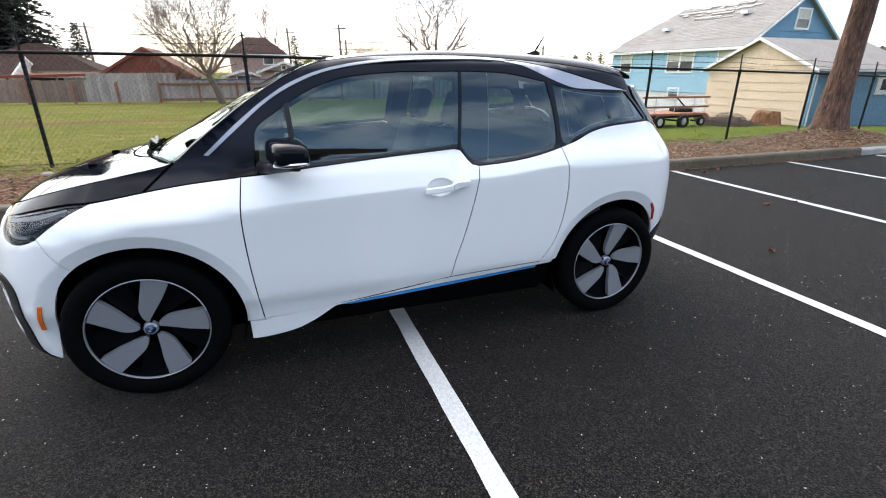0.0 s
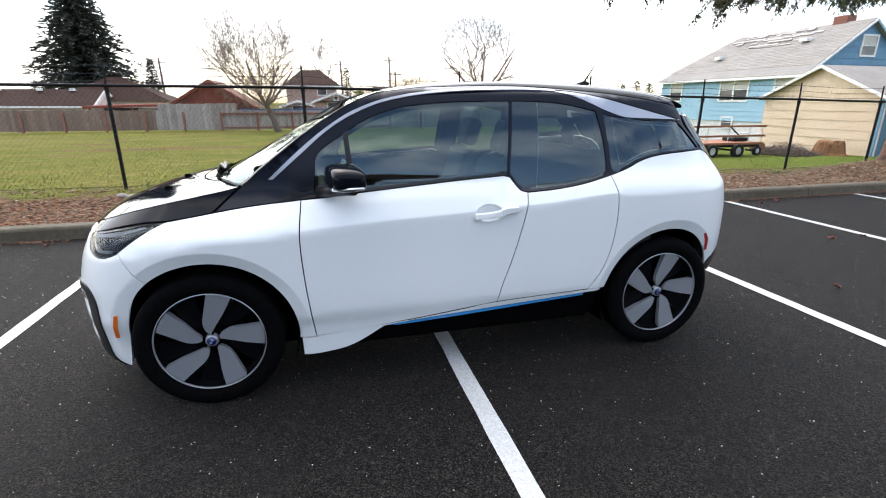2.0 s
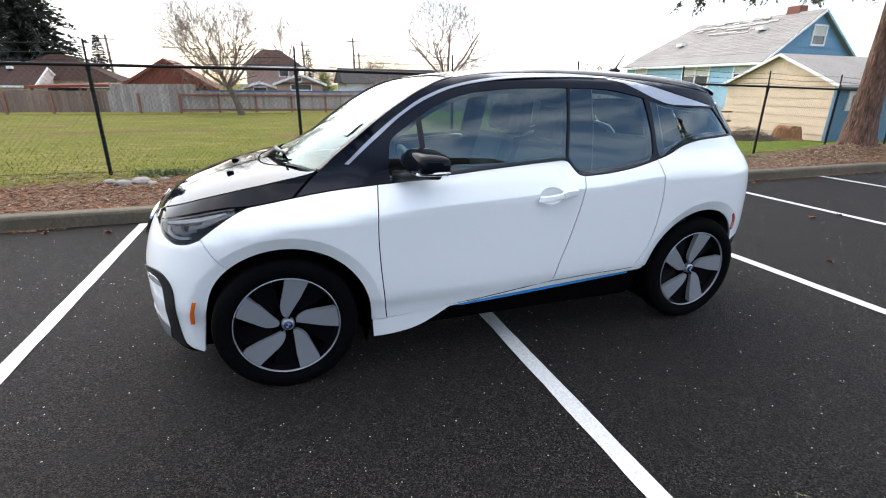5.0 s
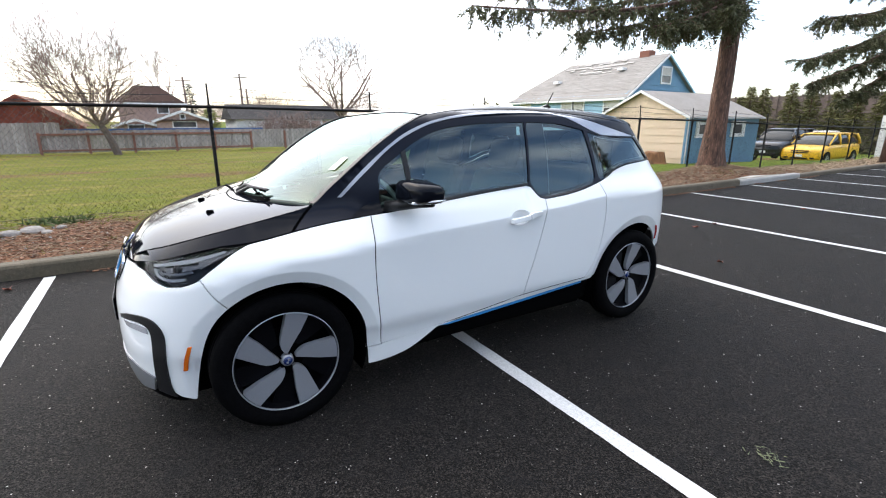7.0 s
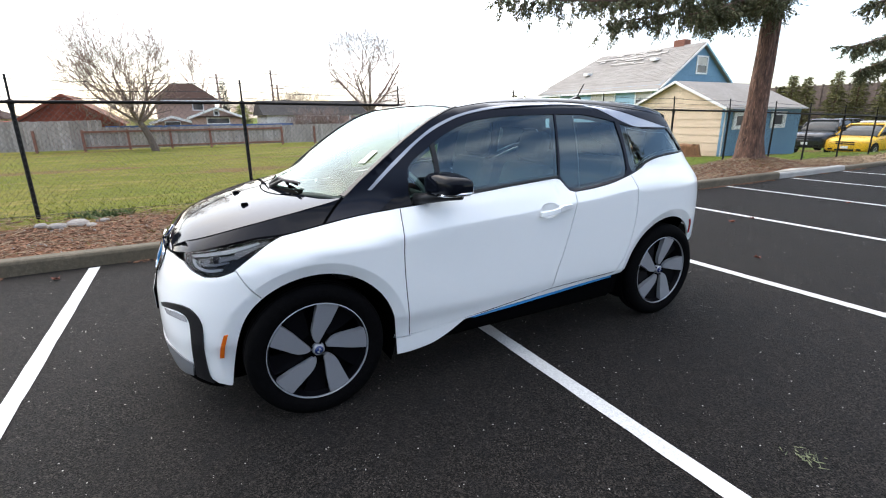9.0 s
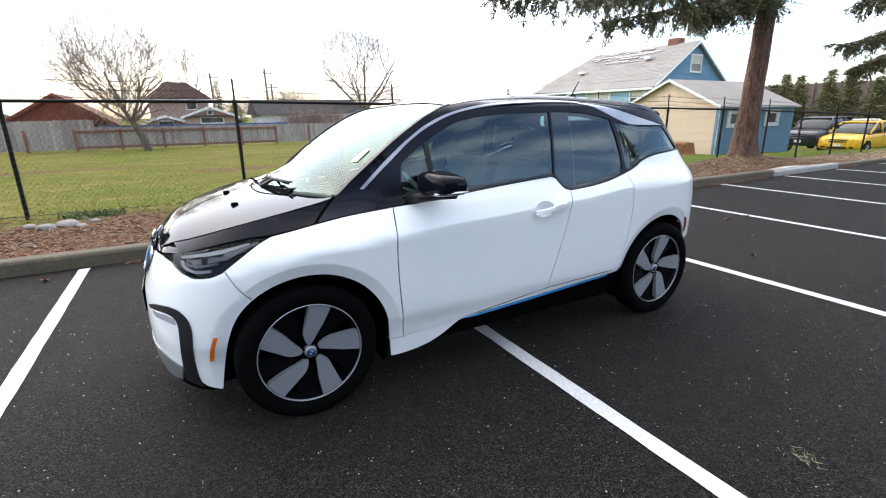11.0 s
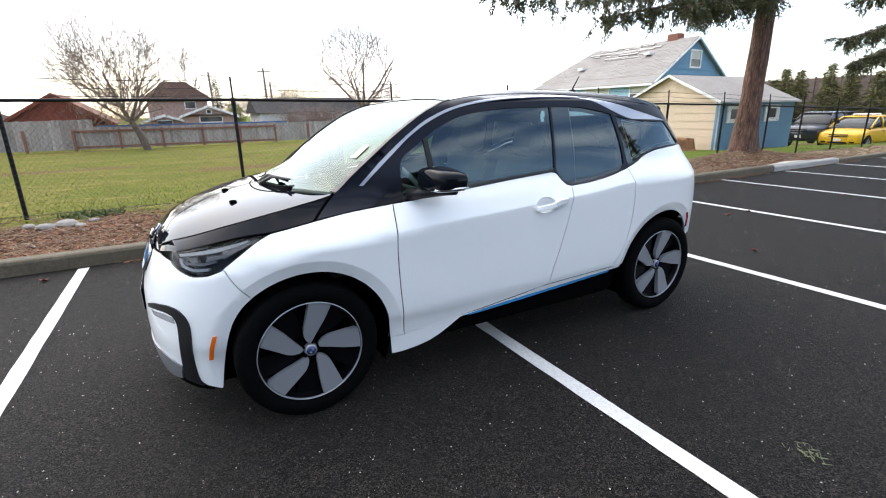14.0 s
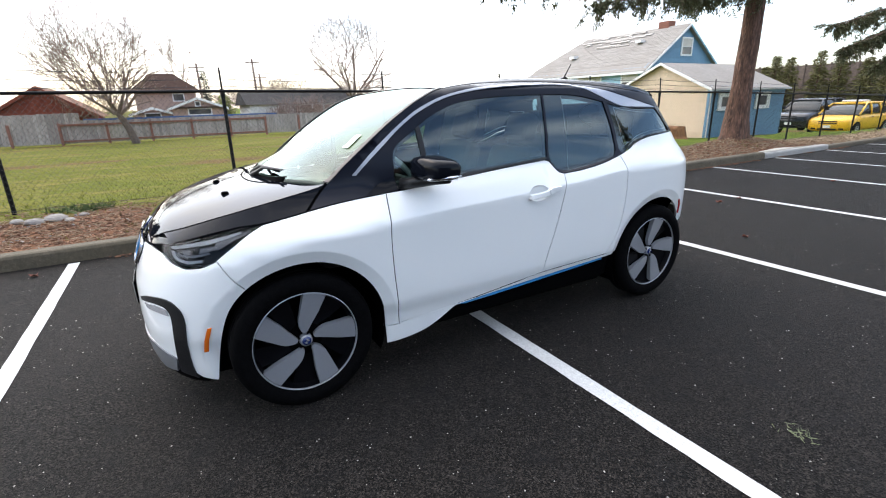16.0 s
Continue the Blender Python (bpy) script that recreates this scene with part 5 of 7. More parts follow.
    for y in (-0.3, 0.25):
        part("wiper", Geo().tube([(x0 - 0.02, y, belt + 0.01), (x0 + 0.16, y + 0.42, belt + 0.12)], 0.012, 5), M_BLACK_STEEL, v)
    if rack:
        part("roof_pod", Geo().bevel_box((x1 + 0.1, -w * 0.42, height), (length * 0.66, w * 0.42, height + 0.10), 0.045), M_TRIM, v, "low pale roof pod")
    return v


M_DARK_FAR = mat("dark_wheel_well", (0.006, 0.006, 0.006), 0.95, spec=0.05)
vehicle("yellow_minivan", "bright yellow minivan parked beyond the chain link fence", (29.5, 8.95, -0.82), M_YELLOW, 4.9, 2.0, 1.02, 1.68, 1.00, 0.95, 0.35, -1, True)
vehicle("black_suv", "black sport utility vehicle parked beside the shed", (29.4, 10.75, -0.70), M_BLACK_CAR, 4.6, 1.87, 1.12, 1.78, 1.20, 0.62, 0.25, 1)
tagged(part("gate_post", Geo().box((30.0, 5.72, -0.3), (30.25, 5.95, 1.75)), M_FOUND), "pale square concrete gate post by the vehicles", "post")


# ---- the car's surfaces: x runs from the front axle to the tail, y = 0 is the middle, the side is at negative y ----
def curve(*pts):
    """A smooth function through (x, value) pairs, monotone between them."""
    px, py = [p[0] for p in pts], [p[1] for p in pts]
    d = [(py[i + 1] - py[i]) / (px[i + 1] - px[i]) for i in range(len(px) - 1)]
    t = [d[0]] + [0.0 if d[i - 1] * d[i] <= 0 else 2 * d[i - 1] * d[i] / (d[i - 1] + d[i]) for i in range(1, len(d))] + [d[-1]]

    def f(x):
        if x <= px[0]:
            return py[0] + t[0] * (x - px[0])
        if x >= px[-1]:
            return py[-1] + t[-1] * (x - px[-1])
        i = 0
        while x > px[i + 1]:
            i += 1
        h = px[i + 1] - px[i]
        s = (x - px[i]) / h
        return ((1 + 2 * s) * (1 - s) ** 2 * py[i] + s * (1 - s) ** 2 * h * t[i] + s * s * (3 - 2 * s) * py[i + 1] + s * s * (s - 1) * h * t[i + 1])

    return f


def ease(a, b, x):
    s = min(1.0, max(0.0, (x - a) / (b - a)))
    return s * s * (3 - 2 * s)


half_width = curve((0.10, 0.78), (0.20, 0.82), (0.317, 0.836), (0.385, 0.852), (0.45, 0.874), (0.60, 0.885), (0.75, 0.891), (0.90, 0.8975), (0.952, 0.8995),
                   (0.958, 0.8985), (0.966, 0.8945), (1.01, 0.870), (1.05, 0.843), (1.10, 0.815), (1.20, 0.793), (1.30, 0.765), (1.43, 0.715), (1.48, 0.692), (1.515, 0.655), (1.545, 0.60), (1.57, 0.50))
crease_z = curve((-0.6, 0.76), (-0.3, 0.80), (0.0, 0.85), (0.2, 0.868), (0.47, 0.895), (0.70, 0.911), (0.87, 0.920), (1.17, 0.934), (1.5, 0.957))
belt_z = curve((-0.6, 0.86), (-0.35, 0.915), (-0.12, 0.951), (0.08, 0.982), (0.26, 1.006), (0.48, 1.027), (0.75, 1.03))
haunch = curve((1.5, 0.0), (1.7, 0.006), (2.2, 0.045), (2.6, 0.045), (3.2, 0.03))
nose_x = curve((0.10, -0.60), (0.2, -0.665), (0.3, -0.69), (0.45, -0.70), (0.6, -0.695), (0.7, -0.672), (0.8, -0.635), (0.88, -0.585), (0.95, -0.50), (1.1, -0.3))
tail_x = curve((0.10, 3.05), (0.25, 3.20), (0.45, 3.29), (0.6, 3.31), (0.8, 3.30), (1.0, 3.25), (1.2, 3.12), (1.4, 2.96), (1.6, 2.86))
NOSE0, TAIL0, NOSE_P, TAIL_P = 0.15, 2.20, 2.8, 3.2
ARCH_R = 0.405
ARCHES = ((0.012, 0.352), (2.572, 0.352))


def base_width(x, z):
    if x < 1.5:
        zc, zb = crease_z(x), belt_z(x)
        if z < 0.45:
            zz = z
        elif z < zc:
            zz = 0.45 + (z - 0.45) * 0.507 / (zc - 0.45)
        elif z < zb:
            zz = 0.957 + (z - zc) * 0.073 / (zb - zc)
        else:
            zz = z + (1.03 - zb) * max(0.0, 1 - (z - zb) / 0.22)
    else:
        zz = z - haunch(min(max(x, 1.5), 3.2)) * ease(0.85, 1.0, z) * (1 - ease(1.12, 1.32, z))
    w = half_width(zz)
    w *= 1 - 0.12 * (1 - ease(0.0, 1.0, x)) * ease(0.86, 1.08, z)
    for ax, az in ARCHES:
        r = math.hypot(x - ax, z - az)
        if r < 0.466 and z > 0.10:
            w -= 0.024 * (0.466 - max(r, 0.38)) / 0.061 * ease(0.10, 0.26, z)
    return w


def side_y(x, z):
    """Half width of the car at a point of its side view."""
    w = base_width(x, z)
    if x < NOSE0:
        u = min(1.0, (NOSE0 - x) / (NOSE0 - nose_x(z)))
        w *= max(0.0, 1 - u ** NOSE_P) ** (1 / 3)
    elif x > TAIL0:
        u = min(1.0, (x - TAIL0) / (tail_x(z) - TAIL0))
        w *= max(0.0, 1 - u ** TAIL_P) ** (1 / 3)
    return w


def front_point(phi, z):
    """The wrapped nose: phi 0 at the side, 90 degrees at the middle."""
    s, c = max(0.0, math.sin(phi)), max(0.0, math.cos(phi))
    x = NOSE0 - (NOSE0 - nose_x(z)) * s ** (2 / NOSE_P)
    return Vector((x, -base_width(x, z) * c ** (2 / 3), z))


def phi_at_x(x, z):
    u = min(1.0, max(0.0, (NOSE0 - x) / (NOSE0 - nose_x(z))))
    return math.asin(min(1.0, u ** (NOSE_P / 2)))


def phi_at_y(y, z):
    lo, hi = 0.0, math.pi / 2
    for _ in range(40):
        mid = (lo + hi) / 2
        if -front_point(mid, z).y > y:
            lo = mid
        else:
            hi = mid
    return lo


def tail_point(phi, z):
    s, c = max(0.0, math.sin(phi)), max(0.0, math.cos(phi))
    x = TAIL0 + (tail_x(z) - TAIL0) * s ** (2 / TAIL_P)
    return Vector((x, -base_width(x, z) * c ** (2 / 3), z))


roof_edge = curve((-0.60, 0.852), (-0.52, 0.902), (-0.45, 0.929), (-0.30, 0.978), (-0.13, 1.020), (0.0, 1.046), (0.207, 1.092), (0.30, 1.165), (0.41, 1.25), (0.52, 1.332), (0.64, 1.41), (0.76, 1.476), (0.91, 1.527),
                  (1.2, 1.556), (1.6, 1.566), (2.1, 1.535), (2.5, 1.485), (2.75, 1.44), (3.0, 1.40))
hood_line = curve((-0.62, 0.845), (-0.585, 0.887), (-0.53, 0.935), (-0.45, 0.972), (-0.30, 1.018), (-0.10, 1.060), (0.05, 1.083), (0.30, 1.12))
screen_line = curve((-0.2, 0.95), (0.0, 1.068), (0.1, 1.125), (0.3, 1.238), (0.5, 1.345), (0.7, 1.447), (0.85, 1.512), (0.98, 1.55), (1.15, 1.575), (1.35, 1.588), (1.6, 1.598),
                    (2.0, 1.59), (2.4, 1.565), (2.8, 1.51), (3.1, 1.455))


def top_point(x, t, line):
    """A point of the hood, windscreen or roof: t from -1 at the near edge to 1 at the far edge."""
    zr = roof_edge(x)
    wr = side_y(x, zr)
    k = ease(0.85, 1.2, x)
    fall = abs(t) ** 2.3 * (1 - k) + (0.25 * t * t + 0.75 * t ** 12) * k
    return Vector((x, t * wr, line(x) - (line(x) - zr) * fall))


M_WHITE = mat("white_pearl_paint", (0.84, 0.855, 0.85), 0.4, coat=0.8, vary=0.015, scale=900, spec=0.5)
M_GLOSS = mat("gloss_black_paint", (0.004, 0.005, 0.008), 0.04, spec=0.11)
M_PIANO = mat("dark_navy_black_trim", (0.006, 0.008, 0.015), 0.24, spec=0.16)
M_SATIN = mat("satin_black_plastic", (0.012, 0.012, 0.013), 0.4, spec=0.3, vary=0.25, scale=300, bump=0.3, bscale=900)
M_DARK = mat("matt_black_plastic", (0.002, 0.002, 0.0022), 0.95, spec=0.02, vary=0.3, scale=60)
M_SILVER = mat("silver_grey_paint", (0.34, 0.36, 0.41), 0.3, metal=0.25, coat=1.0, vary=0.04, scale=900)
M_CHROME = mat("chrome", (0.62, 0.63, 0.65), 0.12, metal=1.0)
M_MACHINED = mat("machined_alloy", (0.34, 0.355, 0.385), 0.34, metal=0.5, vary=0.08, scale=300, stretch=(1, 6, 1))
M_TYRE = mat("tyre_rubber", (0.0032, 0.0032, 0.0035), 0.75, vary=0.4, scale=40, bump=1.5, bscale=160, spec=0.03)
M_RIM_BLACK = mat("gloss_black_alloy", (0.003, 0.003, 0.004), 0.3, spec=0.10)
M_BLUE = mat("bright_blue_trim", (0.035, 0.27, 0.60), 0.3, coat=0.6)
M_BLUE_DEEP = mat("emblem_blue", (0.006, 0.022, 0.11), 0.25, coat=0.8)
M_ORANGE = mat("amber_marker_lens", (0.85, 0.17, 0.01), 0.25, coat=1.0, vary=0.12, scale=250)
M_RED = mat("red_reflector_lens", (0.42, 0.012, 0.015), 0.25, coat=1.0)
M_LAMP = mat("lamp_reflector", (0.06, 0.063, 0.07), 0.25, metal=0.7)
M_LAMP_WHITE = mat("light_guide", (0.20, 0.21, 0.225), 0.3, coat=0.5)
M_POD = mat("grey_lower_bumper", (0.16, 0.165, 0.175), 0.4, coat=0.4)
M_FOG = mat("fog_lamp_lens", (0.42, 0.42, 0.43), 0.2, coat=1.0, vary=0.25, scale=160)
M_SEAT = mat("grey_cloth_seat", (0.12, 0.125, 0.115), 0.85, vary=0.3, scale=120)
M_CABIN = mat("dark_cabin_trim", (0.02, 0.021, 0.023), 0.7, vary=0.3, scale=50)
M_SEAL = mat("dusty_rubber", (0.085, 0.078, 0.072), 0.6, vary=0.3, scale=60)
M_PAPER = mat("paper_tag", (0.75, 0.76, 0.76), 0.8, vary=0.05, scale=60)


def thin_glass(name, tint, ior=1.5, coating=(1, 1, 1)):
    """A thin pane: what is behind shows through its tint, and it mirrors what is before it."""
    m = bpy.data.materials.new(name)
    m.use_nodes = True
    n, l = m.node_tree.nodes, m.node_tree.links
    n.remove(n["Principled BSDF"])
    clear, gloss, fres, mixer = n.new("ShaderNodeBsdfTransparent"), n.new("ShaderNodeBsdfGlossy"), n.new("ShaderNodeFresnel"), n.new("ShaderNodeMixShader")
    clear.inputs["Color"].default_value = (*tint, 1)
    gloss.inputs["Roughness"].default_value = 0.01
    gloss.inputs["Color"].default_value = (*coating, 1)
    fres.inputs["IOR"].default_value = ior
    l.new(fres.outputs["Fac"], mixer.inputs["Fac"])
    l.new(clear.outputs["BSDF"], mixer.inputs[1])
    l.new(gloss.outputs["BSDF"], mixer.inputs[2])
    l.new(mixer.outputs["Shader"], n["Material Output"].inputs["Surface"])
    return m


M_GLASS = thin_glass("tinted_car_glass", (0.46, 0.56, 0.54), 1.75, (0.78, 0.93, 1.0))
M_PRIVACY = thin_glass("dark_privacy_glass", (0.36, 0.44, 0.43), 1.75, (0.78, 0.93, 1.0))
M_SCREEN = thin_glass("windscreen_glass", (0.50, 0.66, 0.60), 1.34, (0.84, 0.97, 0.93))
M_LENS = thin_glass("clear_lamp_cover", (0.80, 0.82, 0.84), 1.2)

from mathutils.geometry import delaunay_2d_cdt


def spline(*pts, step=0.02):
    """Points along a smooth line through the given ones."""
    p = [Vector(q) for q in pts]
    out = []
    for i in range(len(p) - 1):
        a, b, c, d = p[max(i - 1, 0)], p[i], p[i + 1], p[min(i + 2, len(p) - 1)]
        n = max(1, int((c - b).length / step))
        for k in range(n):
            s = k / n
            out.append(tuple(0.5 * ((2 * b) + (c - a) * s + (2 * a - 5 * b + 4 * c - d) * s * s + (3 * b - a - 3 * c + d) * s ** 3)))
    out.append(tuple(p[-1]))
    return out


def loop(*runs, step=0.02):
    """A closed outline from runs of points, straight from one run to the next."""
    out = []
    for run in runs:
        for q in run:
            if out:
                a = Vector(out[-1])
                n = int((Vector(q) - a).length / step)
                for k in range(1, n):
                    out.append(tuple(a.lerp(Vector(q), k / n)))
            if not out or (Vector(q) - Vector(out[-1])).length > 1e-4:
                out.append(tuple(q))
    a, b = Vector(out[-1]), Vector(out[0])
    n = int((b - a).length / step)
    out += [tuple(a.lerp(b, k / n)) for k in range(1, n)]
    if (Vector(out[-1]) - b).length < 1e-4:
        out.pop()
    return out


def area(poly):
    return sum(a[0] * b[1] - b[0] * a[1] for a, b in zip(poly, poly[1:] + poly[:1])) / 2


def shrunk(poly, d):
    if area(poly) < 0:
        poly = poly[::-1]
    out = []
    for i, p in enumerate(poly):
        a, b = Vector(poly[i - 1]), Vector(poly[(i + 1) % len(poly)])
        t = (b - a).normalized()
        out.append((p[0] - t.y * d, p[1] + t.x * d))
    return out


def inside(p, poly):
    c = False
    x, y = p
    for (x0, y0), (x1, y1) in zip(poly, poly[1:] + poly[:1]):
        if (y0 > y) != (y1 > y) and x < (x1 - x0) * (y - y0) / (y1 - y0) + x0:
            c = not c
    return c


def skin(outline, surf, holes=(), step=0.035, depth=0.014, lift=0.0, gap=0.0029, lines=()):
    """Vertices, faces and normals of a panel: an outline in two coordinates, laid on a surface, with its edge turned in."""
    outer = shrunk(outline, gap)
    inner = [shrunk(h, -gap) for h in holes]
    pts, edges = [], []
    for poly in (outer, *inner):
        k = len(pts)
        pts += [Vector(p) for p in poly]
        edges += [(k + i, k + (i + 1) % len(poly)) for i in range(len(poly))]
    for line in lines:
        k = len(pts)
        wide = [shrunk(h, -0.012) for h in inner]
        run = [p for p in line if inside(p, outer) and not any(inside(p, h) for h in wide) and min((Vector(p) - Vector(q)).length for q in outer) > 0.006]
        pts += [Vector(p) for p in run]
        edges += [(k + i, k + i + 1) for i in range(len(run) - 1) if (Vector(run[i + 1]) - Vector(run[i])).length < 0.06]
    ring = [np.array(p) for p in (outer, *inner)]
    lo, hi = np.min(ring[0], axis=0), np.max(ring[0], axis=0)
    border = np.concatenate([*ring, *[np.array(line) for line in lines]])
    a = lo[0] + step / 2
    while a < hi[0]:
        b = lo[1] + step / 2
        while b < hi[1]:
            if np.min(np.hypot(border[:, 0] - a, border[:, 1] - b)) > step * 0.45 and inside((a, b), outer) and not any(inside((a, b), h) for h in inner):
                pts.append(Vector((a, b)))
            b += step
        a += step
    v2, _, f2, *_ = delaunay_2d_cdt(pts, edges, [], 0, 1e-6)
    faces = []
    for f in f2:
        c = sum((v2[i] for i in f), Vector((0, 0))) / len(f)
        if inside(c, outer) and not any(inside(c, h) for h in inner):
            faces.append(tuple(f))
    e = 0.004
    verts, normals = [], []
    for p in v2:
        q = surf(p.x, p.y)
        nn = (surf(p.x + e, p.y) - surf(p.x - e, p.y)).cross(surf(p.x, p.y + e) - surf(p.x, p.y - e))
        nn.normalize()
        if surf is on_front:
            nn = -nn
        verts.append(q + nn * lift)
        normals.append(nn)
    rim = {}
    for f in faces:
        for i in range(len(f)):
            s = (f[i], f[(i + 1) % len(f)])
            rim[s] = rim.get(s, 0) + 1
    flip = 0
    for f in faces[:20]:
        if (verts[f[1]] - verts[f[0]]).cross(verts[f[2]] - verts[f[0]]).dot(normals[f[0]]) < 0:
            flip += 1
    if flip > min(len(faces), 20) / 2:
        faces = [f[::-1] for f in faces]
        rim = {(b, a): c for (a, b), c in rim.items()}
    if depth:
        for (i, j) in [s for s in rim if (s[1], s[0]) not in rim]:
            k = len(verts)
            out = (verts[j] - verts[i]).cross(normals[i]).normalized()
            verts += [verts[i], verts[j], verts[j] - normals[j] * depth, verts[i] - normals[i] * depth]
            normals += [out] * 4
            faces.append((k, k + 3, k + 2, k + 1))
    return verts, faces, normals


def skin_mesh(name, data, material, mirror=False):
    verts, faces, normals = data
    if mirror:
        verts = [Vector((v.x, -v.y, v.z)) for v in verts]
        normals = [Vector((v.x, -v.y, v.z)) for v in normals]
        faces = [f[::-1] for f in faces]
    me = bpy.data.meshes.new(name)
    me.from_pydata([tuple(v) for v in verts], [], faces)
    me.materials.append(material)
    me.shade_smooth()
    me.normals_split_custom_set_from_vertices([tuple(v) for v in normals])
    me.update()
    return me


def panel(name, outline, surf, material, parent, label="", both=True, **kw):
    data = skin(outline, surf, **kw)
    ob = part(name, skin_mesh(name, data, material), None, parent, label)
    if both:
        part(name, skin_mesh(name, data, material, True), None, parent, label)
    return ob


def on_side(x, z):
    return Vector((x, -side_y(x, z), z))


PHI = 0.76


def on_front(a, z):
    return front_point(a / PHI, z)


def on_tail(a, z):
    p = tail_point(a / PHI, z)
    return p


def fx(x, z):
    return (phi_at_x(x, z) * PHI, z)


def fy(y, z):
    return (phi_at_y(y, z) * PHI, z)


def tx(x, z):
    u = min(1.0, max(0.0, (x - TAIL0) / (tail_x(z) - TAIL0)))
    return (math.asin(min(1.0, u ** (TAIL_P / 2))) * PHI, z)


MID = math.pi / 2 * PHI


def on_hood(x, v):
    return top_point(x, v / 0.7, hood_line)


def on_roof(x, v):
    return top_point(x, v / 0.7, screen_line)


def arc(axle, a0, a1, r=ARCH_R, n=28):
    cx, cz = ARCHES[axle]
    return [(cx + r * math.cos(radians(a0 + (a1 - a0) * i / n)), cz + r * math.sin(radians(a0 + (a1 - a0) * i / n))) for i in range(n + 1)]


car = thing("electric_car", "white electric hatchback with gloss black hood and roof on asphalt", "car")

# lines that panels share, in the side view
DOOR_FRONT = spline((0.48, 1.027), (0.470, 0.953), (0.462, 0.872), (0.462, 0.759), (0.473, 0.58), (0.500, 0.313))
BELT_FRONT = spline((0.48, 1.027), (0.62, 1.038), (0.83, 1.060), (1.18, 1.087), (1.515, 1.108))
BELT_STEP = spline((1.515, 1.108), (1.55, 1.098), (1.572, 1.065), (1.60, 1.032), (1.635, 1.022))
BELT_REAR = spline((1.635, 1.022), (1.80, 1.032), (1.97, 1.055), (2.14, 1.092))
DOOR_MID = spline((1.635, 1.022), (1.628, 0.97), (1.612, 0.881), (1.582, 0.755), (1.545, 0.627), (1.512, 0.528), (1.485, 0.410))
DOOR_REAR = spline((2.14, 1.092), (2.156, 1.038), (2.172, 0.959), (2.178, 0.828), (2.162, 0.675), (2.12, 0.544), (2.045, 0.432))
DOOR_LOW = spline((0.500, 0.313), (0.68, 0.322), (0.98, 0.350), (1.31, 0.388), (1.485, 0.410))
DOOR_LOW2 = spline((1.485, 0.410), (1.71, 0.420), (2.045, 0.432))
BELT_QUARTER = spline((2.14, 1.092), (2.26, 1.126), (2.36, 1.165), (2.48, 1.190), (2.65, 1.201), (2.835, 1.206))
BLACK_LOW = spline((-0.12, 0.951), (0.08, 0.982), (0.26, 1.006), (0.48, 1.027))
SEAM_BUMPER = spline((-0.335, 0.822), (-0.295, 0.745), (-0.238, 0.672))
LAMP_LOW = spline((-0.335, 0.822), (-0.27, 0.870), (-0.19, 0.920), (-0.12, 0.951))



def creases(axle=None):
    """Lines along which the side changes its slope."""
    out = [[(x, crease_z(min(x, 1.5)) + (haunch(max(x, 1.5)) if x > 1.5 else 0) + d) for x in np.arange(-0.28, 2.7, 0.02)] for d in (-0.006, 0.0, 0.006)]
    if axle is not None:
        out = [arc(axle, -5, 175, r, 70) for r in (0.462, 0.470)]
    return out


panel("front_fender", loop(BLACK_LOW, DOOR_FRONT, [(0.432, 0.303)], arc(0, -7, 128), SEAM_BUMPER[::-1], LAMP_LOW), on_side, M_WHITE, car, lines=creases(0))
OVAL = [(1.412 + 0.072 * math.cos(math.tau * i / 40), 0.930 + 0.044 * math.sin(math.tau * i / 40)) for i in range(40)]


def on_recess(x, z):
    """The hollow behind the door handle."""
    r = ((x - 1.412) / 0.072) ** 2 + ((z - 0.930) / 0.044) ** 2
    return Vector((x, -side_y(x, z) + 0.026 * max(0.0, 1 - r) ** 0.6, z))


front_door = panel("front_door", loop(DOOR_FRONT[::-1], BELT_FRONT, BELT_STEP, DOOR_MID, DOOR_LOW[::-1]), on_side, M_WHITE, car, holes=(OVAL,), lines=creases())
panel("handle_recess", OVAL, on_recess, M_WHITE, car, "hollow behind the door handle", depth=0, gap=-0.004, lift=-0.003, step=0.008)
rear_door = panel("rear_door", loop(DOOR_MID[::-1], BELT_REAR, DOOR_REAR, DOOR_LOW2[::-1]), on_side, M_WHITE, car, lines=creases())
panel("rear_quarter_panel", loop(DOOR_REAR[::-1], BELT_QUARTER, spline((2.835, 1.206), (2.94, 1.165), (3.04, 1.06), (3.10, 0.9), (3.12, 0.74), (3.105, 0.58)), spline((3.105, 0.58), (3.03, 0.545), (2.975, 0.50), (2.955, 0.43)), arc(1, 12, 170), [(2.10, 0.428)]), on_side, M_WHITE, car, lines=creases(1))
panel("sill_flare", loop(spline((0.425, 0.303), (0.57, 0.312), (0.86, 0.331)), spline((0.86, 0.331), (0.75, 0.264), (0.65, 0.222), (0.53, 0.203), (0.428, 0.201))), on_side, M_WHITE, car)
panel("sill", loop(spline((0.500, 0.309), (0.68, 0.318), (0.98, 0.346), (1.31, 0.384), (1.485, 0.406), (2.045, 0.428), (2.14, 0.425)),
                   spline((2.14, 0.412), (1.9, 0.398), (1.3, 0.362), (0.90, 0.336), (0.6, 0.314))), on_side, M_WHITE, car)
panel("blue_sill_strip", loop(spline((0.87, 0.333), (1.3, 0.362), (1.9, 0.398), (2.03, 0.405)), spline((2.03, 0.388), (1.9, 0.380), (1.3, 0.341), (0.93, 0.322))), on_side, M_BLUE, car, "bright blue accent strip")

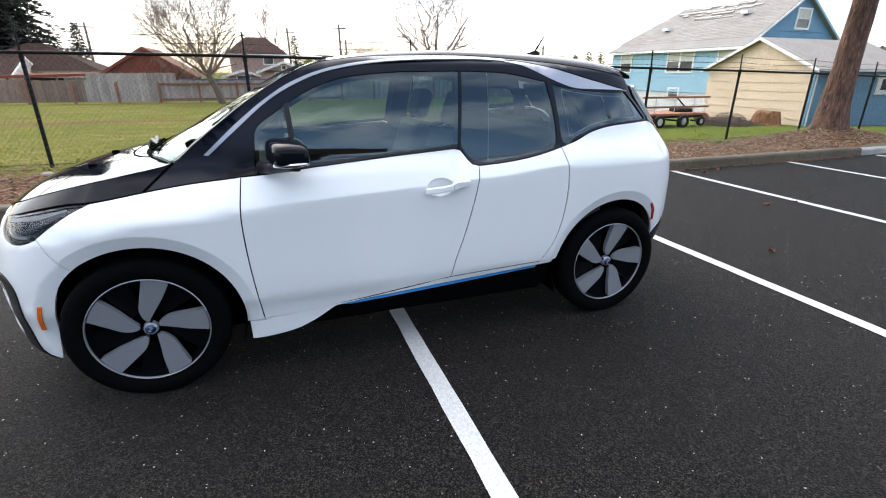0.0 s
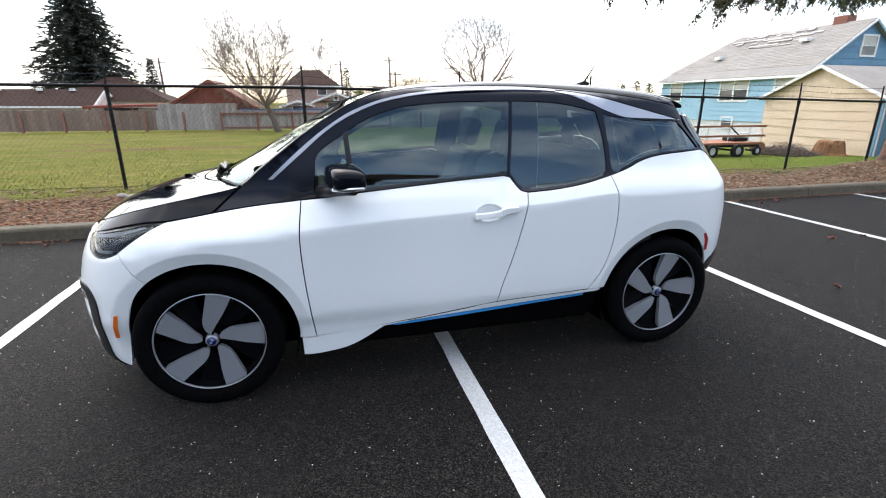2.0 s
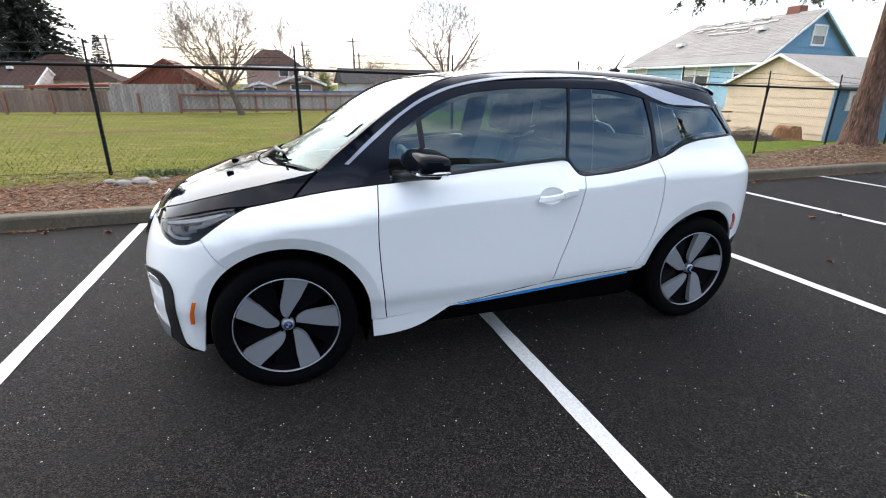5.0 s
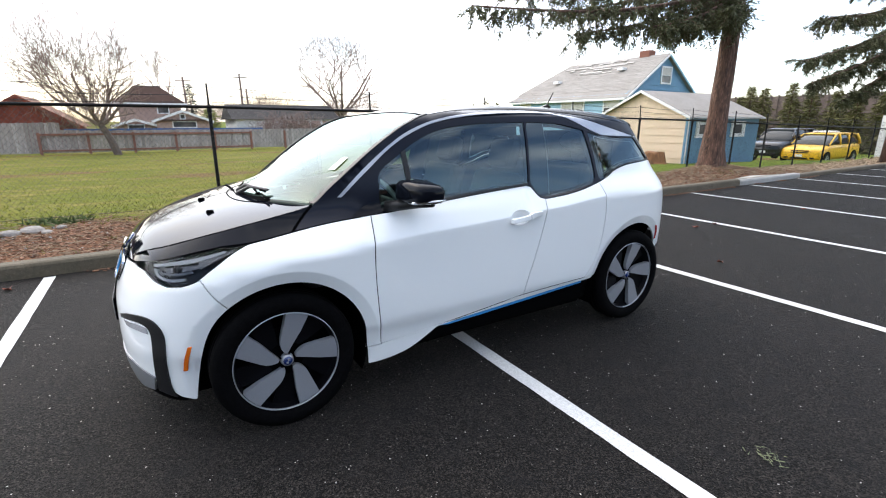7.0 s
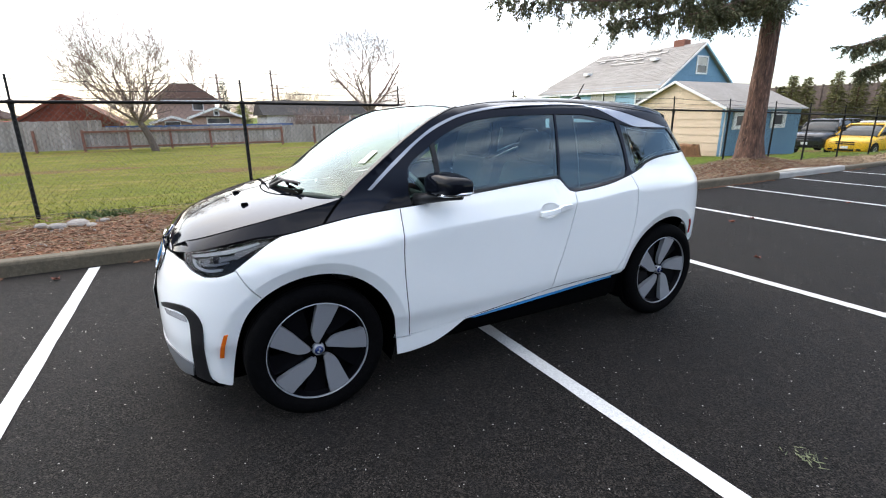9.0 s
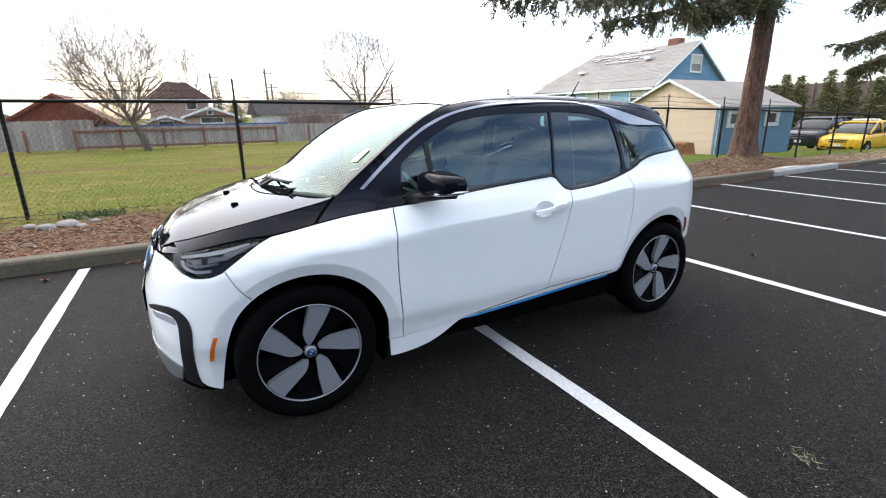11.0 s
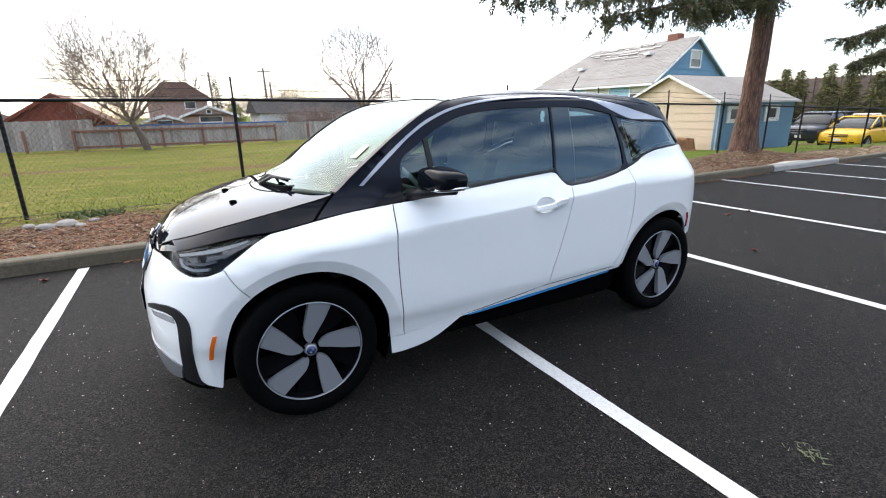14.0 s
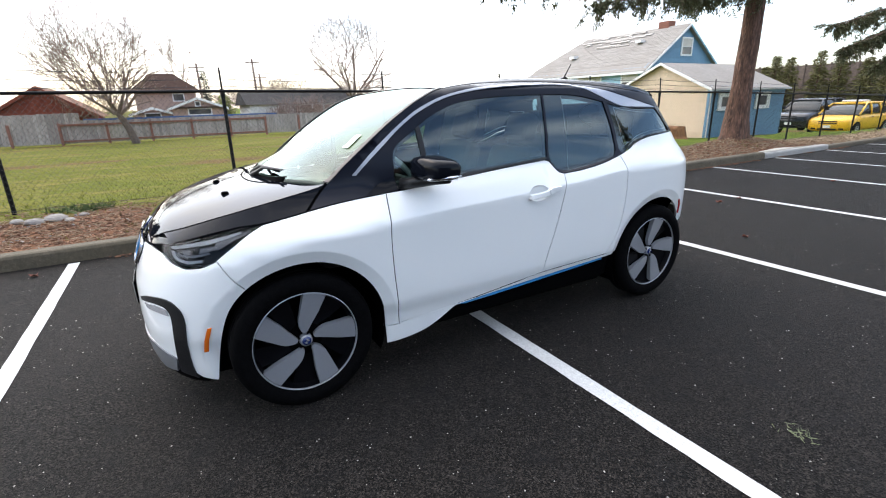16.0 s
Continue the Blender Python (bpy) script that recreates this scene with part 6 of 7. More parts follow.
# dark rubber seals behind the panel gaps
def seal(line, reach=0.011):
    p = [Vector(q) for q in line]
    side = []
    for i in range(len(p)):
        d = (p[min(i + 1, len(p) - 1)] - p[max(i - 1, 0)]).normalized()
        side.append(Vector((-d.y, d.x)) * reach)
    panel("panel_seal", loop([tuple(a + b) for a, b in zip(p, side)], [tuple(a - b) for a, b in zip(reversed(p), reversed(side))]), on_side, M_DARK, car, lift=-0.0045, depth=0, gap=0, step=0.05)


for line in (DOOR_FRONT, DOOR_MID, DOOR_REAR, [(x, z - 0.002) for x, z in DOOR_LOW], [(x, z - 0.002) for x, z in DOOR_LOW2]):
    seal(line)
seal([(0.212, 1.086), (0.15, 1.036), (0.083, 0.983)], 0.016)

# black frame of the side windows, with the panes in it
FGLASS = loop(spline((0.548, 1.085), (0.556, 1.16), (0.572, 1.234), (0.67, 1.306), (0.81, 1.390), (0.98, 1.449), (1.21, 1.474), (1.40, 1.480), (1.577, 1.482)), spline((1.577, 1.482), (1.555, 1.30), (1.535, 1.125)), spline((1.535, 1.125), (1.18, 1.104), (0.83, 1.075), (0.64, 1.055), (0.548, 1.052)))
RGLASS = loop(spline((1.597, 1.482), (1.85, 1.473), (2.085, 1.430)), spline((2.085, 1.430), (2.115, 1.26), (2.118, 1.122), (2.09, 1.094), (1.97, 1.069), (1.80, 1.047), (1.66, 1.038), (1.605, 1.056), (1.575, 1.092), (1.555, 1.12)))
QGLASS = loop(spline((2.128, 1.418), (2.23, 1.396), (2.42, 1.377), (2.638, 1.370)), spline((2.638, 1.370), (2.72, 1.30), (2.805, 1.219)), spline((2.805, 1.219), (2.65, 1.214), (2.48, 1.204), (2.36, 1.181), (2.26, 1.145), (2.165, 1.115), (2.146, 1.26)))
CPANEL = loop(spline((1.78, 1.5435), (1.95, 1.5355), (2.11, 1.509), (2.21, 1.487), (2.35, 1.452), (2.51, 1.415), (2.67, 1.379)), spline((2.67, 1.379), (2.42, 1.388), (2.27, 1.396), (2.15, 1.432), (2.06, 1.470), (1.95, 1.512), (1.86, 1.529), (1.78, 1.5365)))


def glass_fit():
    """Coefficients of an even, slightly barrelled surface through the side windows."""
    pts = []
    for poly in (FGLASS, RGLASS, QGLASS):
        lo, hi = np.min(poly, axis=0), np.max(poly, axis=0)
        pts += [(x, z) for x in np.linspace(lo[0], hi[0], 20) for z in np.linspace(lo[1], hi[1], 12) if inside((x, z), poly)]
    a = np.array([glass_terms(x, z) for x, z in pts])
    return np.linalg.lstsq(a, np.array([side_y(x, z) for x, z in pts]), rcond=None)[0]


def glass_terms(x, z):
    u, v = x - 1.6, z - 1.25
    return [u ** i * v ** j for i in range(5) for j in range(3) if i / 4 + j / 2 <= 1.34]


GLASS_C = glass_fit()
BELT_ALL = BELT_FRONT + BELT_STEP[1:] + BELT_REAR[1:] + BELT_QUARTER[1:]


def on_glass(x, z):
    """The side at the windows: even glass, joined to the body at the waist, the screen pillar and the roof."""
    w = side_y(x, z)
    belt = float(np.interp(x, [q[0] for q in BELT_ALL], [q[1] for q in BELT_ALL]))
    k = ease(0.0, 0.022, z - belt) * ease(0.30, 0.52, x) * ease(0.0, 0.035, roof_edge(x) - z) * (1 - ease(2.60, 2.80, x))
    return Vector((x, -(w + k * (float(np.dot(GLASS_C, glass_terms(x, z))) - w)), z))


frame_top = [(x, roof_edge(x)) for x in np.linspace(2.66, 0.215, 90)]
frame_poly = loop(spline((0.088, 0.984), (0.26, 1.006), (0.48, 1.027)), BELT_FRONT, BELT_STEP, BELT_REAR, BELT_QUARTER, [(2.80, 1.26), (2.70, 1.35)], frame_top)
panel("window_surround", frame_poly, on_glass, M_PIANO, car, "gloss black window surround", holes=(FGLASS, RGLASS, QGLASS, CPANEL), step=0.03)
for name, poly, m in (("front_side_window", FGLASS, M_GLASS), ("rear_side_window", RGLASS, M_PRIVACY), ("quarter_window", QGLASS, M_PRIVACY)):
    panel(name, poly, on_glass, m, car, "tinted side glass", depth=0, lift=-0.006, gap=-0.006, step=0.025)
panel("window_lining", shrunk(frame_poly, 0.012), on_glass, M_CABIN, car, holes=(shrunk(FGLASS, 0.012), shrunk(RGLASS, 0.012), shrunk(QGLASS, 0.012)), depth=0, lift=-0.030, gap=0, step=0.06)
B_TRIM = loop(spline((1.597, 1.482), (1.70, 1.480), (1.742, 1.478)), spline((1.742, 1.478), (1.728, 1.28), (1.704, 1.040)), spline((1.66, 1.038), (1.605, 1.056), (1.575, 1.092), (1.555, 1.12)))
panel("pillar_trim", B_TRIM, on_glass, M_SATIN, car, "black pillar trim behind the glass", depth=0, lift=-0.011, gap=0)
panel("glass_edge", loop(spline((1.740, 1.476), (1.726, 1.28), (1.702, 1.044)), spline((1.705, 1.044), (1.729, 1.28), (1.743, 1.476))), on_glass, M_PAPER, car, "thin pale edge of the glass film", depth=0, lift=-0.0095, gap=0)
Q_CLEAR = loop(spline((2.185, 1.396), (2.27, 1.378), (2.44, 1.358), (2.60, 1.350)), spline((2.60, 1.350), (2.66, 1.29), (2.72, 1.236)), spline((2.72, 1.236), (2.62, 1.233), (2.48, 1.224), (2.36, 1.202), (2.27, 1.168), (2.212, 1.148)), spline((2.212, 1.148), (2.20, 1.24), (2.185, 1.396)))
panel("glass_border", QGLASS, on_glass, M_SATIN, car, "black printed border of the quarter glass", holes=(Q_CLEAR,), depth=0, lift=-0.010, gap=0)
panel("glass_edge", shrunk(Q_CLEAR, -0.002), on_glass, M_PAPER, car, "thin pale edge of the glass film", holes=(shrunk(Q_CLEAR, 0.002),), depth=0, lift=-0.009, gap=0)
panel("roof_side_panel", CPANEL, on_glass, M_SILVER, car, "silver grey panel behind the side windows")
SIL_OUT = spline((0.335, 1.120), (0.48, 1.247), (0.62, 1.355), (0.76, 1.437), (0.95, 1.499), (1.24, 1.535), (1.60, 1.548), (1.86, 1.541))
SIL_IN = spline((1.86, 1.533), (1.62, 1.539), (1.23, 1.525), (0.95, 1.487), (0.77, 1.426), (0.63, 1.346), (0.50, 1.240), (0.354, 1.117))
panel("roof_strip", loop(SIL_OUT, SIL_IN), on_glass, M_SILVER, car, "thin silver strip along the roof edge", lift=0.005, depth=0.006, gap=0.0)
panel("window_divider", loop([(0.715, 1.064), (0.742, 1.066), (0.722, 1.345), (0.698, 1.33)]), on_glass, M_SATIN, car, "narrow black window divider", lift=0.002, depth=0.02, gap=0)
WAIST = [(x + 0.0, z) for x, z in spline((0.55, 1.052), (0.83, 1.073), (1.18, 1.101), (1.53, 1.123))]
panel("waist_moulding", loop(WAIST, [(x, z - 0.013) for x, z in reversed(WAIST)]), on_side, M_SATIN, car, lift=0.006, depth=0.01, gap=0)
panel("mirror_sail", loop(spline((0.37, 1.018), (0.46, 1.070), (0.545, 1.093)), [(0.545, 1.034), (0.50, 1.03)]), on_side, M_GLOSS, car, "black triangle at the mirror foot", lift=0.003, depth=0.01, gap=0)

# hood, windscreen and roof
COWL = [(0.205 - 0.215 * (1 - (v / 0.7) ** 2), v) for v in np.linspace(-0.7, 0.7, 41)]
panel("hood", loop(COWL, [(x, 0.7) for x in np.linspace(0.19, -0.588, 40)], [(x, -0.7) for x in np.linspace(-0.588, 0.19, 40)]), on_hood, M_GLOSS, car, "gloss black hood", both=False, step=0.045)
HOOD_TOP = [(x, roof_edge(x)) for x in np.linspace(0.20, -0.52, 40)]
panel("hood_side", loop(spline((-0.50, 0.873), (-0.35, 0.917), (-0.22, 0.944), (-0.12, 0.953), (-0.02, 0.967), (0.078, 0.982)), HOOD_TOP), on_side, M_GLOSS, car, "gloss black flank of the hood")
SCREEN_TOP = [(0.905 + 0.075 * (1 - (v / 0.7) ** 2), v) for v in np.linspace(0.692, -0.692, 31)]
cowl_in = [(x + 0.004, v) for x, v in COWL if abs(v) < 0.694]
panel("windscreen", loop(cowl_in, SCREEN_TOP), on_roof, M_SCREEN, car, "steep clear windscreen", both=False, depth=0, lift=-0.004, step=0.05)
ceramic = loop([(x, 0.7) for x in np.linspace(0.24, 0.905, 30)], [(x + 0.022, v * 0.7 / 0.692) for x, v in SCREEN_TOP], [(x, -0.7) for x in np.linspace(0.905, 0.24, 30)], [(x, -0.692) for x in np.linspace(0.24, 0.90, 30)], SCREEN_TOP[::-1], [(x, 0.692) for x in np.linspace(0.90, 0.24, 30)])
panel("windscreen_frame", ceramic, on_roof, M_GLOSS, car, "black border of the windscreen", both=False, gap=0.0, step=0.05)
for v0, v1 in ((-0.699, -0.668), (0.684, 0.699)):
    panel("pillar_seal", loop([(x, v0) for x in np.linspace(0.215, 0.92, 40)], [(x, v1) for x in np.linspace(0.93, 0.20, 40)]), on_roof, M_SEAL, car, "dusty rubber seal along the windscreen", both=False, lift=0.003, depth=0.006, gap=0, step=0.03)
panel("screen_base", loop([(x + 0.002, v) for x, v in COWL if abs(v) < 0.69], [(x + 0.045, v) for x, v in reversed(COWL) if abs(v) < 0.69]), on_roof, M_SEAT, car, "grey dashboard edge under the windscreen", both=False, lift=-0.014, depth=0, gap=0, step=0.05)
roof_front = [(x + 0.025, v * 0.7 / 0.692) for x, v in reversed(SCREEN_TOP)]
panel("roof", loop(roof_front, [(x, 0.7) for x in np.linspace(0.95, 2.66, 60)], [(x, -0.7) for x in np.linspace(2.66, 0.95, 60)]), on_roof, M_GLOSS, car, "gloss black roof", both=False, step=0.05)

# nose: bumper, lamps, grille
HEAD = loop([fx(*p) for p in spline((-0.12, 0.950), (-0.19, 0.918), (-0.27, 0.868), (-0.335, 0.820), (-0.40, 0.795), (-0.46, 0.788))], [fx(-0.505, 0.806), fx(-0.535, 0.836)], [fx(*p) for p in spline((-0.528, 0.868), (-0.45, 0.889), (-0.35, 0.914), (-0.22, 0.942))], step=0.012)
panel("side_trim", loop([(x, z - 0.012) for x, z in BELT_ALL], [(2.93, 1.14), (3.02, 1.02), (3.02, 0.90)], [(2.2, 0.90), (0.50, 0.86)]), on_side, M_CABIN, car, "dark inner lining of doors and flanks", lift=-0.034, depth=0, gap=0, step=0.06)
seam_f = [fx(x, z) for x, z in SEAM_BUMPER]
arch_f = [fx(x, z) for x, z in spline(arc(0, 128, 130)[0], (-0.287, 0.622), (-0.328, 0.555), (-0.360, 0.46), (-0.380, 0.36), (-0.396, 0.27), (-0.407, 0.205))]
head_low = [fx(*p) for p in spline((-0.335, 0.818), (-0.40, 0.792), (-0.46, 0.785))] + [fx(-0.508, 0.803), fx(-0.54, 0.834)]
panel("front_bumper", loop(seam_f, arch_f, [fx(-0.412, 0.20)], [fx(-0.47, 0.215), fx(-0.505, 0.245)], [fx(-0.56, 0.285), fy(0.45, 0.30), fy(0.2, 0.30), (MID, 0.30)], [(MID, 0.80)], [fy(0.2, 0.825), fy(0.40, 0.842)], head_low[::-1]), on_front, M_WHITE, car, "white front bumper", step=0.03)
panel("hood_lip", loop([fx(-0.50, 0.874), fy(0.49, 0.862), fy(0.40, 0.846), fy(0.2, 0.829), (MID, 0.805)], [(MID, 0.876), fy(0.25, 0.878), fy(0.45, 0.889), fx(-0.49, 0.90)]), on_front, M_GLOSS, car, lift=-0.010, step=0.02)
U_OUT = [fx(-0.485, 0.215), fx(-0.50, 0.26), fx(-0.508, 0.41), fx(-0.50, 0.55)] + [fx(-0.525, 0.615), fx(-0.57, 0.637), fx(-0.63, 0.625), fy(0.42, 0.60)]
U_IN = [fy(0.43, 0.585), fx(-0.615, 0.602), fx(-0.575, 0.60), fx(-0.552, 0.575), fx(-0.55, 0.50), fx(-0.558, 0.30)] + [fx(-0.555, 0.24)]
panel("bumper_trim", loop(spline(*U_OUT, step=0.015), spline(*U_IN, step=0.015)), on_front, M_SATIN, car, "black plastic bracket trim on the bumper corner", lift=0.007, depth=0.012, gap=0.0, step=0.02)
panel("fog_lamp", loop([fy(0.46, 0.580), fx(-0.60, 0.592), fx(-0.563, 0.585), fx(-0.560, 0.555), fx(-0.60, 0.560), fy(0.49, 0.560)]), on_front, M_FOG, car, "slim pale fog lamp", lift=0.004, depth=0.006, gap=0.0)
panel("lower_bumper", loop([fx(-0.562, 0.315), fy(0.45, 0.36), fy(0.3, 0.36), (MID, 0.36)], [(MID, 0.23), fy(0.45, 0.22), fx(-0.57, 0.235)]), on_front, M_POD, car, "grey lower bumper insert", lift=0.006, depth=0.01, gap=0.0)
panel("front_valance", loop([fx(-0.45, 0.232), fx(-0.48, 0.235), fx(-0.52, 0.255), fx(-0.56, 0.28), fy(0.45, 0.295), (MID, 0.295)], [(MID, 0.17), fy(0.45, 0.17), fx(-0.50, 0.17), fx(-0.45, 0.18)]), on_front, M_DARK, car, lift=-0.008)
panel("side_marker", loop([fx(-0.400, 0.505), fx(-0.418, 0.503)], [fx(-0.438, 0.44), fx(-0.447, 0.372)], [fx(-0.428, 0.372)], [fx(-0.419, 0.44)], step=0.01), on_front, M_ORANGE, car, "amber side marker", lift=0.004, depth=0.006, gap=0.0, step=0.01)
lamp = panel("headlight", HEAD, on_front, M_GLOSS, car, "dark headlight with a clear cover", lift=-0.045, depth=-0.035, gap=0.002, step=0.02)
for ob in [o for o in car.children if o.name.split(".")[0] == "headlight"]:
    far = ob.data.vertices[0].co.y > 0
    s = -1 if far else 1

    def lamp_piece(name, outline, m, lift, depth, label="", ob=ob, far=far):
        part(name, skin_mesh(name, skin(outline, on_front, lift=lift, depth=depth, gap=0, step=0.015), m, far), None, ob, label)

    lamp_piece("cover", HEAD, M_LENS, -0.002, 0, "clear lamp cover")
    lamp_piece("light_guide", loop(spline(fx(-0.512, 0.852), fx(-0.505, 0.822), fx(-0.46, 0.806), fx(-0.40, 0.815), step=0.01), spline(fx(-0.395, 0.826), fx(-0.455, 0.818), fx(-0.493, 0.828), fx(-0.50, 0.852), step=0.01), step=0.01), M_LAMP_WHITE, -0.018, 0.012, "pale curved light guide")
    lamp_piece("reflector", loop(spline(fx(-0.475, 0.868), fx(-0.37, 0.895), fx(-0.30, 0.905), step=0.01), spline(fx(-0.30, 0.885), fx(-0.38, 0.858), fx(-0.47, 0.842), step=0.01), step=0.01), M_LAMP, -0.025, 0.015, "bright reflector bowl")
    lamp_piece("side_marker_lens", loop(spline(fx(-0.33, 0.862), fx(-0.25, 0.905), fx(-0.18, 0.930), step=0.01), spline(fx(-0.18, 0.938), fx(-0.26, 0.922), fx(-0.33, 0.893), step=0.01), step=0.01), M_LAMP, -0.012, 0.006)
    lamp_piece("inner_bezel", loop(spline(fx(-0.50, 0.835), fx(-0.44, 0.832), fx(-0.36, 0.850), step=0.01), spline(fx(-0.37, 0.858), fx(-0.44, 0.842), fx(-0.50, 0.845), step=0.01), step=0.01), M_LAMP, -0.022, 0.01)
    g = Geo()
    c = on_front(*fx(-0.43, 0.845))
    c = Vector((c.x + 0.03, c.y * 1.0 + 0.03, c.z))
    g.lathe([(0.0, 0.02), (0.022, 0.018), (0.030, 0.0), (0.036, -0.02)], 20, Matrix.Translation((c.x, -c.y if far else c.y, c.z)) @ Vector((-0.75, (0.6 if far else -0.6), 0.1)).to_track_quat("Z", "Y").to_matrix().to_4x4())
    part("projector", g, M_GLOSS, ob, "round dark projector lens", smooth=True)
    lamp_piece("brow", loop(spline(fx(-0.505, 0.866), fx(-0.44, 0.884), fx(-0.34, 0.907), fx(-0.22, 0.934), step=0.01), spline(fx(-0.215, 0.928), fx(-0.34, 0.893), fx(-0.44, 0.872), fx(-0.50, 0.858), step=0.01), step=0.01), M_LAMP_WHITE, -0.010, 0.006, "pale strip along the upper edge")

# kidney grille
KID = spline(fy(0.045, 0.835), fy(0.15, 0.838), fy(0.275, 0.825), fy(0.30, 0.79), fy(0.265, 0.725), fy(0.18, 0.70), fy(0.07, 0.708), fy(0.045, 0.75), fy(0.045, 0.83), step=0.012)
KID_IN = [(0.5 * 0 + p[0] + (q[0] - p[0]) * 0.16, p[1] + (q[1] - p[1]) * 0.16) for p, q in ((p, fy(0.16, 0.77)) for p in KID)]
panel("kidney_grille", loop(KID, step=0.012), on_front, M_GLOSS, car, "closed gloss black grille plate", lift=0.006, depth=0.01, gap=0, step=0.02)
panel("grille_frame", loop(KID, step=0.012), on_front, M_CHROME, car, "bright grille frame", holes=(loop(KID_IN, step=0.012),), lift=0.016, depth=0.012, gap=0, step=0.01)
KID_BLUE = [(p[0] + (q[0] - p[0]) * 0.45, p[1] + (q[1] - p[1]) * 0.45) for p, q in ((p, fy(0.16, 0.77)) for p in KID)]
panel("grille_accent", loop(KID_IN, step=0.012), on_front, M_BLUE, car, "blue ring inside the grille", holes=(loop(KID_BLUE, step=0.012),), lift=0.011, depth=0.006, gap=0.0, step=0.01)
g = Geo()
m = Matrix.Translation((-0.596, 0, 0.868)) @ Euler((0, radians(-50), 0)).to_matrix().to_4x4()
em = part("emblem", g.lathe([(0.0, 0.010), (0.030, 0.010), (0.0305, 0.007), (0.041, 0.007), (0.042, 0.0)], 28, m), M_BLUE_DEEP, car, "round blue and silver emblem")
part("emblem_ring", Geo().lathe([(0.031, 0.011), (0.040, 0.011), (0.042, 0.0)], 28, m), M_CHROME, em)
g = Geo().bevel_box((-0.709, -0.16, 0.475), (-0.696, 0.165, 0.60), 0.004)
plate = part("plate_holder", g, M_DARK, car, "black licence plate holder with a dark plate")
part("plate", Geo().bevel_box((-0.7125, -0.150, 0.485), (-0.7085, 0.152, 0.59), 0.0015), M_POD, plate)

# tail
tail_side = [tx(2.70, 1.40), tx(2.72, 1.365), tx(2.845, 1.21), tx(2.945, 1.17), tx(3.045, 1.065), tx(3.105, 0.9), tx(3.125, 0.74), tx(3.11, 0.582)]
panel("tailgate", loop(spline(*tail_side), [(MID, 0.582)], [(MID, 1.42)]), on_tail, M_GLOSS, car, "gloss black tailgate")
panel("rear_bumper", loop([tx(3.11, 0.574), tx(3.035, 0.540), tx(2.980, 0.497), tx(2.962, 0.43)], [tx(3.06, 0.40), (MID, 0.30)], [(MID, 0.574)]), on_tail, M_SATIN, car, "black rear bumper")
panel("tail_light", loop([tx(3.17, 0.98), tx(3.18, 0.84)], [tx(3.27, 0.80), tx(3.25, 0.98)]), on_tail, M_RED, car, "red tail light", lift=0.004, gap=0, depth=0.006)
panel("rear_reflector", loop(spline((2.868, 0.708), (2.905, 0.66), (2.928, 0.585), step=0.01), spline((2.912, 0.58), (2.888, 0.65), (2.853, 0.703), step=0.01), step=0.01), on_side, M_RED, car, "red corner reflector", lift=0.004, depth=0.006, gap=0.0, step=0.012)
g = Geo()
rows = []
for v in np.linspace(-0.64, 0.64, 17):
    p = on_roof(2.66, v)
    back = 0.17 * (1 - 0.35 * abs(v / 0.64) ** 3)
    rows.append([(p.x - 0.01, p.y, p.z + 0.004), (p.x + back * 0.6, p.y * 0.985, p.z - 0.018), (p.x + back, p.y * 0.97, p.z - 0.035), (p.x + back, p.y * 0.97, p.z - 0.052), (p.x, p.y * 0.99, p.z - 0.05)])
for r in rows:
    g.v += r
for i in range(16):
    for j in range(4):
        g.f.append((i * 5 + j, (i + 1) * 5 + j, (i + 1) * 5 + j + 1, i * 5 + j + 1))
g.f += [tuple(range(5)), tuple(16 * 5 + j for j in reversed(range(5)))]
part("spoiler", g, M_GLOSS, car, "black roof spoiler")

# dark shell, floor and wheel housings
for s in (-1, 1):
    shell = Geo()
    xs_ = np.linspace(-0.29, 2.92, 60)
    for i in range(59):
        for z0, z1 in ((0.24, 0.40), (0.40, 0.62), (0.62, 0.84), (0.84, 1.0)):
            xm = (xs_[i] + xs_[i + 1]) / 2
            if (z1 < 0.9 and not 0.3 < xm < 2.3) or z1 > roof_edge(xm) - 0.05 or any(math.hypot(xm - ax, (z0 + z1) / 2 - az) < 0.44 for ax, az in ARCHES):
                continue
            q = [(x, s * (side_y(x, z) - 0.035), z) for x, z in ((xs_[i], z0), (xs_[i + 1], z0), (xs_[i + 1], z1), (xs_[i], z1))]
            shell.add(q, [(0, 1, 2, 3)])
    part("inner_shell", shell, M_DARK, car)
part("floor_pan", Geo().bevel_box((0.50, -0.70, 0.165), (2.14, 0.70, 0.32), 0.03).bevel_box((-0.52, -0.60, 0.17), (3.1, 0.60, 0.34), 0.03), M_DARK, car)
part("side_skirt", Geo().bevel_box((0.60, -0.76, 0.20), (2.13, -0.66, 0.345), 0.02), M_DARK, car)
part("side_skirt", Geo().bevel_box((0.60, 0.66, 0.20), (2.13, 0.76, 0.345), 0.02), M_DARK, car)
